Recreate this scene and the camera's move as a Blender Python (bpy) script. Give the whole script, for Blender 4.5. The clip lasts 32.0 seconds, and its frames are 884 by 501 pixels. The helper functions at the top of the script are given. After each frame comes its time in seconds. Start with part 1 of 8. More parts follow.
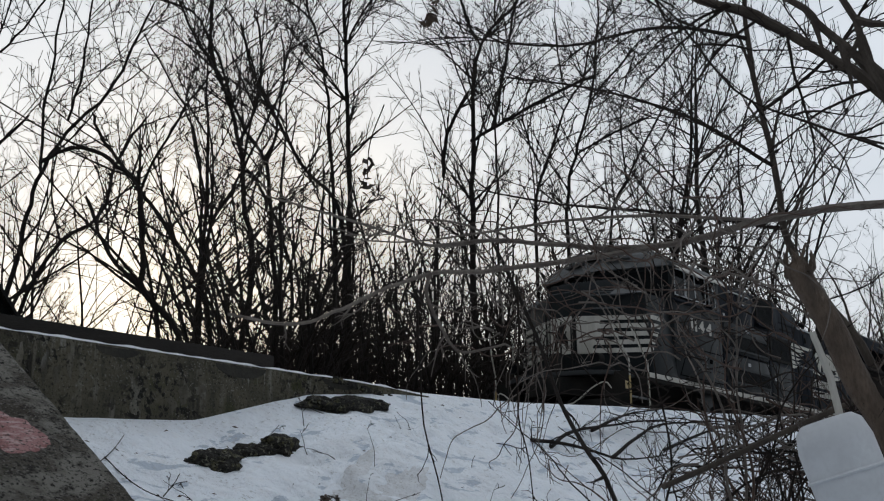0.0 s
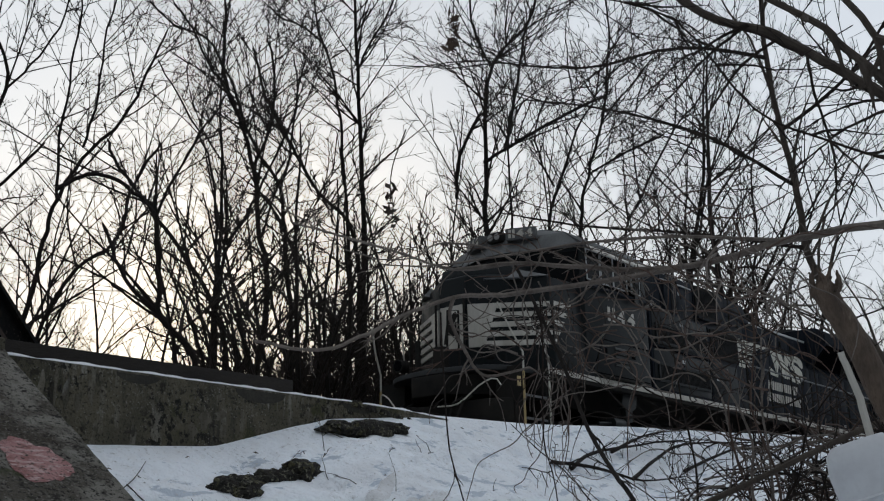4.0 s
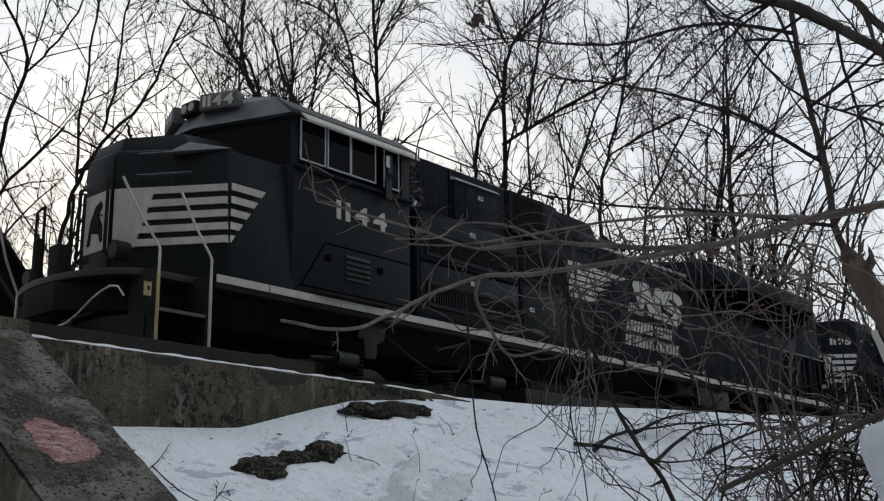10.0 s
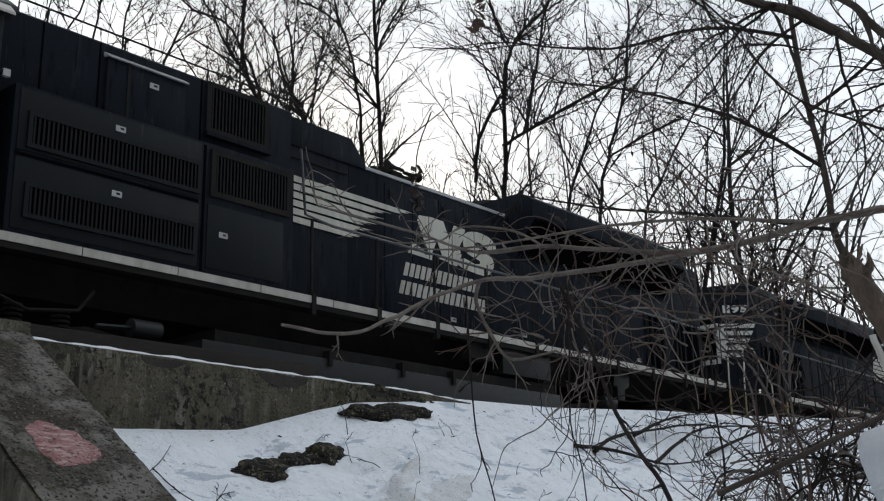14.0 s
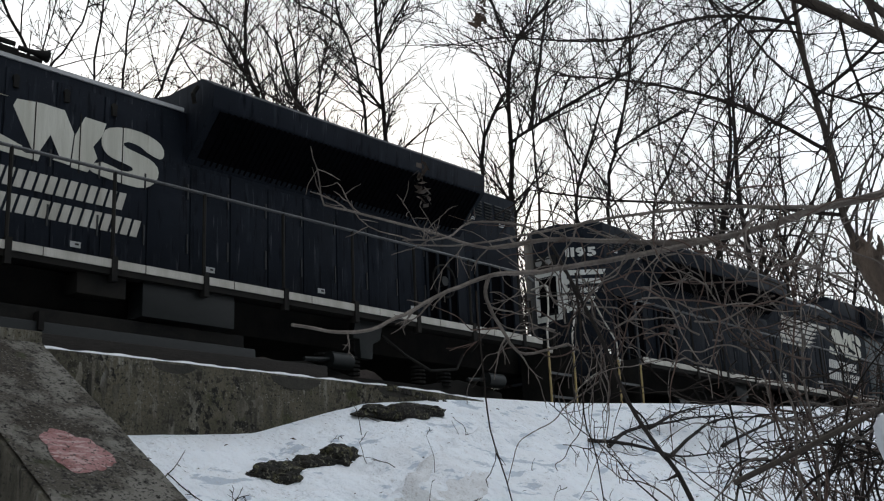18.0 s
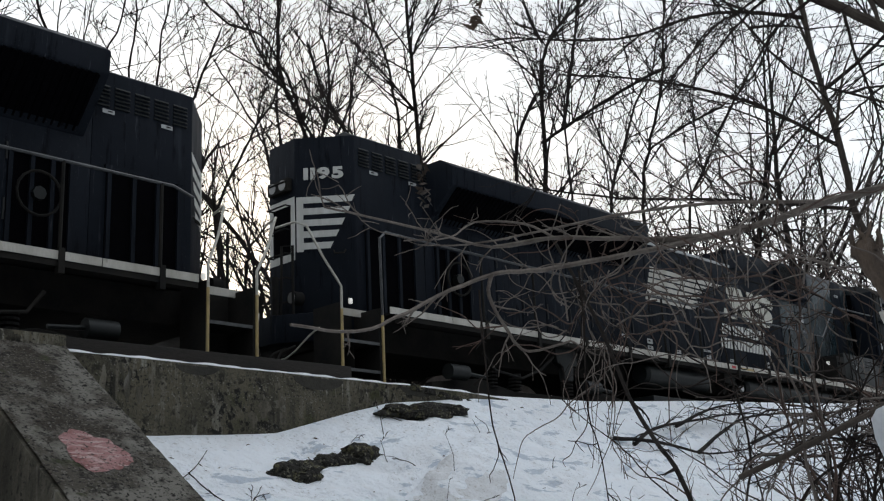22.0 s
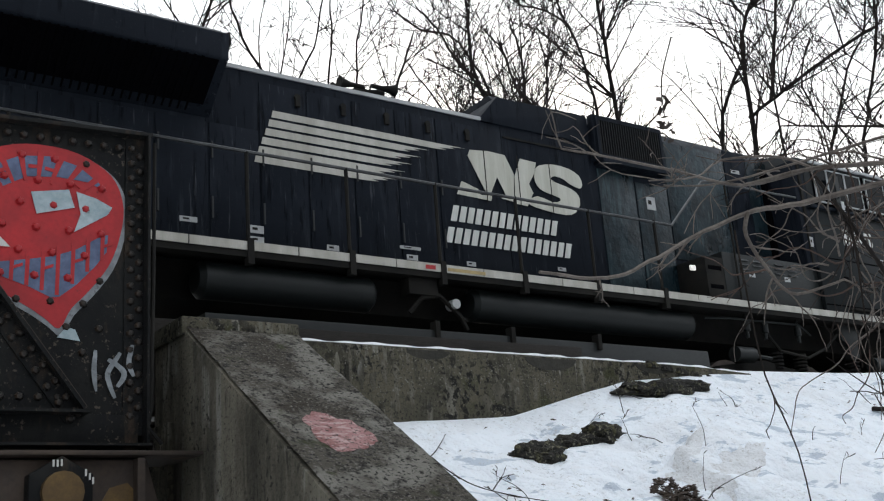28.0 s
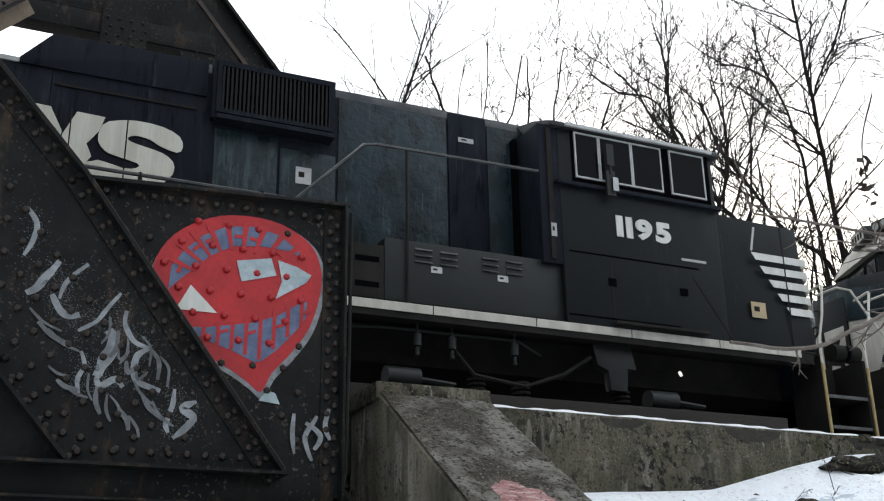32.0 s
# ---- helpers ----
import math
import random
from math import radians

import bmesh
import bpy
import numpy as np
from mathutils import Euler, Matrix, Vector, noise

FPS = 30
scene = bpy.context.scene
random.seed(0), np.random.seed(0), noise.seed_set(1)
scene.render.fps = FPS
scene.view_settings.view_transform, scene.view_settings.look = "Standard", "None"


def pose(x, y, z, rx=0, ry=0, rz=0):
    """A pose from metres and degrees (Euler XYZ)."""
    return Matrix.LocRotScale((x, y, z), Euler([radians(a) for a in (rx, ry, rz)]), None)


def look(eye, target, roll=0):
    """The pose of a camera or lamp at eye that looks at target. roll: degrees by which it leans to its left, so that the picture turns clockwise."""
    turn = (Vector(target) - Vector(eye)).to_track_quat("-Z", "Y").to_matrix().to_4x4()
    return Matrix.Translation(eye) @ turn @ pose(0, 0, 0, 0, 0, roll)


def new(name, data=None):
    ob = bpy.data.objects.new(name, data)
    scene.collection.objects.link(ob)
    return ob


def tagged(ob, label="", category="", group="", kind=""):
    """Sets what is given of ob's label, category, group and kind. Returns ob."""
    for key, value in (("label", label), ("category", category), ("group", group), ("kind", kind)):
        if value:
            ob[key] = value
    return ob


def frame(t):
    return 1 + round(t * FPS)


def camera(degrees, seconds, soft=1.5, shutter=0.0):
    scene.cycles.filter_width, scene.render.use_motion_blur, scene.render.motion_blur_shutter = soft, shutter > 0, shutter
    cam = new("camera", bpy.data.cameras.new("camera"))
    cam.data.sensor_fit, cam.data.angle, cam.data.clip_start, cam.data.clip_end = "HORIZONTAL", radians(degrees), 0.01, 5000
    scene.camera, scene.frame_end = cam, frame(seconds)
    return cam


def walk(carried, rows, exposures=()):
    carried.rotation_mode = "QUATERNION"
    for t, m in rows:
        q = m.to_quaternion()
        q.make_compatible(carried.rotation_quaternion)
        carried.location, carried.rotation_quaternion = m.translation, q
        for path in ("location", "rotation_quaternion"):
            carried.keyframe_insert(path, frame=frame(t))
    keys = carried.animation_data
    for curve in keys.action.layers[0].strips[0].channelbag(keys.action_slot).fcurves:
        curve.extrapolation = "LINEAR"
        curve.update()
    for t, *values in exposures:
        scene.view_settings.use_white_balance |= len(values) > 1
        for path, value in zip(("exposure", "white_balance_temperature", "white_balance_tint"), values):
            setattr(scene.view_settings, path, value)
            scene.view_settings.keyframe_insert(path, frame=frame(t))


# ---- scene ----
FOV = 43.93
RAIL = 3.13          # top of rail
MID = 11.97          # middle of the track
# seconds, turn to the left of +y, tilt up, lean, and where the hand-held camera is
AIM = (
    (0, -50.74, 14.95, -0.56, -0.065, -0.098, 1.666), (0.5, -50.44, 15.07, -0.57, -0.064, -0.095, 1.666), (1, -50.31, 15.10, -0.56, -0.078, -0.083, 1.663),
    (1.5, -50.38, 15.22, -0.55, -0.101, -0.072, 1.662), (2, -50.48, 15.40, -0.66, -0.108, -0.064, 1.672), (2.5, -50.65, 15.70, -0.64, -0.103, -0.047, 1.674),
    (3, -50.59, 15.92, -0.64, -0.100, -0.042, 1.676), (3.5, -50.47, 16.05, -0.92, -0.102, -0.041, 1.686), (5.5, -49.08, 15.97, -0.92, -0.153, 0.004, 1.692),
    (6, -48.94, 15.97, -0.92, -0.154, -0.009, 1.672), (6.5, -48.97, 15.91, -0.91, -0.134, -0.013, 1.660), (7, -48.98, 15.70, -0.94, -0.128, -0.012, 1.664),
    (7.5, -48.92, 15.60, -1.00, -0.103, -0.009, 1.672), (8, -49.02, 15.42, -1.05, -0.094, -0.004, 1.667), (8.5, -49.08, 15.35, -1.08, -0.100, 0.007, 1.657),
    (9, -49.16, 15.22, -1.04, -0.093, 0.035, 1.669), (9.5, -49.21, 15.23, -1.09, -0.091, 0.058, 1.672), (10, -49.21, 15.23, -1.07, -0.098, 0.058, 1.675),
    (10.5, -49.21, 15.23, -1.06, -0.109, 0.049, 1.678), (11, -49.20, 15.24, -1.03, -0.124, 0.041, 1.684), (11.5, -49.19, 15.23, -0.97, -0.121, 0.038, 1.684),
    (12, -49.15, 15.23, -0.94, -0.115, 0.035, 1.687), (12.5, -49.14, 15.24, -0.96, -0.117, 0.031, 1.683), (13, -49.15, 15.22, -0.95, -0.115, 0.037, 1.687),
    (13.5, -49.16, 15.23, -1.01, -0.120, 0.032, 1.689), (14, -49.19, 15.23, -1.00, -0.121, 0.036, 1.695), (14.5, -49.23, 15.26, -1.05, -0.122, 0.047, 1.692),
    (16.5, -49.19, 15.22, -1.60, -0.111, 0.050, 1.675), (17, -49.09, 15.23, -1.92, -0.098, 0.056, 1.678), (17.5, -48.89, 15.26, -2.31, -0.096, 0.054, 1.673),
    (18, -48.72, 15.28, -2.56, -0.102, 0.050, 1.670), (18.5, -48.70, 15.35, -2.62, -0.112, 0.034, 1.673), (19, -48.53, 15.39, -2.75, -0.113, 0.017, 1.678),
    (19.5, -48.52, 15.43, -2.82, -0.115, 0.003, 1.678), (20, -48.42, 15.54, -2.82, -0.101, -0.027, 1.679), (20.5, -48.03, 15.72, -2.73, -0.094, -0.063, 1.672),
    (21, -47.88, 15.85, -2.88, -0.074, -0.123, 1.676), (21.5, -47.38, 15.89, -2.90, -0.030, -0.198, 1.666), (22, -46.29, 15.45, -2.75, 0.022, -0.229, 1.619),
    (22.5, -46.23, 14.93, -2.53, 0.033, -0.218, 1.602), (23, -46.06, 14.42, -2.02, 0.073, -0.184, 1.595), (23.5, -45.78, 13.86, -2.01, 0.101, -0.155, 1.562),
    (24, -45.53, 13.71, -1.78, 0.098, -0.086, 1.546), (24.5, -45.08, 13.30, -1.56, 0.088, -0.005, 1.512), (26.5, -44.96, 13.97, -1.67, 0.183, 0.389, 1.346),
    (27, -42.22, 14.56, -2.67, 0.191, 0.414, 1.368), (27.5, -38.35, 15.30, -3.57, 0.167, 0.411, 1.391), (28, -35.64, 16.58, -4.29, 0.171, 0.399, 1.405),
    (28.5, -34.14, 17.77, -4.39, 0.159, 0.334, 1.420), (29, -33.97, 18.77, -4.64, 0.138, 0.310, 1.431), (29.5, -34.02, 19.34, -4.68, 0.129, 0.328, 1.437),
    (30, -33.38, 19.39, -4.49, 0.128, 0.331, 1.439), (30.5, -32.47, 19.50, -3.53, 0.134, 0.351, 1.438), (31, -30.12, 19.68, -2.25, 0.133, 0.366, 1.430),
    (31.5, -26.53, 20.02, -1.17, 0.185, 0.338, 1.424), (32, -24.68, 20.36, -1.03, 0.265, 0.354, 1.434),
)


def aim(turn, tilt, lean, x, y, z):
    return pose(x, y, z, 0, 0, turn) @ pose(0, 0, 0, 90 + tilt) @ pose(0, 0, 0, 0, 0, lean)


cam = camera(FOV, 32.0, soft=1.2)
walk(cam, [(row[0], aim(*row[1:])) for row in AIM],
     exposures=[(0, -0.95, 6000, 8), (6, -0.92, 6030, 8), (9, -0.82, 6100, 8), (14, -0.54, 6100, 8),
                (18, -0.42, 6150, 8), (21, -0.50, 6150, 8), (24, -0.25, 6150, 8), (27, 0.02, 6200, 8), (28, 0.12, 6200, 8), (30, 0.0, 6250, 8), (31, 0.16, 6250, 8), (32, 0.42, 6250, 8)])

# ---- sky and sun: a bright overcast with the low sun glowing through bare woods ----
SUN_AZ, SUN_EL = 38.0, 10.9
world = bpy.data.worlds.new("overcast_sky")
scene.world = world
world.use_nodes = True
wn, wl = world.node_tree.nodes, world.node_tree.links
wn.clear()
sky = wn.new("ShaderNodeTexSky")
sky.sky_type, sky.sun_disc = "NISHITA", False
sky.sun_elevation, sky.sun_rotation = radians(SUN_EL), radians(SUN_AZ)
sky.dust_density, sky.air_density = 4.0, 1.0
coord = wn.new("ShaderNodeTexCoord")
cloud = wn.new("ShaderNodeTexNoise")
cloud.inputs["Scale"].default_value, cloud.inputs["Detail"].default_value = 2.2, 5
stretch = wn.new("ShaderNodeMapping")
stretch.inputs["Scale"].default_value = (1, 1, 2.6)
wl.new(coord.outputs["Generated"], stretch.inputs["Vector"])
wl.new(stretch.outputs["Vector"], cloud.inputs["Vector"])
ramp = wn.new("ShaderNodeValToRGB")
ramp.color_ramp.elements[0].position, ramp.color_ramp.elements[0].color = 0.3, (0.78, 0.80, 0.83, 1)
ramp.color_ramp.elements[1].position, ramp.color_ramp.elements[1].color = 0.7, (0.94, 0.947, 0.955, 1)
wl.new(cloud.outputs["Fac"], ramp.inputs["Fac"])
mixer = wn.new("ShaderNodeMixRGB")
mixer.blend_type = "ADD"
mixer.inputs["Fac"].default_value = 0.018
wl.new(ramp.outputs["Color"], mixer.inputs["Color1"])
wl.new(sky.outputs["Color"], mixer.inputs["Color2"])
toward = wn.new("ShaderNodeVectorMath")          # brighter towards the low sun, duller on the other side
toward.operation = "DOT_PRODUCT"
toward.inputs[1].default_value = (0.72 * math.sin(radians(SUN_AZ)), 0.72 * math.cos(radians(SUN_AZ)), 0.85)
wl.new(coord.outputs["Generated"], toward.inputs[0])
fade = wn.new("ShaderNodeMapRange")
fade.interpolation_type = "SMOOTHSTEP"
fade.inputs["From Min"].default_value, fade.inputs["From Max"].default_value = -0.55, 0.75
fade.inputs["To Min"].default_value, fade.inputs["To Max"].default_value = 0.46, 1.48
wl.new(toward.outputs["Value"], fade.inputs["Value"])
back = wn.new("ShaderNodeBackground")
wl.new(fade.outputs["Result"], back.inputs["Strength"])
wl.new(mixer.outputs["Color"], back.inputs["Color"])
wl.new(back.outputs["Background"], wn.new("ShaderNodeOutputWorld").inputs["Surface"])

lamp = bpy.data.lights.new("low_sun", "SUN")
lamp.energy, lamp.angle, lamp.color = 0.6, radians(11), (1.0, 0.86, 0.70)
sun = new("low_sun", lamp)
sdir = Vector((math.sin(radians(SUN_AZ)) * math.cos(radians(SUN_EL)), math.cos(radians(SUN_AZ)) * math.cos(radians(SUN_EL)), math.sin(radians(SUN_EL))))
sun.matrix_world = look(sdir * 200, (0, 0, 0))

# seconds, how far the train still has to run along the track
RUN = ((0, 43.680), (0.5, 43.188), (1, 42.697), (1.5, 42.204), (2, 41.708), (2.5, 41.208), (3, 40.701), (3.5, 40.184), (5.5, 38.061), (6, 37.501), (6.5, 36.906), (7, 36.282), (7.5, 35.651), (8, 35.001), (8.5, 34.323), (9, 33.630), (9.5, 32.930), (10, 32.213), (10.5, 31.479), (11, 30.722), (11.5, 29.949), (12, 29.170), (12.5, 28.383), (13, 27.573), (13.5, 26.736), (14, 25.888), (14.5, 25.049), (16.5, 21.826), (17, 20.954), (17.5, 20.061), (18, 19.157), (18.5, 18.250), (19, 17.352), (19.5, 16.486), (20, 15.635), (20.5, 14.782), (21, 13.921), (21.5, 13.039), (22, 12.125), (22.5, 11.157), (23, 10.205), (23.5, 9.254), (24, 8.278), (24.5, 7.274), (26.5, 3.102), (27, 2.104), (27.5, 1.113), (28, 0.121), (28.5, -0.877), (29, -1.884), (29.5, -2.892), (30, -3.898), (30.5, -4.920), (31, -5.946), (31.5, -6.968), (32, -7.980))

# ---- materials ----
def material(name, base, rough=0.6, metal=0.0, second=None, scale=3.0, fine=40.0, amount=0.5, bump=0.0, third=None, third_scale=1.2, third_at=0.6, stretch=None, spec=0.5, island=0.0, rand=0.0, bump_scale=None):
    """A node material: a base colour broken up by a coarse and a fine noise, stains of a third colour and a bump."""
    m = bpy.data.materials.new(name)
    m.use_nodes = True
    n, l = m.node_tree.nodes, m.node_tree.links
    b = n["Principled BSDF"]
    b.inputs["Roughness"].default_value, b.inputs["Metallic"].default_value = rough, metal
    b.inputs["Specular IOR Level"].default_value = spec
    tc = n.new("ShaderNodeTexCoord")
    src = tc.outputs["Object"]
    if stretch:
        mp = n.new("ShaderNodeMapping")
        mp.inputs["Scale"].default_value = stretch
        l.new(src, mp.inputs["Vector"])
        src = mp.outputs["Vector"]

    def noise_at(s, detail=4, rough_=0.6):
        t = n.new("ShaderNodeTexNoise")
        t.inputs["Scale"].default_value, t.inputs["Detail"].default_value, t.inputs["Roughness"].default_value = s, detail, rough_
        l.new(src, t.inputs["Vector"])
        return t.outputs["Fac"]

    def ramp_of(fac, lo, hi):
        r = n.new("ShaderNodeMapRange")
        r.inputs["From Min"].default_value, r.inputs["From Max"].default_value = lo, hi
        l.new(fac, r.inputs["Value"])
        return r.outputs["Result"]

    def mix(fac, a, c):
        x = n.new("ShaderNodeMix")
        x.data_type = "RGBA"
        if isinstance(fac, float):
            x.inputs["Factor"].default_value = fac
        else:
            l.new(fac, x.inputs["Factor"])
        for sock, val in ((x.inputs["A"], a), (x.inputs["B"], c)):
            if isinstance(val, tuple):
                sock.default_value = (*val, 1)
            else:
                l.new(val, sock)
        return x.outputs["Result"]

    second = second or tuple(v * 0.6 for v in base)
    coarse, small = noise_at(scale), noise_at(fine, 3)
    col = mix(ramp_of(coarse, 0.35, 0.68), base, second)
    col = mix(ramp_of(small, 0.45, 0.75), col, mix(amount, col, second))
    if third:
        col = mix(ramp_of(noise_at(third_scale, 6, 0.7), third_at, third_at + 0.09), col, third)
    if rand:
        oi = n.new("ShaderNodeObjectInfo")
        hs = n.new("ShaderNodeHueSaturation")
        l.new(ramp_of(oi.outputs["Random"], 0, 1), hs.inputs["Value"])
        hs.inputs["Value"].default_value = 1
        mr = n.new("ShaderNodeMapRange")
        mr.inputs["To Min"].default_value, mr.inputs["To Max"].default_value = 1 - rand, 1 + rand
        l.new(oi.outputs["Random"], mr.inputs["Value"])
        l.new(mr.outputs["Result"], hs.inputs["Value"])
        l.new(col, hs.inputs["Color"])
        col = hs.outputs["Color"]
    l.new(col, b.inputs["Base Color"])
    rr = n.new("ShaderNodeMapRange")
    rr.inputs["To Min"].default_value, rr.inputs["To Max"].default_value = max(rough - 0.12, 0.03), min(rough + 0.12, 1)
    l.new(small, rr.inputs["Value"])
    l.new(rr.outputs["Result"], b.inputs["Roughness"])
    if bump:
        bp = n.new("ShaderNodeBump")
        bp.inputs["Strength"].default_value, bp.inputs["Distance"].default_value = 0.8, bump
        l.new(noise_at(bump_scale or fine * 0.6, 5, 0.65), bp.inputs["Height"])
        l.new(bp.outputs["Normal"], b.inputs["Normal"])
    return m


def layered(name, colour, layers, rough=0.9, bump=0.012, bump_scale=18.0, spec=0.3, spread=0.0):
    """A weathered surface: layers of (scale, stretch, from, to, colour, mask scale or 0) laid over one another."""
    m = bpy.data.materials.new(name)
    m.use_nodes = True
    n, l = m.node_tree.nodes, m.node_tree.links
    b = n["Principled BSDF"]
    b.inputs["Roughness"].default_value, b.inputs["Specular IOR Level"].default_value = rough, spec
    tc = n.new("ShaderNodeTexCoord")

    def spots(scale, stretch, lo, hi, detail=5):
        mp, t, r = n.new("ShaderNodeMapping"), n.new("ShaderNodeTexNoise"), n.new("ShaderNodeMapRange")
        mp.inputs["Scale"].default_value = stretch
        mp.inputs["Location"].default_value = (scale * 1.7, scale * 0.9, scale * 0.4)
        t.inputs["Scale"].default_value, t.inputs["Detail"].default_value, t.inputs["Roughness"].default_value = scale, detail, 0.62
        r.inputs["From Min"].default_value, r.inputs["From Max"].default_value = lo, hi
        l.new(tc.outputs["Object"], mp.inputs["Vector"])
        l.new(mp.outputs["Vector"], t.inputs["Vector"])
        l.new(t.outputs["Fac"], r.inputs["Value"])
        return r.outputs["Result"], t.outputs["Fac"]
    col = None
    for scale, stretch, lo, hi, tint, mask in layers:
        fac, raw = spots(scale, stretch, lo, hi)
        if mask:
            fac2, raw2 = spots(mask, (1, 1, 1), 0.46, 0.54, 3)
            mul = n.new("ShaderNodeMath")
            mul.operation = "MULTIPLY"
            l.new(fac, mul.inputs[0])
            l.new(fac2, mul.inputs[1])
            fac = mul.outputs["Value"]
        x = n.new("ShaderNodeMix")
        x.data_type = "RGBA"
        l.new(fac, x.inputs["Factor"])
        if col is None:
            x.inputs["A"].default_value = (*colour, 1)
        else:
            l.new(col, x.inputs["A"])
        x.inputs["B"].default_value = (*tint, 1)
        col = x.outputs["Result"]
    l.new(col, b.inputs["Base Color"])
    if spread:
        worn = n.new("ShaderNodeMapRange")
        worn.inputs["From Min"].default_value, worn.inputs["From Max"].default_value = 0.3, 0.7
        worn.inputs["To Min"].default_value, worn.inputs["To Max"].default_value = rough - spread, rough + spread
        l.new(spots(2.2, (1.6, 1.6, 0.4), 0, 1)[1], worn.inputs["Value"])
        l.new(worn.outputs["Result"], b.inputs["Roughness"])
    bp = n.new("ShaderNodeBump")
    bp.inputs["Strength"].default_value, bp.inputs["Distance"].default_value = 0.9, bump
    l.new(spots(bump_scale, (1, 1, 1), 0.2, 0.8, 6)[0], bp.inputs["Height"])
    l.new(bp.outputs["Normal"], b.inputs["Normal"])
    return m


EVEN = (1, 1, 1)
SOOT = layered("clean_black_paint", (0.0094, 0.0115, 0.0124), (
    (0.9, EVEN, 0.42, 0.62, (0.0088, 0.0110, 0.0124), 0), (2.6, (2.4, 2.4, 0.28), 0.56, 0.68, (0.0150, 0.0172, 0.0186), 0.7), (9.0, (2.2, 2.2, 0.16), 0.62, 0.72, (0.024, 0.026, 0.027), 0.9), (34, EVEN, 0.64, 0.72, (0.020, 0.021, 0.021), 1.4)), 0.46, 0.0015, 5, 0.12, 0.08)
PAINT = layered("black_paint", (0.0104, 0.0130, 0.0180), (
    (0.9, EVEN, 0.42, 0.62, (0.0130, 0.0160, 0.0220), 0), (2.6, (2.4, 2.4, 0.28), 0.56, 0.68, (0.0225, 0.0262, 0.0335), 0.7), (5.0, (2.4, 2.4, 0.28), 0.56, 0.66, (0.0045, 0.0058, 0.0085), 0), (9.0, (2.2, 2.2, 0.16), 0.62, 0.71, (0.046, 0.049, 0.058), 0.9), (34, EVEN, 0.63, 0.71, (0.034, 0.035, 0.040), 1.4)), 0.52, 0.0015, 5, 0.045, 0.10)
PAINT2 = layered("black_door_paint", (0.0106, 0.0133, 0.0186), (
    (1.2, EVEN, 0.42, 0.60, (0.0140, 0.0172, 0.0238), 0), (3.0, (2.4, 2.4, 0.28), 0.55, 0.67, (0.0245, 0.0285, 0.0365), 0.8), (6.0, (2.4, 2.4, 0.28), 0.56, 0.65, (0.0045, 0.0058, 0.0085), 0), (11, (2.2, 2.2, 0.14), 0.61, 0.69, (0.052, 0.055, 0.064), 1.0), (40, EVEN, 0.63, 0.71, (0.036, 0.037, 0.042), 1.4)), 0.55, 0.002, 6, 0.045, 0.10)
GREEN = layered("faded_green_black_paint", (0.0115, 0.0205, 0.0265), (
    (1.3, EVEN, 0.40, 0.60, (0.0170, 0.0320, 0.0390), 0), (2.6, (1.2, 1.2, 0.8), 0.50, 0.56, (0.0070, 0.0130, 0.0165), 0), (3.4, (2.4, 2.4, 0.3), 0.56, 0.64, (0.034, 0.056, 0.063), 1.0), (10, (2.0, 2.0, 0.2), 0.62, 0.70, (0.052, 0.068, 0.072), 0.9)), 0.32, 0.030, 1.6, 0.20, 0.12)
ROOFP = material("roof_paint", (0.020, 0.023, 0.025), 0.6, 0, (0.036, 0.037, 0.037), 1.0, 12, 0.6, spec=0.3)
STRIPE = material("dirty_white_stripe", (0.52, 0.50, 0.45), 0.5, 0, (0.36, 0.34, 0.29), 2.2, 30, 0.5, third=(0.20, 0.18, 0.15), third_scale=2.0, third_at=0.64, stretch=(2.4, 2.4, 0.5))
CREAM = material("yellowed_white_paint", (0.58, 0.57, 0.50), 0.5, 0, (0.42, 0.41, 0.34), 2.0, 26, 0.5, third=(0.26, 0.20, 0.12), third_scale=1.8, third_at=0.60, stretch=(4, 4, 0.35))
WHITE = material("white_paint", (0.66, 0.66, 0.63), 0.45, 0, (0.50, 0.50, 0.46), 3, 30, 0.4, third=(0.30, 0.29, 0.26), third_scale=3.0, third_at=0.66, stretch=(2.4, 2.4, 0.4))
YELLOW = material("yellow_handrail_paint", (0.46, 0.345, 0.14), 0.5, 0, (0.30, 0.23, 0.11), 5, 40, 0.5)
RAILW = material("white_handrail_paint", (0.58, 0.56, 0.5), 0.5, 0, (0.4, 0.38, 0.33), 5, 40, 0.5)
RAILG = material("worn_grey_handrail", (0.075, 0.078, 0.080), 0.45, 0, (0.03, 0.032, 0.034), 6, 40, 0.6)
GRIME = material("grimy_underframe", (0.0125, 0.0125, 0.0125), 0.85, 0, (0.025, 0.023, 0.020), 2.4, 20, 0.7, bump=0.004, spec=0.12)
TANKM = material("grimy_green_tank", (0.0125, 0.0152, 0.0152), 0.5, 0, (0.0078, 0.0095, 0.0095), 1.0, 18, 0.5, stretch=(1, 1, 2), spec=0.3)
GRILL = material("dark_grille", (0.011, 0.012, 0.013), 0.65, 0.0, (0.012, 0.012, 0.012), 4, 30, 0.4, spec=0.12)
# near-black for seams and latches, and for shade painted into openings
SEAMSHADE = material("seam_and_shade_black", (0.003, 0.003, 0.004), 0.95, spec=0.02)
STEELW = material("worn_wheel_steel", (0.12, 0.10, 0.09), 0.5, 0.7, (0.06, 0.05, 0.045), 4, 30, 0.5)
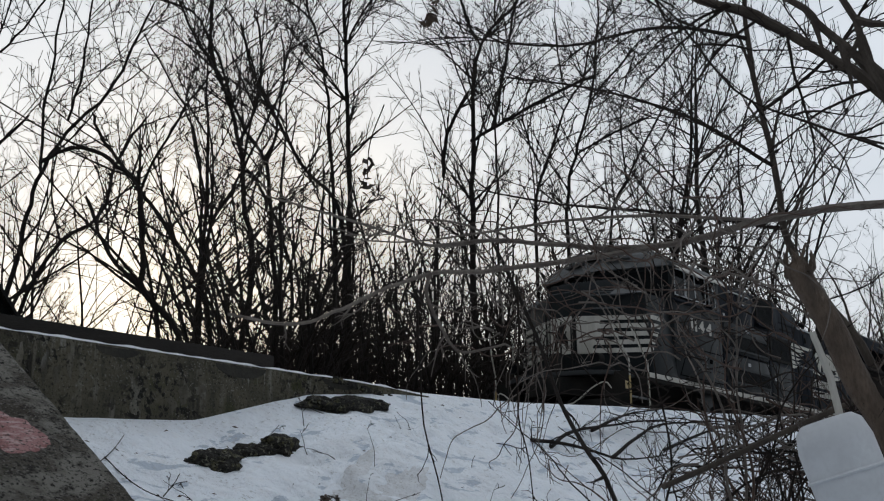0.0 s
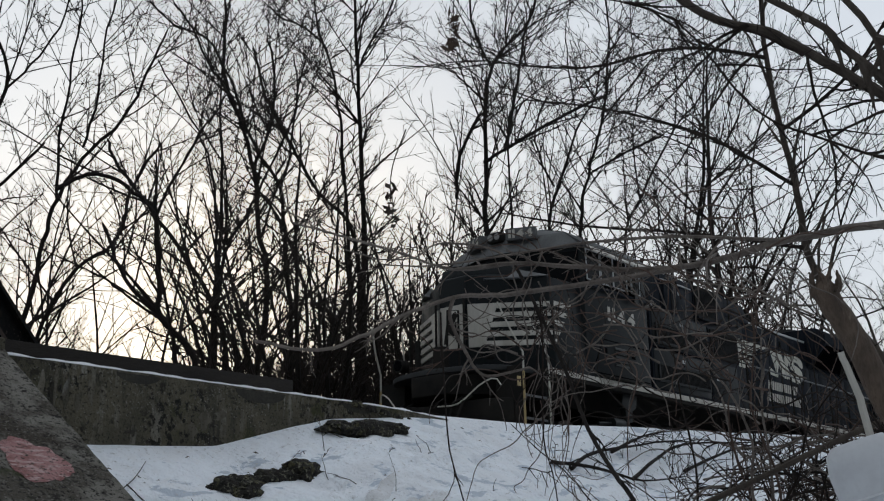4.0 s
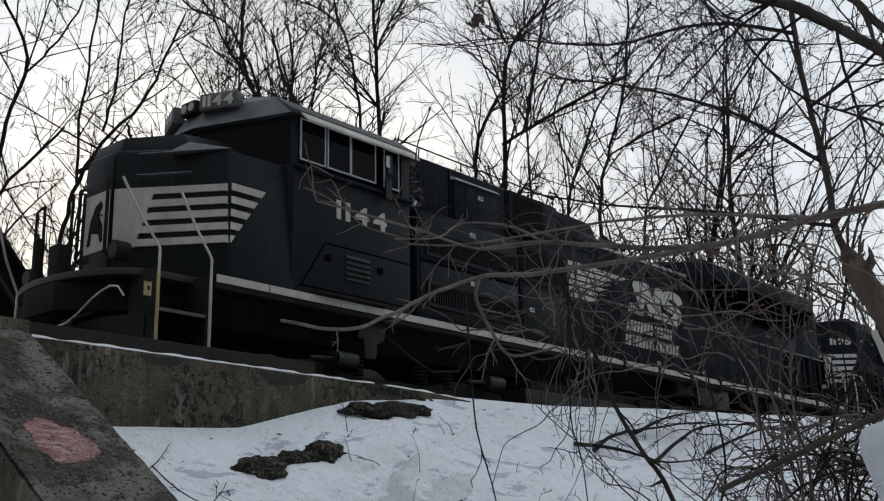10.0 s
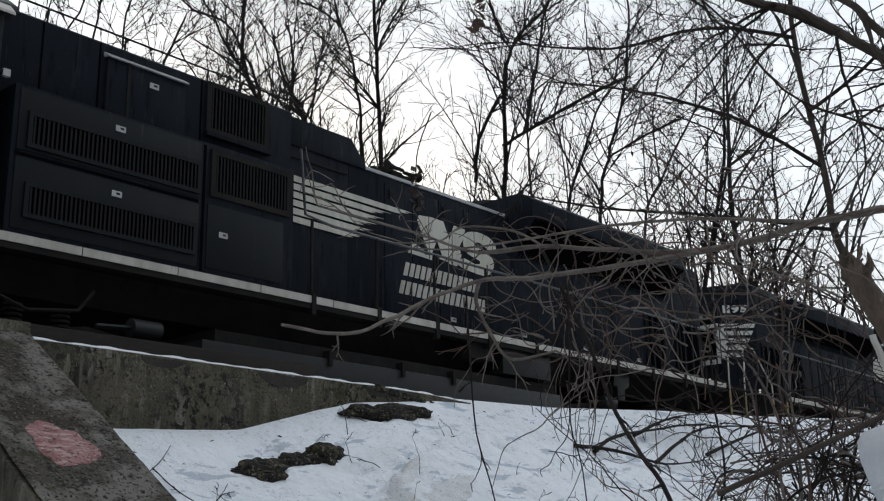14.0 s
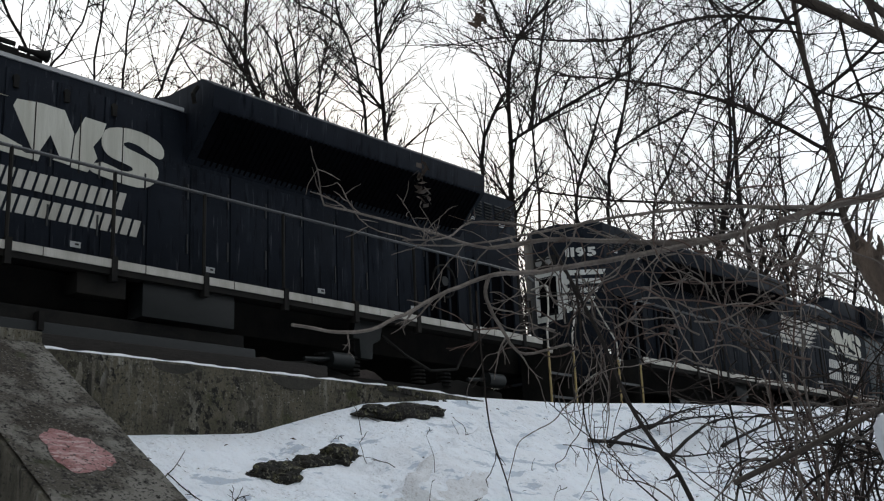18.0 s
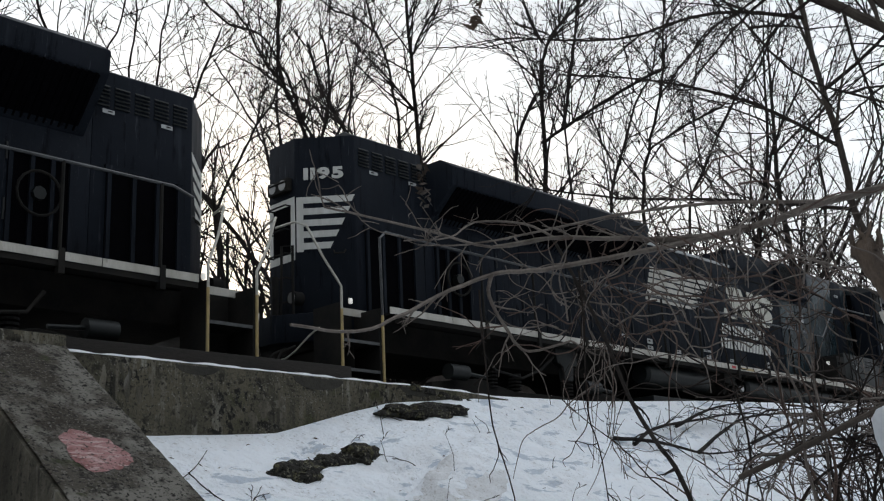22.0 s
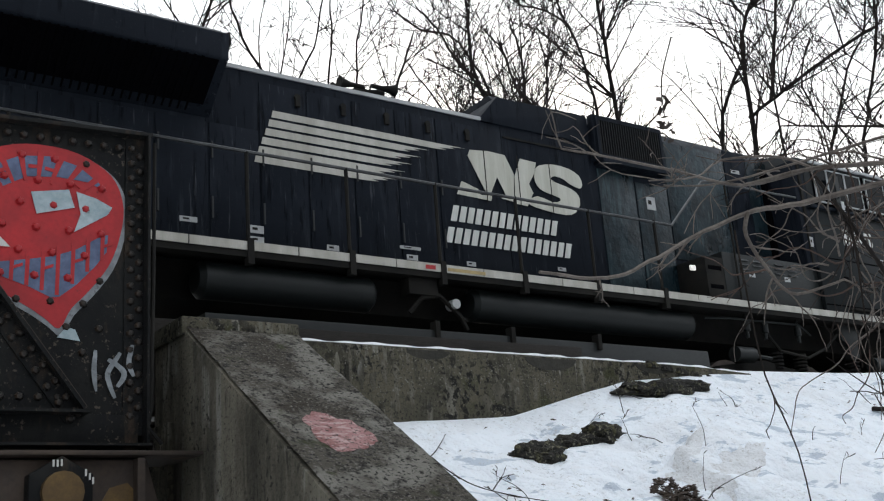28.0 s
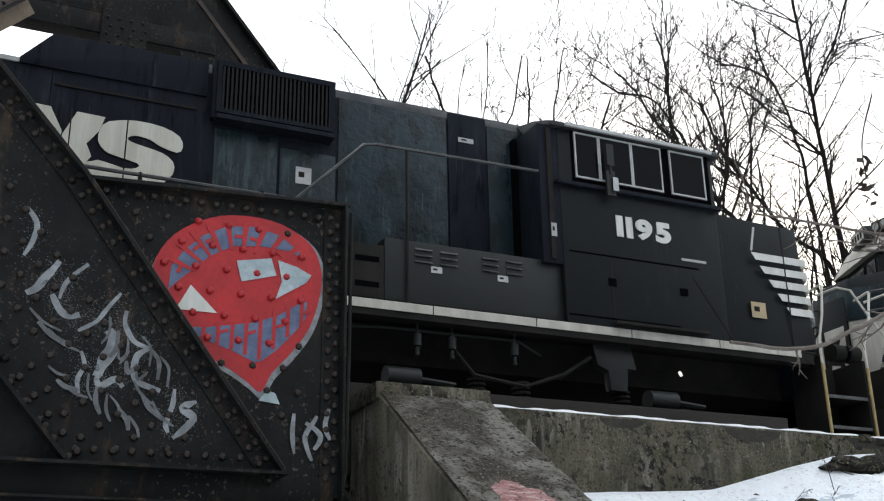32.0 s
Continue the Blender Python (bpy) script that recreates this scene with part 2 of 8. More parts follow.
RUST = layered("rusty_black_steel", (0.0080, 0.0084, 0.0088), (
    (1.8, EVEN, 0.45, 0.62, (0.0150, 0.0148, 0.0140), 0), (3.2, (1.5, 1.5, 0.5), 0.57, 0.68, (0.042, 0.030, 0.021), 0), (14, EVEN, 0.56, 0.62, (0.010, 0.010, 0.010), 0), (26, EVEN, 0.60, 0.66, (0.085, 0.070, 0.055), 1.5)), 0.62, 0.004, 22, 0.14)
RIVETM = layered("worn_rivet_steel", (0.016, 0.015, 0.014), ((6, EVEN, 0.46, 0.60, (0.045, 0.030, 0.020), 0), (20, EVEN, 0.58, 0.66, (0.10, 0.09, 0.08), 1.4)), 0.40, 0.003, 24, 0.28)
RUSTB = material("brown_rusty_steel", (0.055, 0.036, 0.024), 0.7, 0.0, (0.03, 0.022, 0.018), 2.0, 25, 0.6, third=(0.13, 0.07, 0.03), third_scale=1.5, third_at=0.62, bump=0.004)
CONC = layered("stained_concrete", (0.1058, 0.0949, 0.0655), (
    (1.3, EVEN, 0.42, 0.60, (0.0622, 0.0571, 0.0403), 0), (3.0, (2.2, 2.2, 0.35), 0.54, 0.66, (0.1974, 0.1848, 0.1529), 1.1), (3.4, (2.4, 2.4, 0.22), 0.52, 0.64, (0.0420, 0.0386, 0.0294), 0.8), (5.2, (2.0, 2.0, 0.3), 0.58, 0.64, (0.2436, 0.2310, 0.1974), 0.7),
    (2.2, EVEN, 0.58, 0.68, (0.0521, 0.0521, 0.0235), 0), (11, EVEN, 0.525, 0.565, (0.0134, 0.0126, 0.0101), 0.9), (34, EVEN, 0.56, 0.62, (0.0294, 0.0269, 0.0210), 0), (46, EVEN, 0.60, 0.66, (0.2268, 0.2142, 0.1848), 1.6)), 0.9, 0.016, 20)
CONCTOP = layered("worn_concrete_slope", (0.0784, 0.0704, 0.0560), (
    (1.7, EVEN, 0.46, 0.56, (0.2040, 0.1936, 0.1680), 0), (6.0, EVEN, 0.54, 0.64, (0.0288, 0.0256, 0.0208), 0), (2.4, EVEN, 0.60, 0.68, (0.1920, 0.1840, 0.1680), 0),
    (0.9, EVEN, 0.50, 0.60, (0.046, 0.038, 0.028), 0), (30, EVEN, 0.54, 0.60, (0.0128, 0.0112, 0.0096), 0), (44, EVEN, 0.57, 0.63, (0.1760, 0.1640, 0.1440), 0), (3.1, EVEN, 0.62, 0.70, (0.0440, 0.0480, 0.0200), 0)), 0.95, 0.028, 34)
CONCSIDE = layered("streaked_concrete_side", (0.1517, 0.1378, 0.1050), (
    (1.6, (1.4, 1.4, 0.4), 0.44, 0.60, (0.0574, 0.0525, 0.0394), 0), (4.0, (2.0, 2.0, 0.2), 0.54, 0.64, (0.2050, 0.1968, 0.1722), 1.2), (4.6, (2.0, 2.0, 0.18), 0.52, 0.62, (0.0295, 0.0271, 0.0205), 0.9),
    (16, EVEN, 0.57, 0.62, (0.0213, 0.0197, 0.0148), 1.1), (40, EVEN, 0.58, 0.64, (0.0410, 0.0377, 0.0295), 0)), 0.9, 0.014, 22)
PINK = layered("faded_pink_spray_paint", (0.36, 0.195, 0.19), (
    (5, EVEN, 0.46, 0.60, (0.24, 0.105, 0.10), 0), (7, (0.6, 2.6, 2.6), 0.53, 0.60, (0.50, 0.36, 0.34), 0), (36, EVEN, 0.555, 0.625, (0.045, 0.038, 0.032), 0), (30, EVEN, 0.60, 0.66, (0.46, 0.33, 0.31), 0)), 0.9, 0.02, 34)
# 2.6 layer: blue-grey patches paint in the shade of hollows and drifts
SNOW = layered("old_snow_with_hollow_shade", (0.91, 0.95, 1.0), (
    (1.4, EVEN, 0.46, 0.66, (0.87, 0.895, 0.93), 0), (8, EVEN, 0.52, 0.70, (0.86, 0.88, 0.91), 0), (2.6, (0.7, 1.9, 1.9), 0.575, 0.61, (0.56, 0.62, 0.70), 0), (22, EVEN, 0.58, 0.66, (0.58, 0.59, 0.60), 1.3), (38, EVEN, 0.66, 0.70, (0.30, 0.27, 0.22), 0.9)), 0.6, 0.075, 5)
SNOWEDGE = material("snow_ridge", (0.86, 0.87, 0.89), 0.6, 0, (0.74, 0.75, 0.77), 4, 30, 0.5, bump=0.01)
ROCKM = layered("mossy_rock", (0.034, 0.031, 0.026), (
    (7, EVEN, 0.44, 0.58, (0.020, 0.019, 0.016), 0), (9, EVEN, 0.55, 0.62, (0.090, 0.083, 0.045), 0), (24, EVEN, 0.57, 0.64, (0.20, 0.19, 0.14), 0), (30, EVEN, 0.54, 0.60, (0.010, 0.010, 0.008), 0)), 0.95, 0.05, 16)
BARK = material("dark_bark", (0.026, 0.021, 0.018), 0.9, 0, (0.010, 0.008, 0.007), 5, 50, 0.7, bump=0.008, stretch=(1, 1, 0.3), spec=0.2)
TWIG = material("bare_twig_bark", (0.034, 0.026, 0.022), 0.9, 0, (0.013, 0.010, 0.008), 3, 30, 0.6, spec=0.2)
BRANCH = material("grey_branch_bark", (0.175, 0.148, 0.126), 0.8, 0, (0.070, 0.055, 0.045), 6, 50, 0.7, bump=0.004)
TAN = material("tan_rusty_flange", (0.17, 0.13, 0.085), 0.8, 0, (0.10, 0.075, 0.05), 3, 24, 0.6, third=(0.05, 0.035, 0.025), third_scale=3, third_at=0.6, bump=0.004)
BROWNT = material("reddish_twig", (0.085, 0.05, 0.036), 0.8, 0, (0.05, 0.032, 0.024), 6, 40, 0.6)
WOODB = material("torn_grey_brown_wood", (0.135, 0.098, 0.070), 0.9, 0, (0.055, 0.040, 0.030), 6, 50, 0.8, third=(0.22, 0.17, 0.125), third_scale=7, third_at=0.6, bump=0.05, bump_scale=14, stretch=(1, 1, 0.35))
GREYBARK = material("grey_brown_bark", (0.085, 0.070, 0.057), 0.9, 0, (0.045, 0.036, 0.029), 6, 50, 0.7, bump=0.01, stretch=(1, 1, 0.4), spec=0.25)
LEAFD = material("dead_leaf", (0.066, 0.042, 0.026), 0.8, 0, (0.034, 0.022, 0.015), 6, 40, 0.6, rand=0.4)
DARKCONC = material("dark_concrete_patch", (0.040, 0.036, 0.026), 0.85, 0, (0.020, 0.019, 0.014), 4, 30, 0.7, bump=0.01)
ICE = layered("grey_granular_ice", (0.72, 0.73, 0.745), ((5, EVEN, 0.45, 0.60, (0.82, 0.835, 0.86), 0), (26, EVEN, 0.55, 0.63, (0.56, 0.55, 0.54), 0), (50, EVEN, 0.58, 0.64, (0.80, 0.81, 0.83), 0)), 0.5, 0.02, 30)
BALLAST = material("dark_ballast", (0.065, 0.061, 0.056), 0.95, 0, (0.05, 0.047, 0.043), 8, 40, 0.8, bump=0.03, bump_scale=20)
TIMBER = material("creosoted_timber", (0.026, 0.021, 0.017), 0.9, 0, (0.014, 0.012, 0.010), 3, 40, 0.7, bump=0.006, stretch=(0.4, 2, 2))
GROUNDF = material("leaf_litter_and_snow", (0.16, 0.135, 0.105), 0.95, 0, (0.09, 0.075, 0.06), 0.8, 6, 0.7, third=(0.62, 0.63, 0.65), third_scale=0.35, third_at=0.50, bump=0.03, bump_scale=4)
REDP = material("red_spray_paint", (0.46, 0.014, 0.018), 0.5, 0, (0.31, 0.010, 0.014), 3, 24, 0.6, third=(0.16, 0.010, 0.014), third_scale=9, third_at=0.62)
BLUEP = material("pale_blue_spray_paint", (0.125, 0.165, 0.27), 0.5, 0, (0.06, 0.08, 0.15), 6, 30, 0.6, third=(0.05, 0.05, 0.08), third_scale=10, third_at=0.62)
PALEP = material("pale_spray_paint", (0.46, 0.53, 0.55), 0.5, 0, (0.22, 0.30, 0.33), 5, 30, 0.5)
SILVP = material("thin_silver_spray_paint", (0.29, 0.31, 0.325), 0.55, 0, (0.13, 0.14, 0.15), 6, 20, 0.7, third=(0.06, 0.062, 0.066), third_scale=9.0, third_at=0.58)
DULLP = material("thin_grey_overspray", (0.14, 0.15, 0.16), 0.6, 0, (0.07, 0.075, 0.08), 6, 24, 0.7)
ORANGE = material("weathered_orange_label", (0.42, 0.32, 0.17), 0.6, 0, (0.34, 0.28, 0.18), 12, 60, 0.5, third=(0.16, 0.11, 0.06), third_scale=16, third_at=0.62)
GREYL = material("light_grey_plate", (0.45, 0.46, 0.46), 0.5, 0, (0.34, 0.34, 0.34), 5, 40, 0.4)
GREYD = material("dull_grey_panel", (0.105, 0.108, 0.108), 0.55, 0, (0.055, 0.057, 0.057), 3, 30, 0.5)
PLASTIC = material("dull_white_plastic", (0.62, 0.64, 0.66), 0.55, 0, (0.5, 0.51, 0.53), 2.5, 30, 0.5, third=(0.3, 0.28, 0.26), third_scale=5, third_at=0.68)
BRASS = material("weathered_brass_nut", (0.16, 0.10, 0.035), 0.5, 0.4, (0.09, 0.055, 0.025), 8, 50, 0.6)


def glass_material():
    m = bpy.data.materials.new("dark_cab_glass")
    m.use_nodes = True
    b = m.node_tree.nodes["Principled BSDF"]
    b.inputs["Base Color"].default_value = (0.004, 0.005, 0.006, 1)
    b.inputs["Roughness"].default_value = 0.04
    b.inputs["Specular IOR Level"].default_value = 0.06
    return m


def lens_material():
    m = bpy.data.materials.new("lamp_lens")
    m.use_nodes = True
    b = m.node_tree.nodes["Principled BSDF"]
    b.inputs["Base Color"].default_value = (0.22, 0.22, 0.21, 1)
    b.inputs["Roughness"].default_value = 0.12
    return m


def glow_material():
    m = bpy.data.materials.new("lit_walkway_lamp")
    m.use_nodes = True
    b = m.node_tree.nodes["Principled BSDF"]
    b.inputs["Base Color"].default_value = (0.9, 0.9, 0.85, 1)
    b.inputs["Emission Color"].default_value = (1.0, 0.95, 0.85, 1)
    b.inputs["Emission Strength"].default_value = 0.5
    return m


GLASS, LENS, GLOW = glass_material(), lens_material(), glow_material()


# ---- mesh building ----
class Shape:
    """Collects vertices and faces of one mesh."""

    def __init__(self):
        self.v, self.f = [], []

    def add(self, verts, faces):
        o = len(self.v)
        self.v += [tuple(p) for p in verts]
        self.f += [tuple(i + o for i in q) for q in faces]
        return self

    def box(self, x0, x1, y0, y1, z0, z1):
        x0, x1, y0, y1, z0, z1 = min(x0, x1), max(x0, x1), min(y0, y1), max(y0, y1), min(z0, z1), max(z0, z1)
        return self.add([(x0, y0, z0), (x1, y0, z0), (x1, y1, z0), (x0, y1, z0), (x0, y0, z1), (x1, y0, z1), (x1, y1, z1), (x0, y1, z1)],
                        [(0, 3, 2, 1), (4, 5, 6, 7), (0, 1, 5, 4), (1, 2, 6, 5), (2, 3, 7, 6), (3, 0, 4, 7)])

    def prism(self, outline, lo, hi, axis="y"):
        """An outline in the two other axes, drawn out along axis from lo to hi."""
        n = len(outline)
        put = {"x": lambda a, b, c: (c, a, b), "y": lambda a, b, c: (a, c, b), "z": lambda a, b, c: (a, b, c)}[axis]
        area = sum(outline[i][0] * outline[(i + 1) % n][1] - outline[(i + 1) % n][0] * outline[i][1] for i in range(n))
        if (area > 0) == (axis == "y"):
            outline = outline[::-1]
        if lo > hi:
            lo, hi = hi, lo
        vs = [put(a, b, lo) for a, b in outline] + [put(a, b, hi) for a, b in outline]
        return self.add(vs, [tuple(range(n - 1, -1, -1)), tuple(range(n, 2 * n))] + [(i, (i + 1) % n, n + (i + 1) % n, n + i) for i in range(n)])

    def tube(self, pts, radius, sides=6, closed=True):
        """A round bar along pts; radius may be one number or one for each point."""
        pts = [Vector(p) for p in pts]
        rad = radius if isinstance(radius, (list, tuple)) else [radius] * len(pts)
        rings, ref = [], None
        for i, p in enumerate(pts):
            d = (pts[min(i + 1, len(pts) - 1)] - pts[max(i - 1, 0)]).normalized()
            if ref is None:
                ref = Vector((0, 0, 1)) if abs(d.z) < 0.9 else Vector((1, 0, 0))
            a = d.cross(ref).normalized()
            b = a.cross(d).normalized()
            ref = b
            rings.append([p + (a * math.cos(2 * math.pi * k / sides) + b * math.sin(2 * math.pi * k / sides)) * rad[i] for k in range(sides)])
        faces = [(i * sides + k, i * sides + (k + 1) % sides, (i + 1) * sides + (k + 1) % sides, (i + 1) * sides + k) for i in range(len(pts) - 1) for k in range(sides)]
        if closed:
            faces += [tuple(range(sides - 1, -1, -1)), tuple((len(pts) - 1) * sides + k for k in range(sides))]
        return self.add([v for r in rings for v in r], faces)

    def dome(self, centre, normal, r, h, sides=6):
        """A rivet head."""
        nrm = Vector(normal).normalized()
        a = nrm.orthogonal().normalized()
        b = nrm.cross(a)
        c = Vector(centre)
        vs = [c + (a * math.cos(2 * math.pi * k / sides) + b * math.sin(2 * math.pi * k / sides)) * r for k in range(sides)]
        vs += [c + nrm * h * 0.75 + (a * math.cos(2 * math.pi * k / sides) + b * math.sin(2 * math.pi * k / sides)) * r * 0.62 for k in range(sides)] + [c + nrm * h]
        fs = [(k, (k + 1) % sides, sides + (k + 1) % sides, sides + k) for k in range(sides)] + [(sides + k, sides + (k + 1) % sides, 2 * sides) for k in range(sides)]
        return self.add(vs, fs)

    def mesh(self, name, mat, bevel=0.0, smooth=False):
        me = bpy.data.meshes.new(name)
        me.from_pydata(self.v, [], self.f)
        if bevel:
            bm = bmesh.new()
            bm.from_mesh(me)
            sharp = [e for e in bm.edges if len(e.link_faces) == 2 and e.calc_face_angle(0) > 0.35]
            bmesh.ops.bevel(bm, geom=sharp, offset=bevel, segments=2, profile=0.6, affect="EDGES", clamp_overlap=True)
            bm.to_mesh(me)
            bm.free()
        me.materials.append(mat)
        if smooth or bevel:
            me.polygons.foreach_set("use_smooth", [True] * len(me.polygons))
            me.set_sharp_from_angle(angle=0.7)
        me.update()
        return me


def part(name, shape, mat, parent, label="", bevel=0.0, smooth=False, at=None):
    ob = new(name, shape.mesh(name, mat, bevel, smooth) if isinstance(shape, Shape) else shape)
    ob.parent = parent
    if at is not None:
        ob.matrix_basis = at
    return tagged(ob, label)


def solid(name, shape, mat, label, category, kind="", group="", bevel=0.0, smooth=False, at=None):
    ob = new(name, shape.mesh(name, mat, bevel, smooth))
    if at is not None:
        ob.matrix_basis = at
    return tagged(ob, label, category, group, kind)


def base(name, label, category, m=None, group="", kind=""):
    ob = new(name)
    ob.empty_display_size = 0.3
    if m is not None:
        ob.matrix_basis = m
    return tagged(ob, label, category, group, kind)


def letters(text, height, width, bold=0.0, depth=0.006, space=0.13):
    """A mesh for each character, the row of that height and width in the x, z plane, facing -y, from its lower left corner."""
    out, x, gap = [], 0.0, height * space
    for ch in text:
        cu = bpy.data.curves.new("character", "FONT")
        cu.body, cu.size, cu.extrude, cu.offset = ch if ch != "1" else "I", height / 0.73, depth / 2, bold
        tmp = bpy.data.objects.new("character", cu)
        me = bpy.data.meshes.new_from_object(tmp)
        bpy.data.objects.remove(tmp)
        xs, ys = [v.co.x for v in me.vertices], [v.co.y for v in me.vertices]
        me.transform(Matrix.Diagonal((1, height / (max(ys) - min(ys)), 1, 1)) @ Matrix.Translation((x - min(xs), -min(ys), 0)))
        x += max(xs) - min(xs) + gap
        out.append(me)
    for me in out:
        me.transform(pose(0, 0, 0, 90) @ Matrix.Diagonal((width / (x - gap), 1, 1, 1)))
    return out


def digits(text, height, width, bold, mat, parent, at, depth=0.014, space=0.13):
    for me in letters(text, height, width, bold, depth, space):
        me.materials.append(mat)
        part("digit", me, mat, parent, at=at)

# ---- ground, wall, wing wall ----
def slope_height(x, y):
    """The snow slope below the track: level by the camera, steep up to the wall, rising along it to the right."""
    shoulder = float(np.interp(x, (5.7, 6.3, 7.2, 7.8, 8.8, 9.6, 10.3, 12.0, 13.3, 14.8, 16.6, 20.0, 24.0, 60.0), (2.89, 2.92, 2.99, 3.15, 3.41, 3.50, 3.57, 3.62, 3.66, 3.76, 3.88, 4.05, 4.30, 6.5)))
    if x < 4.4:
        shoulder = 0.0
    run = min(max((9.3 - y) / 6.3, 0.0), 1.25)
    fall = shoulder * (1 - (1 - min(run, 1.0)) ** 1.15)
    z = shoulder - fall if y < 9.3 else shoulder
    if y > 9.3:
        z = shoulder + min((y - 9.3) * 0.15, 0.06)
    near = max(0.0, min(1.0, (y - 2.5) / 3.0))
    near *= max(0.0, min(1.0, (9.25 - y) / 0.4)) if y < 9.25 else 0.0
    z += near * (0.10 * noise.noise((x * 0.5, y * 0.6, 0.0)) + 0.055 * noise.noise((x * 1.7, y * 2.1, 3.0)) + 0.045 * noise.noise((x * 3.1, y * 6.0, 7.0)))
    # the bank under the brush heap
    bank = max(0.0, 1.0 - ((x - 8.0) / 2.6) ** 2 - ((y - 2.4) / 1.9) ** 2)
    return max(z, z * 0.6 + 1.75 * min(1.0, 1.6 * bank)) if bank else z


_steps = random.Random(12)
DIMPLES = [(7.0 + 0.34 * i + _steps.uniform(-0.1, 0.1), 7.55 + 0.11 * i + _steps.uniform(-0.15, 0.15), _steps.uniform(0.09, 0.15), _steps.uniform(0.07, 0.14)) for i in range(12)]
DIMPLES += [(_steps.uniform(5.8, 12.5), _steps.uniform(6.4, 9.0), _steps.uniform(0.07, 0.24), _steps.uniform(0.03, 0.11)) for i in range(60)]


def trodden(x, y):
    """Old footprints and melt hollows, and the raised lip of crusted snow beside the bare leaves."""
    ramp = lambda v: max(0.0, min(1.0, v)) ** 2 * (3 - 2 * max(0.0, min(1.0, v)))
    lip = 0.12 * ramp((x - 7.72) / 0.22) * ramp((7.66 + 0.34 * (x - 7.5) - y) / 0.16) * ramp((11.5 - x) / 2.0) * (1 + 0.3 * noise.noise((x * 4, y * 4, 1.0)))
    return -lip + sum(d * math.exp(-((x - cx) ** 2 + 1.6 * (y - cy) ** 2) / (r * r)) for cx, cy, r, d in DIMPLES if abs(x - cx) < 0.5 and abs(y - cy) < 0.5)


def make_ground():
    s = Shape()
    xs = [-60, -30, -15, -8, -4, 0, 2, 3] + [3.4 + 0.06 * i for i in range(150)] + [12.4 + 0.25 * i for i in range(38)] + [22 + i for i in range(10)] + [35, 40, 50, 70]
    ys = [-60, -30, -12, -5, 0, 1.5, 2.5] + [3.0 + 0.2 * i for i in range(16)] + [6.2 + 0.05 * i for i in range(69)] + [9.75, 9.9]
    vs = [(x, y, slope_height(x, y) - (trodden(x, y) if 5 < x < 13.5 and 6 < y < 9.2 else 0)) for y in ys for x in xs]
    n = len(xs)
    s.add(vs, [(j * n + i, j * n + i + 1, (j + 1) * n + i + 1, (j + 1) * n + i) for j in range(len(ys) - 1) for i in range(n - 1)])
    solid("ground", s, SNOW, "old snow covering the steep railway embankment", "ground", "structure", smooth=True)
    s = Shape()
    xs = [-400, -150, -60, -30, -12, 0, 12, 30, 60, 150, 400]
    ys = [14.4, 16, 20, 30, 60, 150, 600]
    zs = [2.7, 2.3, 2.0, 1.9, 1.9, 1.9, 1.9]
    n = len(xs)
    s.add([(x, y, z) for y, z in zip(ys, zs) for x in xs], [(j * n + i, j * n + i + 1, (j + 1) * n + i + 1, (j + 1) * n + i) for j in range(len(ys) - 1) for i in range(n - 1)])
    solid("ground_2", s, GROUNDF, "leaf litter and patchy snow under the bare woods", "ground", "structure", smooth=True)


def make_ice():
    """Grey granular ice on the crusted snow beside the bare leaves."""
    rings, spokes = 8, 48
    for cx, cy, rx, ry, turn in ((8.15, 7.72, 0.50, 0.10, 0.5), (7.78, 7.30, 0.13, 0.34, 0.15), (8.35, 7.30, 0.42, 0.16, 0.2)):
        vs = []
        for q in range(rings + 1):
            for k in range(spokes):
                t = 2 * math.pi * k / spokes
                r = (1 + 0.35 * noise.noise((2 * math.cos(t), 2 * math.sin(t), cx)) + 0.2 * noise.noise((7 * math.cos(t), 7 * math.sin(t), cx))) * q / rings
                u, v = rx * r * math.cos(t), ry * r * math.sin(t)
                x, y = cx + u * math.cos(turn) - v * math.sin(turn), cy + u * math.sin(turn) + v * math.cos(turn)
                vs.append((x, y, slope_height(x, y) - trodden(x, y) + 0.012 * (1 - q / rings) + 0.004))
        fs = [(q * spokes + k, (q + 1) * spokes + k, (q + 1) * spokes + (k + 1) % spokes, q * spokes + (k + 1) % spokes) for q in range(rings) for k in range(spokes)]
        solid("ice_crust", Shape().add(vs, fs), ICE, "grey granular ice crust on the old snow", "ice", "stuff", smooth=True)


def make_track():
    s = Shape().prism([(9.45, 1.0), (9.45, 2.86), (10.2, 2.92), (13.8, 2.92), (15.2, 2.2), (15.2, 1.0)], 8.7, 150, "x")
    solid("track_bed", s, BALLAST, "dark stone ballast bed of the railway", "track bed", "structure")
    for k, y in enumerate((MID - 0.7525, MID + 0.7525)):
        r = Shape().prism([(y - 0.07, 2.95), (y + 0.07, 2.95), (y + 0.012, 2.99), (y + 0.012, 3.08), (y + 0.036, 3.09), (y + 0.036, RAIL), (y - 0.036, RAIL), (y - 0.036, 3.09), (y - 0.012, 3.08), (y - 0.012, 2.99)], -40, 150, "x")
        solid("rail", r, STEELW, "worn steel rail on timber ties", "rail", "structure")
    tie = Shape().box(-0.11, 0.11, -1.3, 1.3, -0.2, 0.0).mesh("tie", TIMBER, 0.01)
    for i in range(90):
        ob = new("tie", tie)
        ob.matrix_basis = pose(-9 + i * 0.55, MID + random.uniform(-0.02, 0.02), 2.955, 0, 0, random.uniform(-0.6, 0.6))
        tagged(ob, "dark creosoted timber tie under the rails", "tie", "railway ties", "structure")


WALL_Y, WALL_TOP = 9.2, 3.585


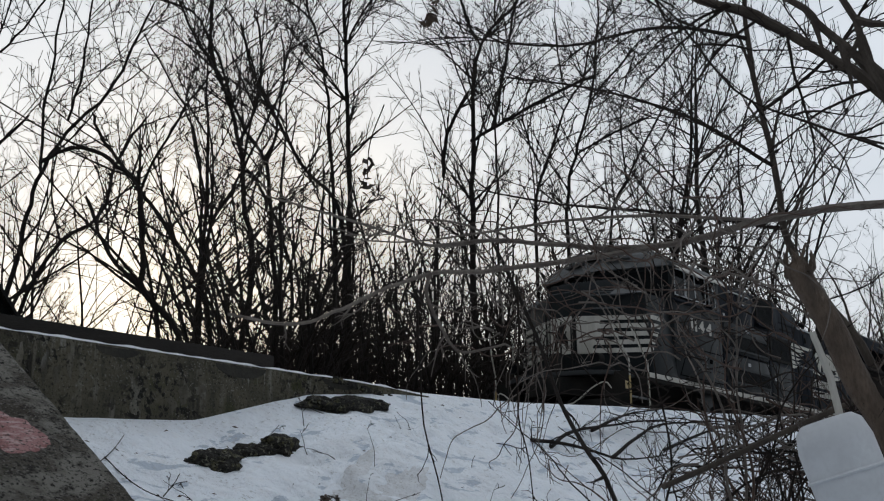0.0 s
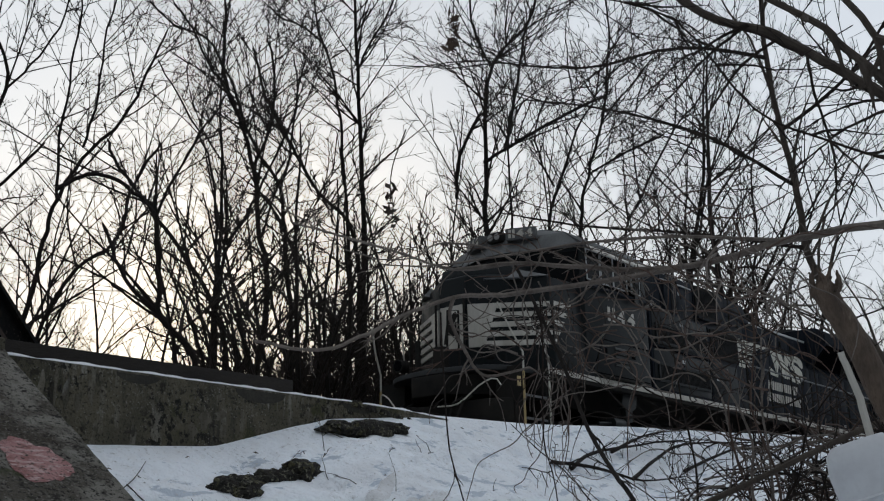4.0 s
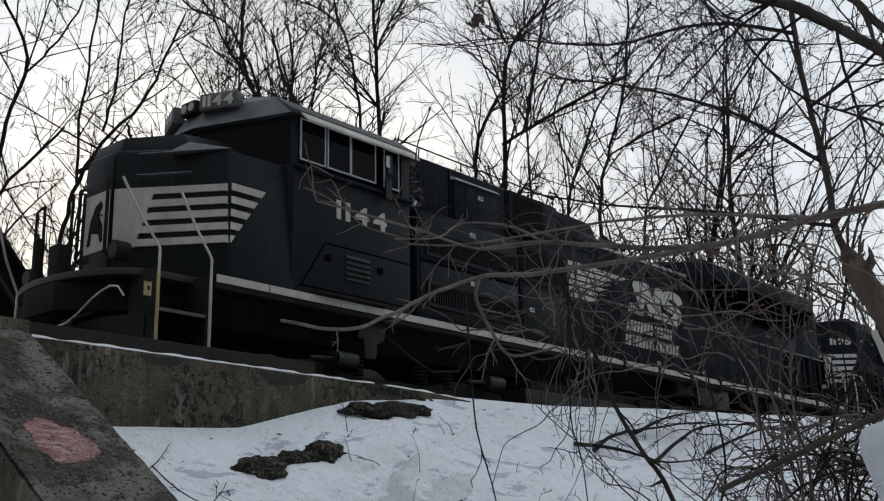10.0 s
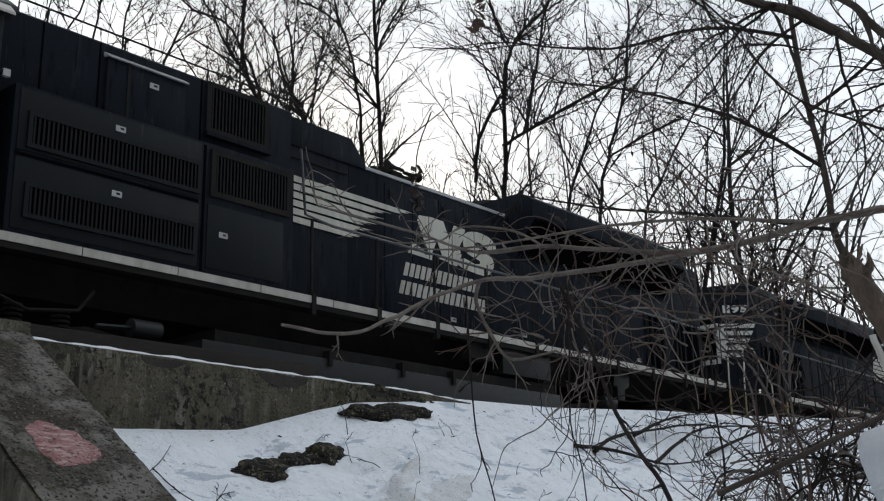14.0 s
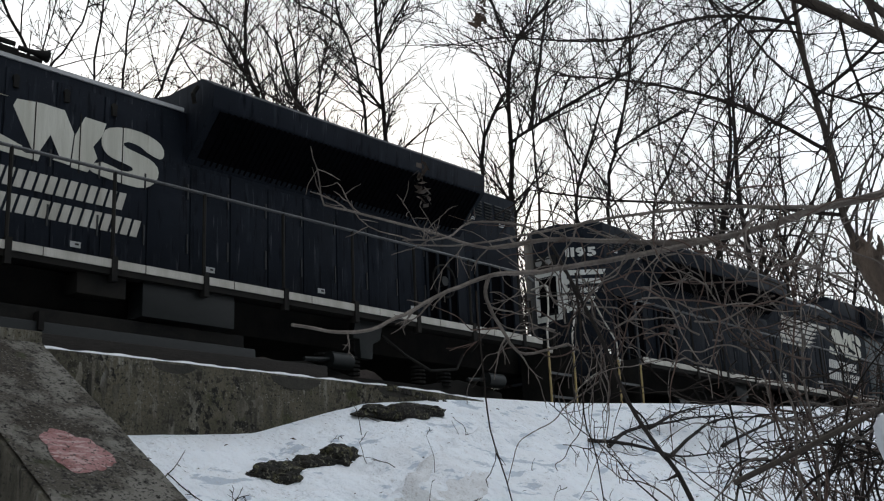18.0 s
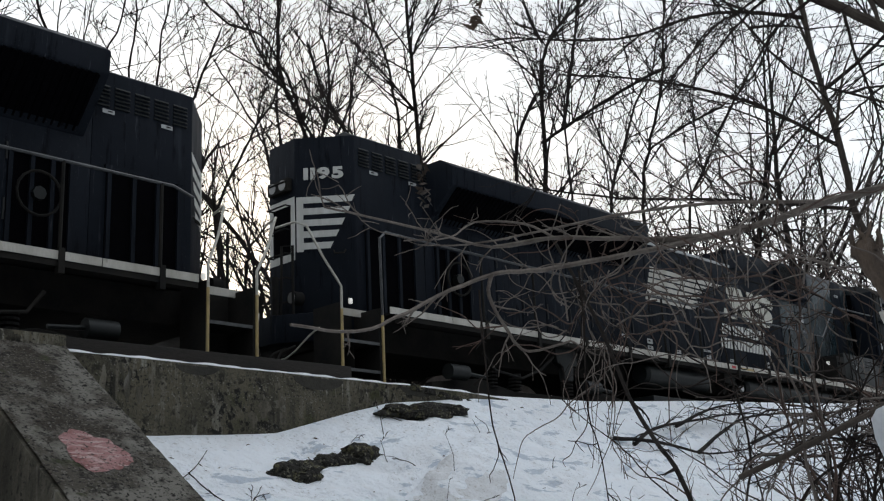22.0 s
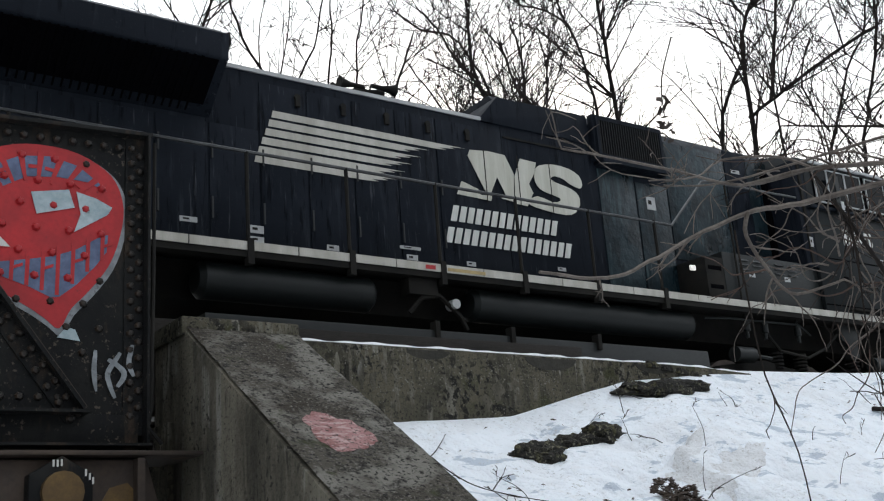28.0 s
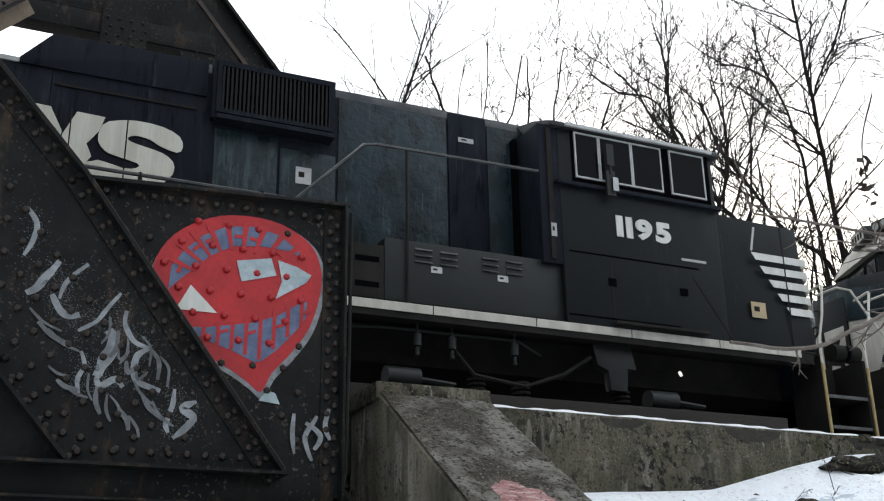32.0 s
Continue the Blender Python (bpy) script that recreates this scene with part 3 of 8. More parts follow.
def make_wall():
    """The low concrete wall along the track, its coping of snow, and the dark guard timber behind it."""
    s = Shape()
    xs = [4.66 + i * 0.155 for i in range(42)]
    top = [(x, WALL_TOP + 0.012 * noise.noise((x * 2.0, 1.0, 0.0)) - (0.03 * max(0.0, x - 9.6) ** 1.4)) for x in xs]
    outline = [(4.66, 1.6), *top, (xs[-1], 1.6)]
    s.prism(outline, WALL_Y, WALL_Y + 0.42)
    solid("wall_north", s, CONC, "low stained concrete retaining wall beside the track", "wall", "structure")
    # dark half-round patches under the coping
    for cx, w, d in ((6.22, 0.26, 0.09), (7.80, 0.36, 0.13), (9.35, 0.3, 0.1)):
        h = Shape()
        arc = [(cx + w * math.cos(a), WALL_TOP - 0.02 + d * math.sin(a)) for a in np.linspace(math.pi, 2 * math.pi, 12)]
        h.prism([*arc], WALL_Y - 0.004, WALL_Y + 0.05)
        solid("stain", h, DARKCONC, "dark half-round patch under the top of the concrete wall", "stain", "structure")
    ridge = Shape()
    pts, rad = [], []
    for i in range(120):
        x = 4.7 + i * 0.051
        pts.append((x, WALL_Y + 0.035 + 0.02 * noise.noise((x * 3, 0, 5.0)), WALL_TOP + 0.005 - 0.03 * max(0.0, x - 9.6) ** 1.4))
        rad.append(max(0.006, 0.022 + 0.022 * noise.noise((x * 4.0, 2.0, 0.0))))
    ridge.tube(pts, rad, 6)
    solid("snow_strip", ridge, SNOWEDGE, "thin strip of old snow along the top of the concrete wall", "snow", "structure", smooth=True)
    beam = Shape().prism([(3.2, 3.0), (3.2, 3.87), (5.2, 3.87), (8.87, 3.89), (8.87, 3.0)], 9.86, 10.12)
    solid("guard_timber", beam, TIMBER, "long dark timber along the edge of the track", "timber", bevel=0.012)
    # pale scrapes and patches
    rng = random.Random(5)
    for x, z, w, h in [(5.18 + 0.13 * i, 3.28 + rng.uniform(-0.05, 0.05), 0.05, rng.uniform(0.12, 0.26)) for i in range(6)] + [(7.05, 3.18, 0.11, 0.12), (7.25, 3.25, 0.10, 0.08), (8.5, 3.38, 0.07, 0.06), (6.9, 3.06, 0.08, 0.1)]:
        ring = [(x + w * (0.7 + 0.3 * math.sin(3 * a + x)) * math.cos(a), z + h * (0.7 + 0.3 * math.sin(2 * a + x * 7)) * math.sin(a)) for a in np.linspace(0, 2 * math.pi, 11)[:-1]]
        solid("scrape", Shape().prism(ring, WALL_Y - 0.004, WALL_Y + 0.01), CONCSIDE, "pale scraped patch on the concrete wall", "scrape", "structure")
    for i in range(6):
        lump = Shape()
        x = 9.3 + i * 0.24
        lump.prism([(x - 0.1, WALL_TOP - 0.05 - 0.05 * i * 0.5), (x - 0.06, WALL_TOP + 0.03 - 0.03 * i), (x + 0.07, WALL_TOP + 0.025 - 0.035 * i), (x + 0.11, WALL_TOP - 0.06 - 0.03 * i)], WALL_Y - 0.03, WALL_Y + 0.2)
        solid("stone", lump, ROCKM, "dark broken stone at the low end of the wall", "stone", group="stones at the wall end", bevel=0.02)


def make_wing_wall():
    """The concrete wing wall that runs down from the bridge seat, with its sloping top."""
    x0, x1 = 3.68, 4.79
    s = Shape().prism([(9.9, 0.2), (9.9, 3.60), (9.2, 3.62), (6.70, 1.92), (3.9, 0.02), (3.9, -0.3)], x0, x1, "x")
    wing = solid("wing_wall", s, CONCSIDE, "sloping concrete wing wall with mossy sides", "wall", "structure", bevel=0.025)
    slab = Shape()
    n, m = 90, 25
    a, b = Vector((0, 9.19, 3.625)), Vector((0, 4.2, 0.255))

    def worn(x, y_):
        base_z = a.z + (a.y - y_) * (b.z - a.z) / (a.y - b.y)
        return base_z + 0.016 + 0.012 * noise.noise((x * 3, y_ * 3, 0.0)) + 0.009 * noise.noise((x * 9, y_ * 9, 4.0)) + 0.006 * noise.noise((x * 25, y_ * 25, 2.0))
    grid = []
    for i in range(n + 1):
        p = a.lerp(b, i / n)
        for k in range(m):
            x = x0 + 0.02 + (x1 - x0 - 0.04) * k / (m - 1)
            grid.append((x, p.y, worn(x, p.y)))
    slab.add(grid, [(i * m + k, (i + 1) * m + k, (i + 1) * m + k + 1, i * m + k + 1) for i in range(n) for k in range(m - 1)])
    part("sloping_face", slab, CONCTOP, wing, "rough worn concrete face", smooth=True)
    cap = Shape().box(3.65, 4.78, 9.16, 9.95, 3.56, 3.725)
    part("cap_block", cap, CONC, wing, "concrete cap block", bevel=0.02)
    # faded pink patch on the slope
    cx, cy = 4.19, 7.47
    rings, spokes = 9, 60
    vs = [(cx, cy, worn(cx, cy) + 0.006)]
    for q in range(1, rings + 1):
        for k in range(spokes):
            t = 2 * math.pi * k / spokes
            r = 1 + 0.10 * math.sin(3 * t + 1) + 0.03 * math.sin(7 * t) + 0.12 * noise.noise((3 * math.cos(t), 3 * math.sin(t), 2.0)) + 0.05 * noise.noise((9 * math.cos(t), 9 * math.sin(t), 5.0))
            x, y_ = cx + 0.25 * r * math.cos(t) * q / rings, cy - 0.27 * r * math.sin(t) * q / rings
            vs.append((x, y_, worn(x, y_) + 0.006))
    fs = [(0, 1 + k, 1 + (k + 1) % spokes) for k in range(spokes)]
    fs += [(1 + (q - 1) * spokes + k, 1 + q * spokes + k, 1 + q * spokes + (k + 1) % spokes, 1 + (q - 1) * spokes + (k + 1) % spokes) for q in range(1, rings) for k in range(spokes)]
    part("paint_patch", Shape().add(vs, [f[::-1] for f in fs]), PINK, wing, "faded pink sprayed patch", smooth=True)


def make_light_block():
    """An unseen dark bank, added behind the camera to close the place and dim the light."""
    s = Shape()
    rows = ((24, 0.0), (32, 5.0), (40, 11.0), (48, 16.0), (60, 18.0))
    n = 40
    for r, z in rows:
        for i in range(n + 1):
            a = math.pi * (1.02 + 0.96 * i / n)
            s.v.append((r * math.cos(a) * 1.5, r * math.sin(a), z * (0.85 + 0.3 * noise.noise((i * 0.3, r * 0.1, 0.0))) - 0.3))
    s.f = [(j * (n + 1) + i, j * (n + 1) + i + 1, (j + 1) * (n + 1) + i + 1, (j + 1) * (n + 1) + i) for j in range(len(rows) - 1) for i in range(n)]
    solid("backdrop", s, TIMBER, "unseen dark bank added to cut light from behind the camera", "hillside", "structure", smooth=True)


make_light_block()
make_ground()
make_ice()
make_track()
make_wall()
make_wing_wall()

# ---- the locomotives ----
# own space: x forward, z up from the rail, o outward on the side that is seen (y = side * o)
HOOD = 0.95          # half width of the engine hood
CAB = 1.57           # half width of cab and walkways


def truck_parts(loco, cx, side):
    """One three-axle truck: frame, wheels, springs, brake cylinders."""
    f = Shape()
    for o in (1.14, -1.30):
        f.prism([(cx - 2.55, 0.62), (cx - 2.3, 0.45), (cx + 2.3, 0.45), (cx + 2.55, 0.62), (cx + 2.5, 0.86), (cx + 1.5, 0.98), (cx + 0.7, 0.84), (cx - 0.7, 0.84), (cx - 1.5, 0.98), (cx - 2.5, 0.86)], side * o, side * (o + 0.16))
    f.box(cx - 2.4, cx + 2.4, -1.1, 1.1, 0.55, 0.75)
    truck = part("truck", f, GRIME, loco, "grimy black three-axle truck", bevel=0.02)
    for ax in (-1.85, 0.0, 1.85):
        w = Shape()
        for o in (0.72, -0.86):
            w.tube([(cx + ax, o, 0.53), (cx + ax, o + 0.14, 0.53)], 0.53, 20)
        w.tube([(cx + ax, -1.1, 0.53), (cx + ax, 1.1, 0.53)], 0.1, 8)
        part("wheelset", w, STEELW, truck, smooth=True)
        j = Shape().box(cx + ax - 0.2, cx + ax + 0.2, side * 1.28, side * 1.4, 0.36, 0.72)
        part("axle_box", j, GRIME, truck, bevel=0.03)
    for sx in (-1.2, -0.65, 0.65, 1.2):
        c = Shape()
        for k in range(5):
            c.tube([(cx + sx, side * 1.26, 0.86 + k * 0.055), (cx + sx, side * 1.26, 0.89 + k * 0.055)], 0.105, 10)
        part("spring", c, GRIME, truck)
    for sx in (-2.15, 1.05):
        b = Shape().tube([(cx + sx - 0.17, side * 1.44, 1.0), (cx + sx + 0.2, side * 1.44, 1.0)], 0.115, 12)
        b.tube([(cx + sx + 0.2, side * 1.44, 1.0), (cx + sx + 0.62, side * 1.44, 0.97)], 0.03, 6)
        part("brake_cylinder", b, TANKM, truck, smooth=True)
    g = Shape().prism([(cx + 0.2, 1.62), (cx + 0.72, 1.62), (cx + 0.78, 1.34), (cx + 0.66, 1.34), (cx + 0.64, 1.08), (cx + 0.42, 1.08), (cx + 0.40, 1.30), (cx + 0.26, 1.36)], side * 1.30, side * 1.42)
    part("sand_bracket", g, TANKM, truck, bevel=0.015)
    hose = Shape().tube([(cx - 1.5, side * 1.4, 1.35), (cx - 1.3, side * 1.44, 1.1), (cx - 0.7, side * 1.46, 1.02), (cx - 0.2, side * 1.44, 1.2), (cx + 0.2, side * 1.38, 1.45)], 0.024, 6)
    part("air_hose", hose, GRIME, truck, smooth=True)


def grille(loco, name, x0, x1, z0, z1, o, side, slats, upright=True, frame=0.05, depth=0.06, mat=None):
    """A framed near-black sheet, the shade behind its slats put in as colour."""
    fr = Shape()
    y = lambda v: side * v
    fr.box(x0, x1, y(o), y(o + 0.035), z0, z0 + frame).box(x0, x1, y(o), y(o + 0.035), z1 - frame, z1)
    fr.box(x0, x0 + frame, y(o), y(o + 0.035), z0 + frame, z1 - frame).box(x1 - frame, x1, y(o), y(o + 0.035), z0 + frame, z1 - frame)
    g = part(name, fr, mat or PAINT, loco)
    part("opening", Shape().box(x0 + frame, x1 - frame, y(o - 0.0), y(o + 0.004), z0 + frame, z1 - frame), SEAMSHADE, g)
    if upright:
        sl = Shape().prism([(-0.016, 0.0), (0.008, 0.0), (0.016, 0.024), (-0.008, 0.024)], z0 + frame, z1 - frame, "z").mesh("slat", GRILL)
        for i in range(slats):
            part("slat", sl, GRILL, g, at=pose(x0 + frame + (i + 0.5) * (x1 - x0 - 2 * frame) / slats, y(o + 0.006) if side > 0 else y(o + 0.03), 0))
    else:
        sl = Shape().box(x0 + frame, x1 - frame, -0.012, 0.012, -0.008, 0.012).mesh("slat", GRILL)
        for i in range(slats):
            part("slat", sl, GRILL, g, at=pose(0, y(o + 0.02), z0 + frame + (i + 0.5) * (z1 - z0 - 2 * frame) / slats))
    return g


def plate(loco, x, z, o, side, w=0.13, h=0.07, mat=None, name="label_plate"):
    ob = part(name, Shape().box(x - w / 2, x + w / 2, side * o, side * (o + 0.006), z - h / 2, z + h / 2), mat or GREYL, loco)
    part("small_print", Shape().box(x - w * 0.32, x + w * 0.05, side * (o + 0.006), side * (o + 0.0085), z - h * 0.1, z + h * 0.22), GRIME, ob)
    return ob


def latch(loco, x, z, o, side):
    s = Shape().tube([(x, side * o, z), (x, side * (o + 0.03), z)], 0.042, 8)
    s.box(x - 0.03, x + 0.03, side * o, side * (o + 0.035), z - 0.12, z - 0.02)
    part("latch", s, GRIME, loco)


def handrail(loco, rail_pts, stanchions, mat, side, r=0.02):
    h = part("handrail", Shape().tube([(x, side * o, z) for x, o, z in rail_pts], r, 6), mat, loco, smooth=True)
    for x, z in stanchions:
        st = Shape().tube([(x, side * 1.53, 1.55), (x, side * 1.53, z)], 0.022, 6)
        st.box(x - 0.035, x + 0.035, side * 1.5, side * 1.6, 1.52, 1.80)
        part("stanchion", st, GRIME, h)


def step_well(loco, xa, xb, side, inner=True, front=False):
    """Corner steps between xa (towards the middle) and xb (towards the end), with the two grab rails."""
    lo, hi = min(xa, xb), max(xa, xb)
    w = Shape().prism([(lo, side * 1.57), (lo + 0.04, side * 1.57), (lo + 0.04, side * 1.06), (hi - 0.04, side * 1.06), (hi - 0.04, side * 1.57), (hi, side * 1.57), (hi, side * 1.02), (lo, side * 1.02)], 0.42, 1.72, "z")
    well = part("step_well", w, GRIME, loco)
    for z in (0.48, 0.86, 1.24):
        part("step", Shape().box(lo + 0.04, hi - 0.04, side * 1.08, side * 1.56, z - 0.03, z), GRIME, well)
        part("step_edge", Shape().box(lo + 0.04, hi - 0.04, side * 1.56, side * 1.572, z - 0.035, z + 0.005), GREYD if front else RAILG, well)
    for x, lean in ((xa, 0.0), (xb, 0.0)):
        sg = 1 if xb > xa else -1
        bend = sg * 0.34 if abs(x - xa) < 1e-6 else sg * 0.42
        low = Shape().tube([(x, side * 1.60, 0.55), (x, side * 1.60, 1.62)], 0.02, 6)
        part("grab_rail_foot", low, YELLOW if not front or x == xb else CREAM, well, "worn lower grab rail", smooth=True)
        if x == xa and not inner:
            continue
        line = [(x, side * 1.60, 1.62), (x, side * 1.60, 1.92), (x + bend * 0.10, side * 1.59, 1.99), (x + bend * 0.55, side * 1.52, 2.3), (x + bend, side * 1.42, 2.72)]
        up = Shape().tube(line if front else line + [(x + bend * 1.25, side * 1.3, 2.78), (x + bend * 1.4, side * 0.98, 2.76)], 0.017, 6)
        part("grab_rail", up, RAILW, well, "worn white grab rail", smooth=True)


def coupler(loco, x, sgn):
    s = Shape().box(x - sgn * 0.3, x + sgn * 0.42, -0.12, 0.12, 0.78, 1.02)
    s.prism([(x + sgn * 0.40, -0.2), (x + sgn * 0.62, -0.14), (x + sgn * 0.70, 0.02), (x + sgn * 0.56, 0.05), (x + sgn * 0.52, 0.18), (x + sgn * 0.40, 0.2)], 0.72, 1.08, "z")
    part("coupler", s, GRIME, loco, bevel=0.02)
    for y in (-0.75, -0.55, 0.55, 0.75):
        h = Shape().tube([(x - sgn * 0.02, y, 1.25), (x + sgn * 0.2, y * 0.98, 1.15), (x + sgn * 0.34, y * 0.9, 0.8), (x + sgn * 0.42, y * 0.8, 0.5)], 0.024, 6)
        part("air_hose", h, GRIME, loco, smooth=True)


def end_platform(loco, x_in, x_out, sgn, rounded=False):
    if rounded:
        # thin bowed deck plate with a worn edge, over a dark recessed sill
        bow = [(x_in + 0.55 + (x_out - x_in - 0.55) * math.cos(k * math.pi / 24), 1.32 * math.sin(k * math.pi / 24)) for k in range(-12, 13)]
        part("deck_plate", Shape().prism([(x_in, -1.32)] + bow + [(x_in, 1.32)], 1.66, 1.75, "z"), ROOFP, loco, "thin bowed deck plate with a dusty edge", bevel=0.015)
    p = Shape().prism([(x_in, -1.1), (x_in + sgn * 0.6, -1.0), (x_out, -0.35), (x_out, 0.35), (x_in + sgn * 0.6, 1.0), (x_in, 1.1)], 1.30 if rounded else 1.34, 1.65 if rounded else 1.74, "z")
    part("end_platform", p, GRIME if rounded else PAINT, loco, bevel=0.02)
    pl = Shape().prism([(x_out - sgn * 0.55, -1.4), (x_out - sgn * 0.35, -0.9), (x_out - sgn * 0.35, 0.9), (x_out - sgn * 0.55, 1.4)], 0.25, 1.2, "z")
    part("pilot", pl, GRIME, loco, bevel=0.02)
    for yy in (-0.55, 0.55):
        part("end_rail", Shape().tube([(x_out - sgn * 0.2, yy, 1.74), (x_out - sgn * 0.2, yy, 2.72), (x_out - sgn * 0.18, yy * 0.6, 2.76), (x_out - sgn * 0.18, yy * 0.55, 1.74)], 0.02, 6), GRIME, loco, smooth=True)
    part("junction_box", Shape().box(x_out - sgn * 0.2, x_out - sgn * 0.02, 0.12, 0.34, 1.74, 2.12), GRIME, loco, bevel=0.02)
    part("lift_post", Shape().tube([(x_out - sgn * 0.1, -0.28, 1.72), (x_out - sgn * 0.1, -0.28, 2.3)], 0.05, 8), GRIME, loco)
    for yy in (-1.05, 1.05):
        part("uncoupling_lever", Shape().tube([(x_out - sgn * 0.3, yy * 1.28, 1.36), (x_out - sgn * 0.25, yy * 1.23, 1.47), (x_out - sgn * 0.2, yy * 1.15, 1.48)] + [(x_out - sgn * (0.2 - 0.3 * k / 8), yy * (1.15 - 0.85 * k / 8), 1.27 + 0.19 * math.cos(math.pi * min(1.0, k / 6))) for k in range(1, 9)], 0.013, 6), RAILW, loco, smooth=True)




def nose_and_cab(loco, side, number, style):
    """Wide cab and nose with the wrapped stripes."""
    y = lambda v: side * v
    NX, NF, NH = (9.67, 10.51, 0.32) if style == "lead" else (9.99, 10.62, 0.45)
    # nose: full width at the cab, tapered in front, its top sloping forward
    half = [(8.6, 1.57), (NX, 1.57), (NF, NH)]
    tops = {8.6: 3.46, NX: 3.42, NF: 3.48}
    ring = [(x, o) for x, o in half] + [(x, -o) for x, o in half[::-1]]
    n = len(ring)
    nose = Shape().add([(x, o, 1.76) for x, o in ring] + [(x, o * (0.93 if x < NF else 0.9), tops[x]) for x, o in ring] + [(8.6, 0.95, 3.58), (NF - 0.16, 0.26, 3.56), (NF - 0.16, -0.26, 3.56), (8.6, -0.95, 3.58)],
                       [(i, (i + 1) % n, n + (i + 1) % n, n + i) for i in range(n)] + [tuple(range(n - 1, -1, -1)), (6, 7, 12), (7, 8, 13, 12), (8, 9, 14, 13), (9, 10, 14), (10, 11, 15, 14), (11, 6, 12, 15), (12, 13, 14, 15)])
    nose_ob = part("nose", nose, SOOT, loco, "black wide nose", bevel=0.03)
    if style == "lead":
        # raised middle of the nose with two grab bars; the chamfers' grey paints in light
        low_, high_ = [(8.75, 0.98, 3.45), (9.72, 0.96, 3.45), (10.47, 0.33, 3.45)], [(8.75, 0.74, 3.90), (9.80, 0.70, 3.80), (10.41, 0.30, 3.68)]
        ring_ = low_ + [(x, -o, z) for x, o, z in low_[::-1]] + high_ + [(x, -o, z) for x, o, z in high_[::-1]]
        part("nose_middle", Shape().add(ring_, [(i, (i + 1) % 6, 6 + (i + 1) % 6, 6 + i) for i in range(6)] + [(5, 4, 3, 2, 1, 0), (6, 7, 8, 9, 10, 11)]), SOOT, nose_ob, "black raised middle of the nose", bevel=0.015)
        for sg in (1, -1):
            chamfer = [(9.66, sg * 1.50, 3.44), (10.20, sg * 0.96, 3.38), (9.92, sg * 1.00, 3.58), (9.30, sg * 1.20, 3.56), (9.30, sg * 0.9, 3.40), (9.9, sg * 0.85, 3.36)]
            part("nose_chamfer", Shape().add(chamfer, [(0, 1, 2), (0, 2, 3), (0, 3, 4), (0, 4, 5, 1), (1, 5, 2), (2, 5, 4, 3)]), GREYD, nose_ob, "sloping plate coloured grey for the light on it")
        for z in (3.10, 3.38):
            part("grab_bar", Shape().tube([(9.98, y(1.17), z), (10.02, y(1.20), z), (10.40, y(0.62), z), (10.36, y(0.59), z)], 0.016, 6), RAILG, nose_ob, smooth=True)
    # cab body
    tip, wide = (9.16, 0.25) if style == "lead" else (8.85, 0.62)
    plan = [(6.42, 1.57), (8.66, 1.57), (tip, wide), (tip, -wide), (8.66, -1.57), (6.42, -1.57)]
    cab = part("cab", Shape().prism(plan, 1.76, 4.18, "z"), SOOT, loco, "black crew cab", bevel=0.025)
    crown_z = 4.64 if style == "lead" else 4.52
    roof = Shape().prism([(-1.63, 4.16), (-1.63, 4.22), (-1.25, crown_z - 0.14), (-0.75, crown_z), (0.75, crown_z), (1.25, crown_z - 0.14), (1.63, 4.22), (1.63, 4.16)], 6.30, 8.75, "x")
    part("cab_roof", roof, ROOFP, cab, "dusty dark cab roof", bevel=0.02)
    if style == "lead":
        brow = Shape().add([(8.76, -1.61, 4.165), (8.76, 1.61, 4.165), (9.30, 0.20, 4.16), (9.30, -0.20, 4.16), (8.75, -1.25, 4.48), (8.75, 1.25, 4.48), (9.12, 0.20, 4.47), (9.12, -0.20, 4.47), (8.75, -0.72, 4.635), (8.75, 0.72, 4.635)],
                           [(0, 3, 2, 1), (3, 7, 6, 2), (2, 6, 5, 1), (3, 0, 4, 7), (4, 8, 7), (5, 6, 9), (7, 8, 9, 6), (0, 1, 5, 9, 8, 4)])
    else:
        brow = Shape().add([(8.75, -1.6, 4.17), (8.75, 1.6, 4.17), (8.990, 0.68, 4.12), (8.990, -0.68, 4.12), (8.75, -1.2, 4.42), (8.75, 1.2, 4.42), (8.870, 0.6, 4.40), (8.870, -0.6, 4.40), (8.75, -0.5, 4.52), (8.75, 0.5, 4.52)],
                           [(0, 3, 2, 1), (3, 7, 6, 2), (2, 6, 5, 1), (3, 0, 4, 7), (4, 8, 7), (5, 6, 9), (7, 8, 9, 6), (0, 1, 5, 9, 8, 4)])
    part("cab_brow", brow, GREYD if number else STRIPE, cab, "light grey panel above the windshield")
    for sg in (1, -1):
        # a number board on either side of the headlight, turned outwards
        m = pose(9.09, sg * 0.53, 4.51, 0, 0, sg * 24) if style == "lead" else pose(8.90, sg * 0.36, 4.39)
        board = part("number_board", Shape().box(-0.09, 0.09, -0.29, 0.29, -0.12, 0.12), GREYD if number else ROOFP, cab, "grey number board", bevel=0.025, at=m)
        if not number:
            part("board_face", Shape().box(0.09, 0.095, -0.26, 0.26, -0.085, 0.085), STRIPE, board)
        if number:
            digits(number, 0.16, 0.46, 0.010, STRIPE, board, Matrix.Translation((0.096, -0.23, -0.08)) @ pose(0, 0, 0, 0, 0, 90), 0.008)
        else:
            for q in range(4):
                part("digit_bar", Shape().box(0.095, 0.099, -0.19 + q * 0.11, -0.12 + q * 0.11, -0.055, 0.055), GRIME, board)
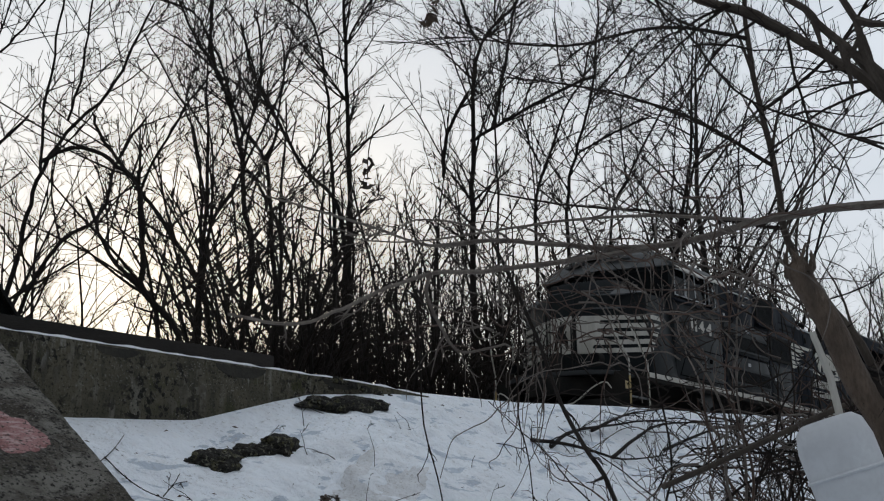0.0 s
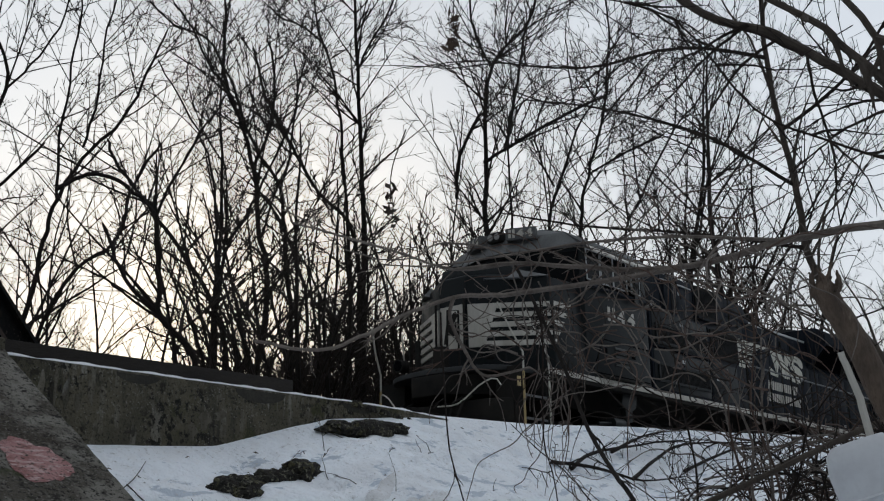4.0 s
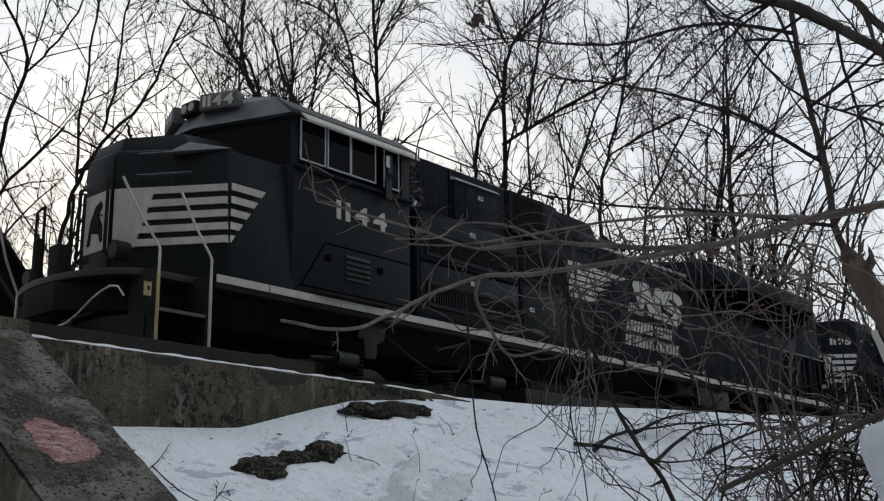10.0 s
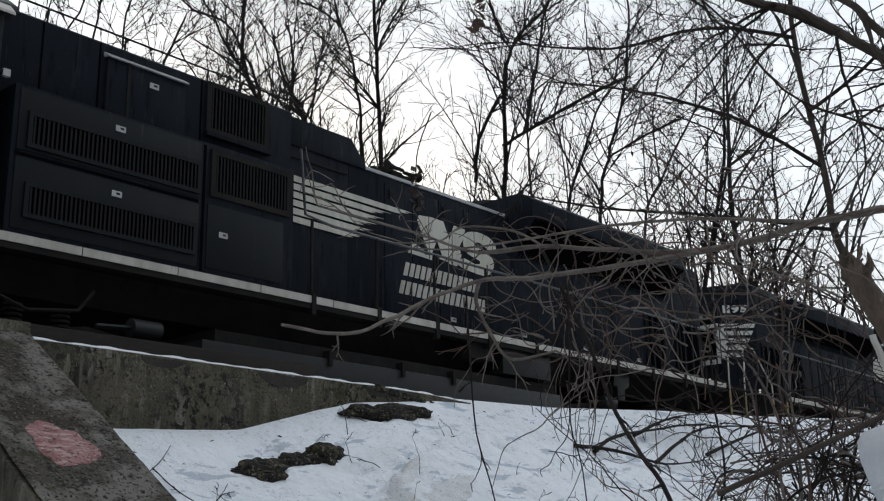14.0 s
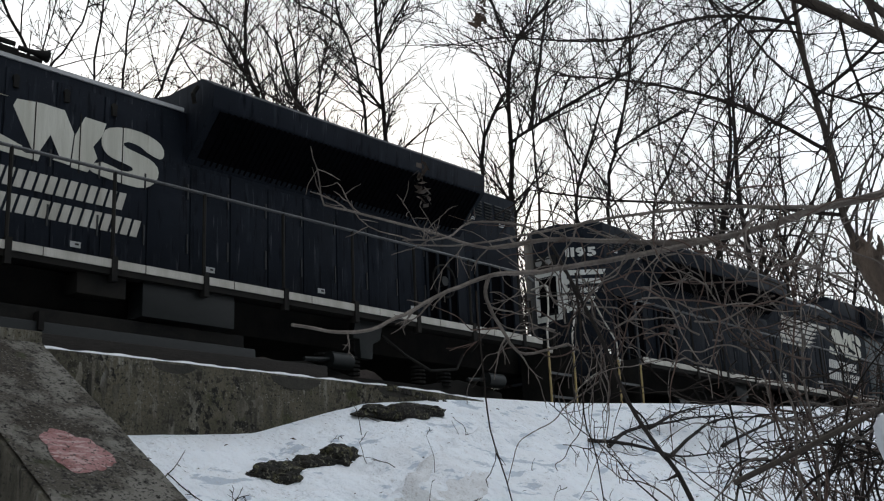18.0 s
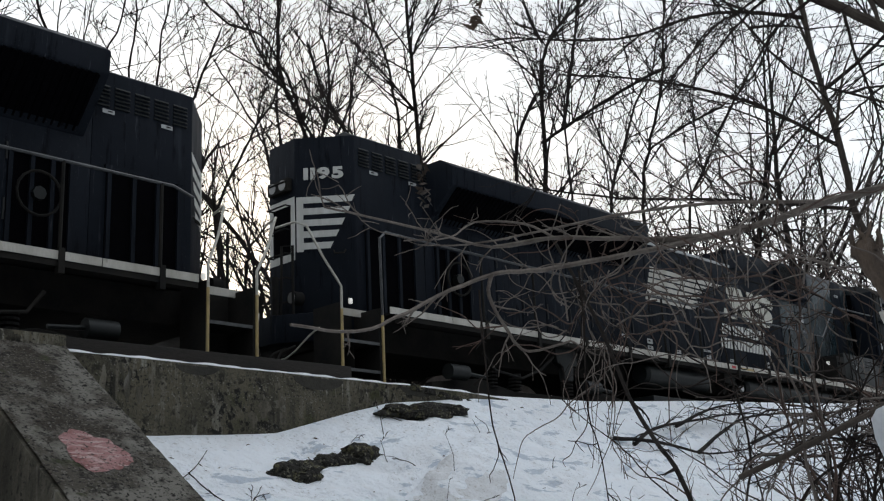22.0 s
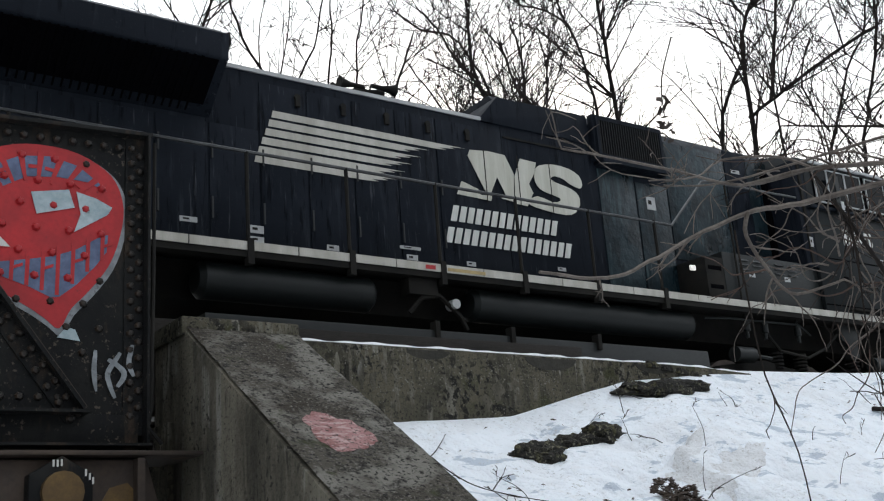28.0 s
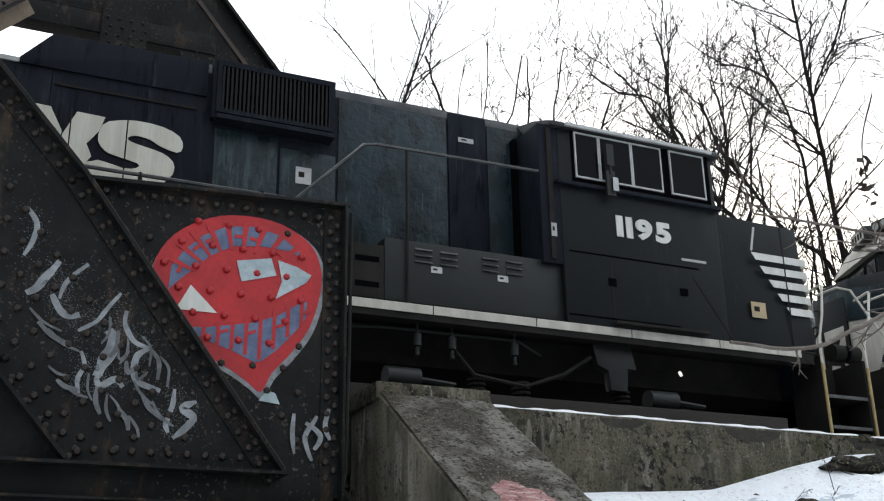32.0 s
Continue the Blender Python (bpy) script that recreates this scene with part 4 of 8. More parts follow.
    # windshield panes on the three front faces
    for a, b in (((8.675, 1.50), (tip - 0.02, wide + 0.04)), ((tip + 0.005, wide - 0.04), (tip + 0.005, 0.03)), ((tip + 0.005, -0.03), (tip + 0.005, 0.04 - wide)), ((tip - 0.02, -wide - 0.04), (8.675, -1.50))):
        d = Vector((b[0] - a[0], b[1] - a[1], 0)).normalized()
        nrm = Vector((-d.y, d.x, 0))
        nrm = nrm if nrm.x > 0 else -nrm
        q = [Vector((*a, 0)) + nrm * 0.012, Vector((*b, 0)) + nrm * 0.012]
        vs = [(q[0].x, q[0].y, 3.50), (q[1].x, q[1].y, 3.50), (q[1].x, q[1].y, 4.08), (q[0].x, q[0].y, 4.08)]
        w = Shape().add(vs + [tuple(Vector(p) + nrm * 0.01) for p in vs], [(0, 1, 2, 3), (4, 7, 6, 5), (0, 4, 5, 1), (1, 5, 6, 2), (2, 6, 7, 3), (3, 7, 4, 0)])
        part("windshield", w, GLASS, cab, "dark windshield pane")
    # side windows
    panes = ((6.69, 6.97), (7.17, 7.63), (7.67, 8.07), (8.14, 8.56)) if style == "lead" else ((6.66, 6.96), (7.0, 7.42), (7.46, 7.86), (8.02, 8.50))
    # flat black sheet behind the panes paints the shade around them
    part("window_recess", Shape().box(6.6, 8.60, y(1.571), y(1.576), 3.50, 4.16), SEAMSHADE, cab)
    for a, b in panes:
        wn_ = part("window", Shape().box(a, b, y(1.578), y(1.588), 3.57, 4.12), GLASS, cab, "dark cab side window")
        fr = Shape().box(a - 0.018, a, y(1.576), y(1.600), 3.55, 4.14).box(b, b + 0.018, y(1.576), y(1.600), 3.55, 4.14).box(a, b, y(1.576), y(1.600), 3.55, 3.57).box(a, b, y(1.576), y(1.600), 4.12, 4.14)
        part("window_frame", fr, GREYL, wn_)
    part("drip_rail", Shape().box(6.35, 8.7, y(1.57), y(1.64), 3.42, 3.47), PAINT, cab, bevel=0.01)
    shade = Shape().prism([(1.60, 4.20), (1.60, 4.23), (1.76, 4.075), (1.76, 4.045)] if side > 0 else [(-1.60, 4.20), (-1.60, 4.23), (-1.76, 4.075), (-1.76, 4.045)], 6.40, 8.60, "x")
    if style == "lead":
        part("sun_shade", shade, STRIPE, cab, "whitish sun shade over the side windows")
    else:
        part("sun_shade", Shape().box(6.5, 8.62, y(1.58), y(1.66), 4.17, 4.21), GREYL, cab, "narrow pale rain gutter")
    mx = 6.98 if style == "lead" else 7.06
    mir = Shape().box(mx - 0.05, mx + 0.05, y(1.68), y(1.71), 3.72, 4.0).box(mx - 0.06, mx + 0.06, y(1.66), y(1.69), 3.34, 3.66)
    mir.tube([(mx, y(1.58), 3.62), (mx, y(1.7), 3.62), (mx, y(1.7), 3.98)], 0.012, 6)
    part("mirror", mir, TANKM, cab, "small side mirror")
    pz = 3.80 if style == "lead" else 3.40
    part("mirror_plate", Shape().box(mx + 0.01, mx + 0.085, y(1.712), y(1.716), pz, pz + 0.17), GREYL, cab, "pale mirror back")
    # door panel lines, louvres, latches on the lower cab side
    for a, b, z in ((6.45, 8.11, 2.50), (6.45, 8.5, 1.86)) if style == "lead" else ((6.5, 8.3, 2.62), (6.45, 7.95, 1.86)):
        part("seam", Shape().box(a, b, y(1.57), y(1.574), z - 0.010, z + 0.010), SEAMSHADE, cab)
    if style == "lead":
        for i in range(5):
            part("louvre", Shape().prism([(1.57, 2.06 + i * 0.075), (1.60, 2.06 + i * 0.075), (1.57, 2.11 + i * 0.075)] if side > 0 else [(-1.57, 2.06 + i * 0.075), (-1.60, 2.06 + i * 0.075), (-1.57, 2.11 + i * 0.075)], 7.26, 7.72, "x"), TANKM, cab)
        part("seam", Shape().prism([(8.09, 2.49), (8.12, 2.49), (8.54, 1.84), (8.51, 1.84)], y(1.57), y(1.574)), SEAMSHADE, cab)
        part("sill_end", Shape().box(6.34, 6.42, y(1.60), y(1.645), 3.40, 3.48), GREYL, cab)
        if number:
            plate(loco, 10.82, 1.42, 1.60, side, 0.10, 0.16, YELLOW, "warning_label")
    else:
        part("seam", Shape().prism([(8.20, 2.50), (8.24, 2.50), (8.72, 1.80), (8.68, 1.80)], y(1.57), y(1.574)), GRIME, cab)
        part("seam", Shape().box(7.04, 7.06, y(1.57), y(1.574), 1.86, 2.58), GRIME, cab)
        part("seam", Shape().box(9.625, 9.645, y(1.57), y(1.577), 1.80, 3.36), GRIME, nose_ob)
        part("nose_vent", Shape().prism([(9.12, 2.98), (9.20, 3.30), (9.23, 3.30), (9.15, 2.98)], y(1.57), y(1.580)), GREYL, nose_ob)
        plate(cab, 9.14, 2.2, 1.575, side, 0.22, 0.2, ORANGE, "warning_label")
    for x, z in ((7.05, 2.3), (8.05, 2.3)):
        part("latch", Shape().box(x - 0.05, x + 0.05, y(1.57), y(1.585), z - 0.045, z + 0.045), SEAMSHADE, cab)
    part("sill_step", Shape().box(7.0, 8.3, y(1.57), y(1.68), 1.78, 1.815), GRIME, cab, bevel=0.008)
    # running number on the cab side
    if number:
        digits(number, 0.265, 0.98 if style == "lead" else 0.77, 0.012 if style == "lead" else 0.020, STRIPE if style == "lead" else WHITE, cab,
               Matrix.Translation((7.90 if style == "lead" else 7.16, y(1.575), 2.885)) @ pose(0, 0, 0, 0, 0, 180 if side > 0 else 0), 0.014, 0.24 if style == "lead" else 0.13)
        if style != "lead":
            part("model_plate", Shape().box(8.06, 8.42, y(1.571), y(1.574), 2.705, 2.735), GREYL, cab)
    # wrapped nose stripes: five on the side, on the tapered face and across the front
    for i in range(5):
        zt = 2.96 - i * 0.168
        zb = zt - 0.092
        sl, sr = 9.13 + 0.115 * i, NX
        part("stripe", Shape().prism([(sl, zt), (sl + 0.065, zb), (sr, zb), (sr, zt)], y(1.5705), y(1.5745)), STRIPE if style == "lead" else WHITE, nose_ob)
        for sg in (side, -side):
            a, b = Vector((NX, sg * 1.57, 0)), Vector((NF, sg * NH, 0))
            d = (b - a).normalized()
            nrm = Vector((abs(d.y), sg * abs(d.x), 0))

            def on(s_, z):
                k = (0.0422 + 0.016 * s_) * (z - 1.76)
                p = a.lerp(b, s_)
                return Vector((p.x, p.y * (1 - k), z)) + nrm * 0.034
            s1 = 0.97
            vs = [on(0, zb), on(s1, zb), on(min(s1 - 0.02, 1.0), zt), on(0, zt)]
            vs2 = [v - nrm * 0.05 for v in vs]
            part("stripe", Shape().add(vs + vs2, [(0, 1, 2, 3), (4, 7, 6, 5), (0, 4, 5, 1), (1, 5, 6, 2), (2, 6, 7, 3), (3, 7, 4, 0)]), STRIPE, nose_ob)
            if i == 4 and style == "lead":
                # white field where the stripes run together
                vs = [on(0.80, zb - 0.01), on(0.985, zb - 0.01), on(0.985, 2.955), on(0.62, 2.955)]
                vs = [v + nrm * 0.003 for v in vs]
                vs2 = [v - nrm * 0.05 for v in vs]
                part("white_field", Shape().add(vs + vs2, [(0, 1, 2, 3), (4, 7, 6, 5), (0, 4, 5, 1), (1, 5, 6, 2), (2, 6, 7, 3), (3, 7, 4, 0)]), STRIPE, nose_ob)
    # white end of the stripes beside the nose door, and the door itself
    fx = NF
    door = part("nose_door", Shape().box(fx - 0.01, fx + 0.03, -NH + 0.03, NH - 0.03, 1.8, 3.40), SOOT if style == "lead" else STRIPE, nose_ob, "black nose door with a white panel" if style == "lead" else "dirty white nose door", bevel=0.01)
    if style == "lead":
        part("white_panel", Shape().box(fx + 0.03, fx + 0.036, -NH + 0.05, NH - 0.05, 2.20, 2.97), STRIPE, door)
        part("dark_emblem", Shape().prism([(-0.20, 2.30), (-0.12, 2.30), (-0.10, 2.46), (0.06, 2.42), (0.10, 2.30), (0.16, 2.32), (0.14, 2.52), (0.05, 2.66), (0.13, 2.78), (0.08, 2.86), (-0.04, 2.80), (-0.14, 2.62)], fx + 0.036, fx + 0.040, "x"), GRIME, door)
        for k in (-NH, NH):
            part("door_rail", Shape().tube([(fx + 0.03, k, 2.10), (fx + 0.10, k, 2.14), (fx + 0.10, k, 3.06), (fx + 0.03, k, 3.10)], 0.022, 6), GRIME, door, smooth=True)
    part("door_handle", Shape().tube([(fx + 0.03, 0.12, 2.5), (fx + 0.08, 0.12, 2.5), (fx + 0.08, 0.12, 2.66), (fx + 0.03, 0.12, 2.66)], 0.012, 6), GRIME, door)
    for sg in (1, -1):
        lamp_ = part("ditch_light", Shape().tube([(10.72, sg * 0.98, 1.98), (10.9, sg * 0.98, 1.98)], 0.12, 12), GRIME, loco, "round ditch light on the platform", smooth=True)
        part("lens", Shape().tube([(10.9, sg * 0.98, 1.98), (10.905, sg * 0.98, 1.98)], 0.095, 12), GLASS, lamp_)
    hz = 0.37 if style == "lead" else 0.0
    hl = part("headlight", Shape().box(8.95 if style == "lead" else 8.89, 9.26 if style == "lead" else 9.09, -0.16, 0.16, 4.06 + hz, 4.25 + hz), GRIME, cab, bevel=0.02)
    for k in (-0.1, 0.1):
        part("lens", Shape().tube([(9.09 + 0.46 * hz, k * 0.8, 4.155 + hz), (9.095 + 0.46 * hz, k * 0.8, 4.155 + hz)], 0.065, 12), LENS, hl)
    ant = Shape().box(7.4, 8.3, -0.45, 0.45, crown_z, crown_z + 0.06).tube([(7.0, 0.2, 4.5), (7.0, 0.2, 4.75)], 0.02, 6)
    part("roof_antenna", ant, ROOFP, cab, bevel=0.01)


# small plates low on the trailing unit's hood doors: place, height, width, height of the plate
PLATES = ((-3.68, 2.15, 0.2, 0.06), (-2.88, 2.13, 0.17, 0.09), (-2.88, 2.01, 0.17, 0.07), (-1.92, 2.02, 0.16, 0.07), (-0.84, 2.14, 0.3, 0.04), (-0.82, 2.02, 0.16, 0.07), (0.07, 2.03, 0.14, 0.06), (1.58, 2.11, 0.14, 0.05), (1.58, 2.03, 0.14, 0.05))


def hood_parts(loco, side, number, style, flare, rear):
    y = lambda v: side * v
    o = HOOD
    f0, f1 = flare                      # front and rear end of the flared radiators
    top_low = 4.06
    # hood sections, front to rear
    part("hood", Shape().prism([(-o, 1.76), (-o, 4.36), (-o + 0.2, 4.58), (o - 0.2, 4.58), (o, 4.36), (o, 1.76)], 0.75, 6.42, "x"), PAINT, loco, "black engine hood behind the cab", bevel=0.02)
    mid = part("hood", Shape().prism([(-o, 1.76), (-o, top_low), (-o + 0.25, 4.2), (o - 0.25, 4.2), (o, top_low), (o, 1.76)], f0 - 0.05, 0.75, "x"), PAINT, loco, "black engine hood with the painted marks", bevel=0.015)
    part("hood", Shape().prism([(-o, 1.76), (-o, 3.9), (o, 3.9), (o, 1.76)], f1 - 0.1, f0 - 0.05, "x"), PAINT, loco, "black radiator section", bevel=0.015)
    sh = rear + 0.58                    # where the side turns into the slanting end face
    tail = [(rear, 0.3), (sh, o), (f1 - 0.1, o), (f1 - 0.1, -o), (sh, -o), (rear, -0.3)]
    tall = 4.30 if style == "lead" else 4.46
    back_ = part("rear_hood", Shape().prism(tail, 1.76, tall, "z"), PAINT, loco, "black rear hood end", bevel=0.02)
    roof_pts = [(-o, tall - 0.02), (-o + 0.22, tall + 0.12), (o - 0.22, tall + 0.12), (o, tall - 0.02)]
    part("rear_roof", Shape().prism(roof_pts, sh, f1 - 0.1, "x"), ROOFP, back_, bevel=0.02)
    # snowy pale edge along the low hood roof
    part("roof_edge", Shape().box(f0 + 0.05, 0.62, y(o - 0.26), y(o + 0.02), top_low + 0.0, top_low + 0.05), GREYL, mid, "pale dusty roof edge")
    # flared radiator: slopes outward as it rises
    dz = 0.0 if style == "lead" else 0.12
    fl = [(o, 3.38), (CAB - 0.06, 3.98 - dz), (CAB - 0.04, 4.27 - dz), (CAB - 0.3, 4.44 - dz), (-CAB + 0.3, 4.44 - dz), (-CAB + 0.04, 4.27 - dz), (-CAB + 0.06, 3.98 - dz), (-o, 3.38)]
    rad = part("radiator", Shape().prism(fl, f1, f0, "x"), PAINT, loco, "flared radiator section", bevel=0.02)
    # fins and the sheet behind them are near-black, painting shade under the flare
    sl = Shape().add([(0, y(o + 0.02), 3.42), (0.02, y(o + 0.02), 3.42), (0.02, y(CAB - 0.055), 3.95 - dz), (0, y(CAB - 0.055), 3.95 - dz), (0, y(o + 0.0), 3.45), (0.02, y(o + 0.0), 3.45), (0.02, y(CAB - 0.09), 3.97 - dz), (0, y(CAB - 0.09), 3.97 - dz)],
                     [(0, 1, 2, 3), (4, 7, 6, 5), (0, 4, 5, 1), (1, 5, 6, 2), (2, 6, 7, 3), (3, 7, 4, 0)]).mesh("fin", SEAMSHADE)
    shade_strip = [(o + 0.018, 3.405), (CAB - 0.058, 3.935 - dz), (CAB - 0.075, 3.95 - dz), (o, 3.42)]
    part("radiator_mesh", Shape().prism([(y(a), b) for a, b in shade_strip], f1 + 0.12, f0 - 0.12, "x"), SEAMSHADE, rad, "black sheet painting the shade under the flare")
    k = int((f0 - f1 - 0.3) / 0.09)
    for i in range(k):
        part("fin", sl, SEAMSHADE, rad, at=pose(f1 + 0.15 + i * 0.09, y(0.02), -0.012))
    for q in range(4):
        xq = f1 + (q + 0.5) * (f0 - f1) / 4
        part("fan_housing", Shape().tube([(xq, 0, 4.42), (xq, 0, 4.56)], 0.58, 20), ROOFP, rad, smooth=True)
    lx = f0 + (0.06 if side > 0 else 0.06)
    part("lifting_eye", Shape().tube([(lx, y(1.2), 4.1), (lx + 0.06, y(1.25), 4.2), (lx + 0.02, y(1.3), 4.3)], 0.03, 6), GRIME, rad)
    # raised box over the hood, horn
    part("hood_box", Shape().prism([(0.42, 4.05), (0.42, 4.12), (0.72, 4.46), (2.34, 4.48), (2.34, 4.05)], -o - 0.03, o + 0.03), PAINT, loco, "raised black box on the hood", bevel=0.015)
    part("seam", Shape().box(0.78, 2.24, y(o), y(o + 0.02), 3.875, 3.90), GRIME, loco)
    hx, hy = -0.95, y(0.3)
    horn = part("horn", Shape().box(hx - 0.22, hx + 0.22, hy - 0.1, hy + 0.1, 4.18, 4.46), GRIME, loco, "black multi-chime horn")
    for a, yy, sg in ((hx + 0.0, hy - 0.16, 1), (hx - 0.1, hy + 0.02, 1), (hx + 0.02, hy + 0.18, 1), (hx - 0.06, hy - 0.08, -1), (hx - 0.06, hy + 0.12, -1)):
        part("trumpet", Shape().tube([(a, yy, 4.50), (a + sg * 0.18, yy, 4.50), (a + sg * 0.33, yy, 4.50), (a + sg * 0.37, yy, 4.50)], [0.03, 0.032, 0.065, 0.085], 10), GRIME, horn, smooth=True)
    # doors along the low hood: panels a little proud of the body, with gaps between
    xs = [f1 + 0.25 + i * 0.62 for i in range(int((0.6 - f1 - 0.3) / 0.62))]
    for x in xs:
        if x < f1 + 0.8:
            continue
        zt = 3.95 if x > f0 else 3.33
        d = part("hood_door", Shape().box(x + 0.012, x + 0.608, y(o), y(o + 0.014), 1.86, zt), PAINT2, loco, bevel=0.004)
        if x > f0:
            latch(d, x + 0.5, 3.84, o + 0.014, side)
        for za, zb in ((2.2, 2.45), (2.9, 3.1)):
            part("hinge", Shape().box(x + 0.03, x + 0.05, y(o + 0.014), y(o + 0.03), za, zb), ROOFP, d)
    if style == "lead":
        for x in xs[1::3]:
            plate(loco, x + 0.3, 2.05, o + 0.014, side)
    else:
        for x, z, w_, h_ in PLATES:
            plate(loco, x, z, o + 0.014, side, w_, h_)
    # rear hood: louvres, stripes, number, and black sheets painting the doorways' shade
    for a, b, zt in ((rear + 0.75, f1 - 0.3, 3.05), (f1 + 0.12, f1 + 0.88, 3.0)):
        rec = part("door_recess", Shape().box(a, b, y(o), y(o + 0.012), 1.84, zt), SEAMSHADE, back_, "black sheet standing for the shade of a door recess")
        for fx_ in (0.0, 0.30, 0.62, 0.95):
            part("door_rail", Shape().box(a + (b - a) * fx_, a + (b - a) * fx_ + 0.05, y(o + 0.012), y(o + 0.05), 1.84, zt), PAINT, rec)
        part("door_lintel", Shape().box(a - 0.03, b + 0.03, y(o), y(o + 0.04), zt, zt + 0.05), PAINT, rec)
    lv = Shape().prism([(o, 0.0), (o + 0.022, 0.0), (o, 0.03)] if side > 0 else [(-o, 0.0), (-o - 0.022, 0.0), (-o, 0.03)], 0, 0.2, "x").mesh("louvre", TANKM)
    for i in range(6):
        for kz in range(6):
            part("louvre", lv, TANKM, back_, at=pose(rear + 0.66 + i * 0.27, 0, tall - 0.46 + kz * 0.05))
    plate(back_, rear + 0.95, tall - 0.52, o + 0.003, side, 0.16, 0.05)
    plate(back_, rear + 1.75, tall - 0.52, o + 0.003, side, 0.16, 0.05)
    # slanting end face with stripes and number; along it a runs from the end to the side
    A, B = Vector((rear, side * 0.3, 0)), Vector((sh, side * o, 0))
    along = (B - A).normalized()
    out = Vector((-abs(along.y), side * abs(along.x), 0))
    reach = (B - A).length

    def on_end(outline, name, mat_, lift=0.004):
        vs = [A + along * a + Vector((0, 0, z)) + out * lift for a, z in outline]
        vs2 = [v - out * 0.02 for v in vs]
        k_ = len(vs)
        order = list(range(k_)) if side < 0 else list(range(k_))[::-1]
        return part(name, Shape().add(vs + vs2, [tuple(order), tuple(k_ + q for q in order[::-1])] + [(order[q], k_ + order[q], k_ + order[(q + 1) % k_], order[(q + 1) % k_]) for q in range(k_)]), mat_, back_)
    for i in range(5):
        zt = 3.54 - i * 0.172
        a1 = reach + 0.02 - 0.085 * i
        on_end([(0.10 if i else 0.02, zt), (min(a1, reach), zt), (min(a1, reach) - 0.05, zt - 0.098), (0.08 if i else 0.02, zt - 0.098)], "stripe", WHITE)
    on_end([(0.02, 3.54), (0.12, 3.54), (0.12, 2.72), (0.02, 2.72)], "stripe", WHITE, 0.006)
    for zz in (2.66, 3.50):
        part("end_border", Shape().box(rear - 0.006, rear + 0.002, -0.29, 0.29, zz - 0.05, zz + 0.06), WHITE, back_)
    for yy in (-0.25, 0.25):
        part("end_border", Shape().box(rear - 0.006, rear + 0.002, yy - 0.045, yy + 0.045, 2.72, 3.45), WHITE, back_)
    part("end_door", Shape().box(rear - 0.012, rear + 0.002, -0.19, 0.19, 2.74, 3.44), SEAMSHADE, back_)
    if number and side < 0:
        digits(number, 0.18, 0.58, 0.012, WHITE, back_, Matrix.Translation(A + along * 0.13 + out * 0.006 + Vector((0, 0, 3.80))) @ pose(0, 0, 0, 0, 0, math.degrees(math.atan2(along.y, along.x))))
    hl = part("rear_headlight", Shape().box(rear - 0.09, rear, -0.24, 0.24, 3.66, 3.86), GRIME, back_, bevel=0.02)
    for q in (-0.115, 0.115):
        part("lens", Shape().tube([(rear - 0.095, q, 3.76), (rear - 0.09, q, 3.76)], 0.08, 12), LENS, hl)
    for q in range(6):
        part("rung", Shape().tube([(rear, -0.2, 2.0 + q * 0.36), (rear - 0.1, -0.2, 2.0 + q * 0.36), (rear - 0.1, 0.2, 2.0 + q * 0.36), (rear, 0.2, 2.0 + q * 0.36)], 0.013, 6), GRIME, back_, smooth=True)
    dl = part("ditch_light", Shape().tube([(rear - 0.2, y(0.45), 2.0), (rear - 0.04, y(0.45), 2.0)], 0.1, 12), GRIME, loco, smooth=True)
    part("lens", Shape().tube([(rear - 0.205, y(0.45), 2.0), (rear - 0.2, y(0.45), 2.0)], 0.08, 12), LENS, dl)
    part("end_grab", Shape().tube([A + along * 0.55 + Vector((0, 0, 2.72)), A + along * 0.57 + out * 0.07 + Vector((0, 0, 2.66)), A + along * 0.70 + out * 0.07 + Vector((0, 0, 2.66)), A + along * 0.72 + Vector((0, 0, 2.72))], 0.012, 6), GRIME, back_, smooth=True)
    part("walkway_lamp", Shape().box(rear + 0.385, rear + 0.435, y(0.97), y(1.01), 1.89, 1.97), GLOW, loco, "small lit walkway lamp", bevel=0.01)
    wheel = part("hand_brake_wheel", Shape().tube([(f1 + 0.55 + 0.26 * math.cos(a), y(o + 0.1), 2.55 + 0.26 * math.sin(a)) for a in np.linspace(0, 2 * math.pi, 17)], 0.018, 6, False), GRIME, loco, smooth=True)
    part("hub", Shape().tube([(f1 + 0.55, y(o), 2.55), (f1 + 0.55, y(o + 0.12), 2.55)], 0.08, 8), TANKM, wheel)


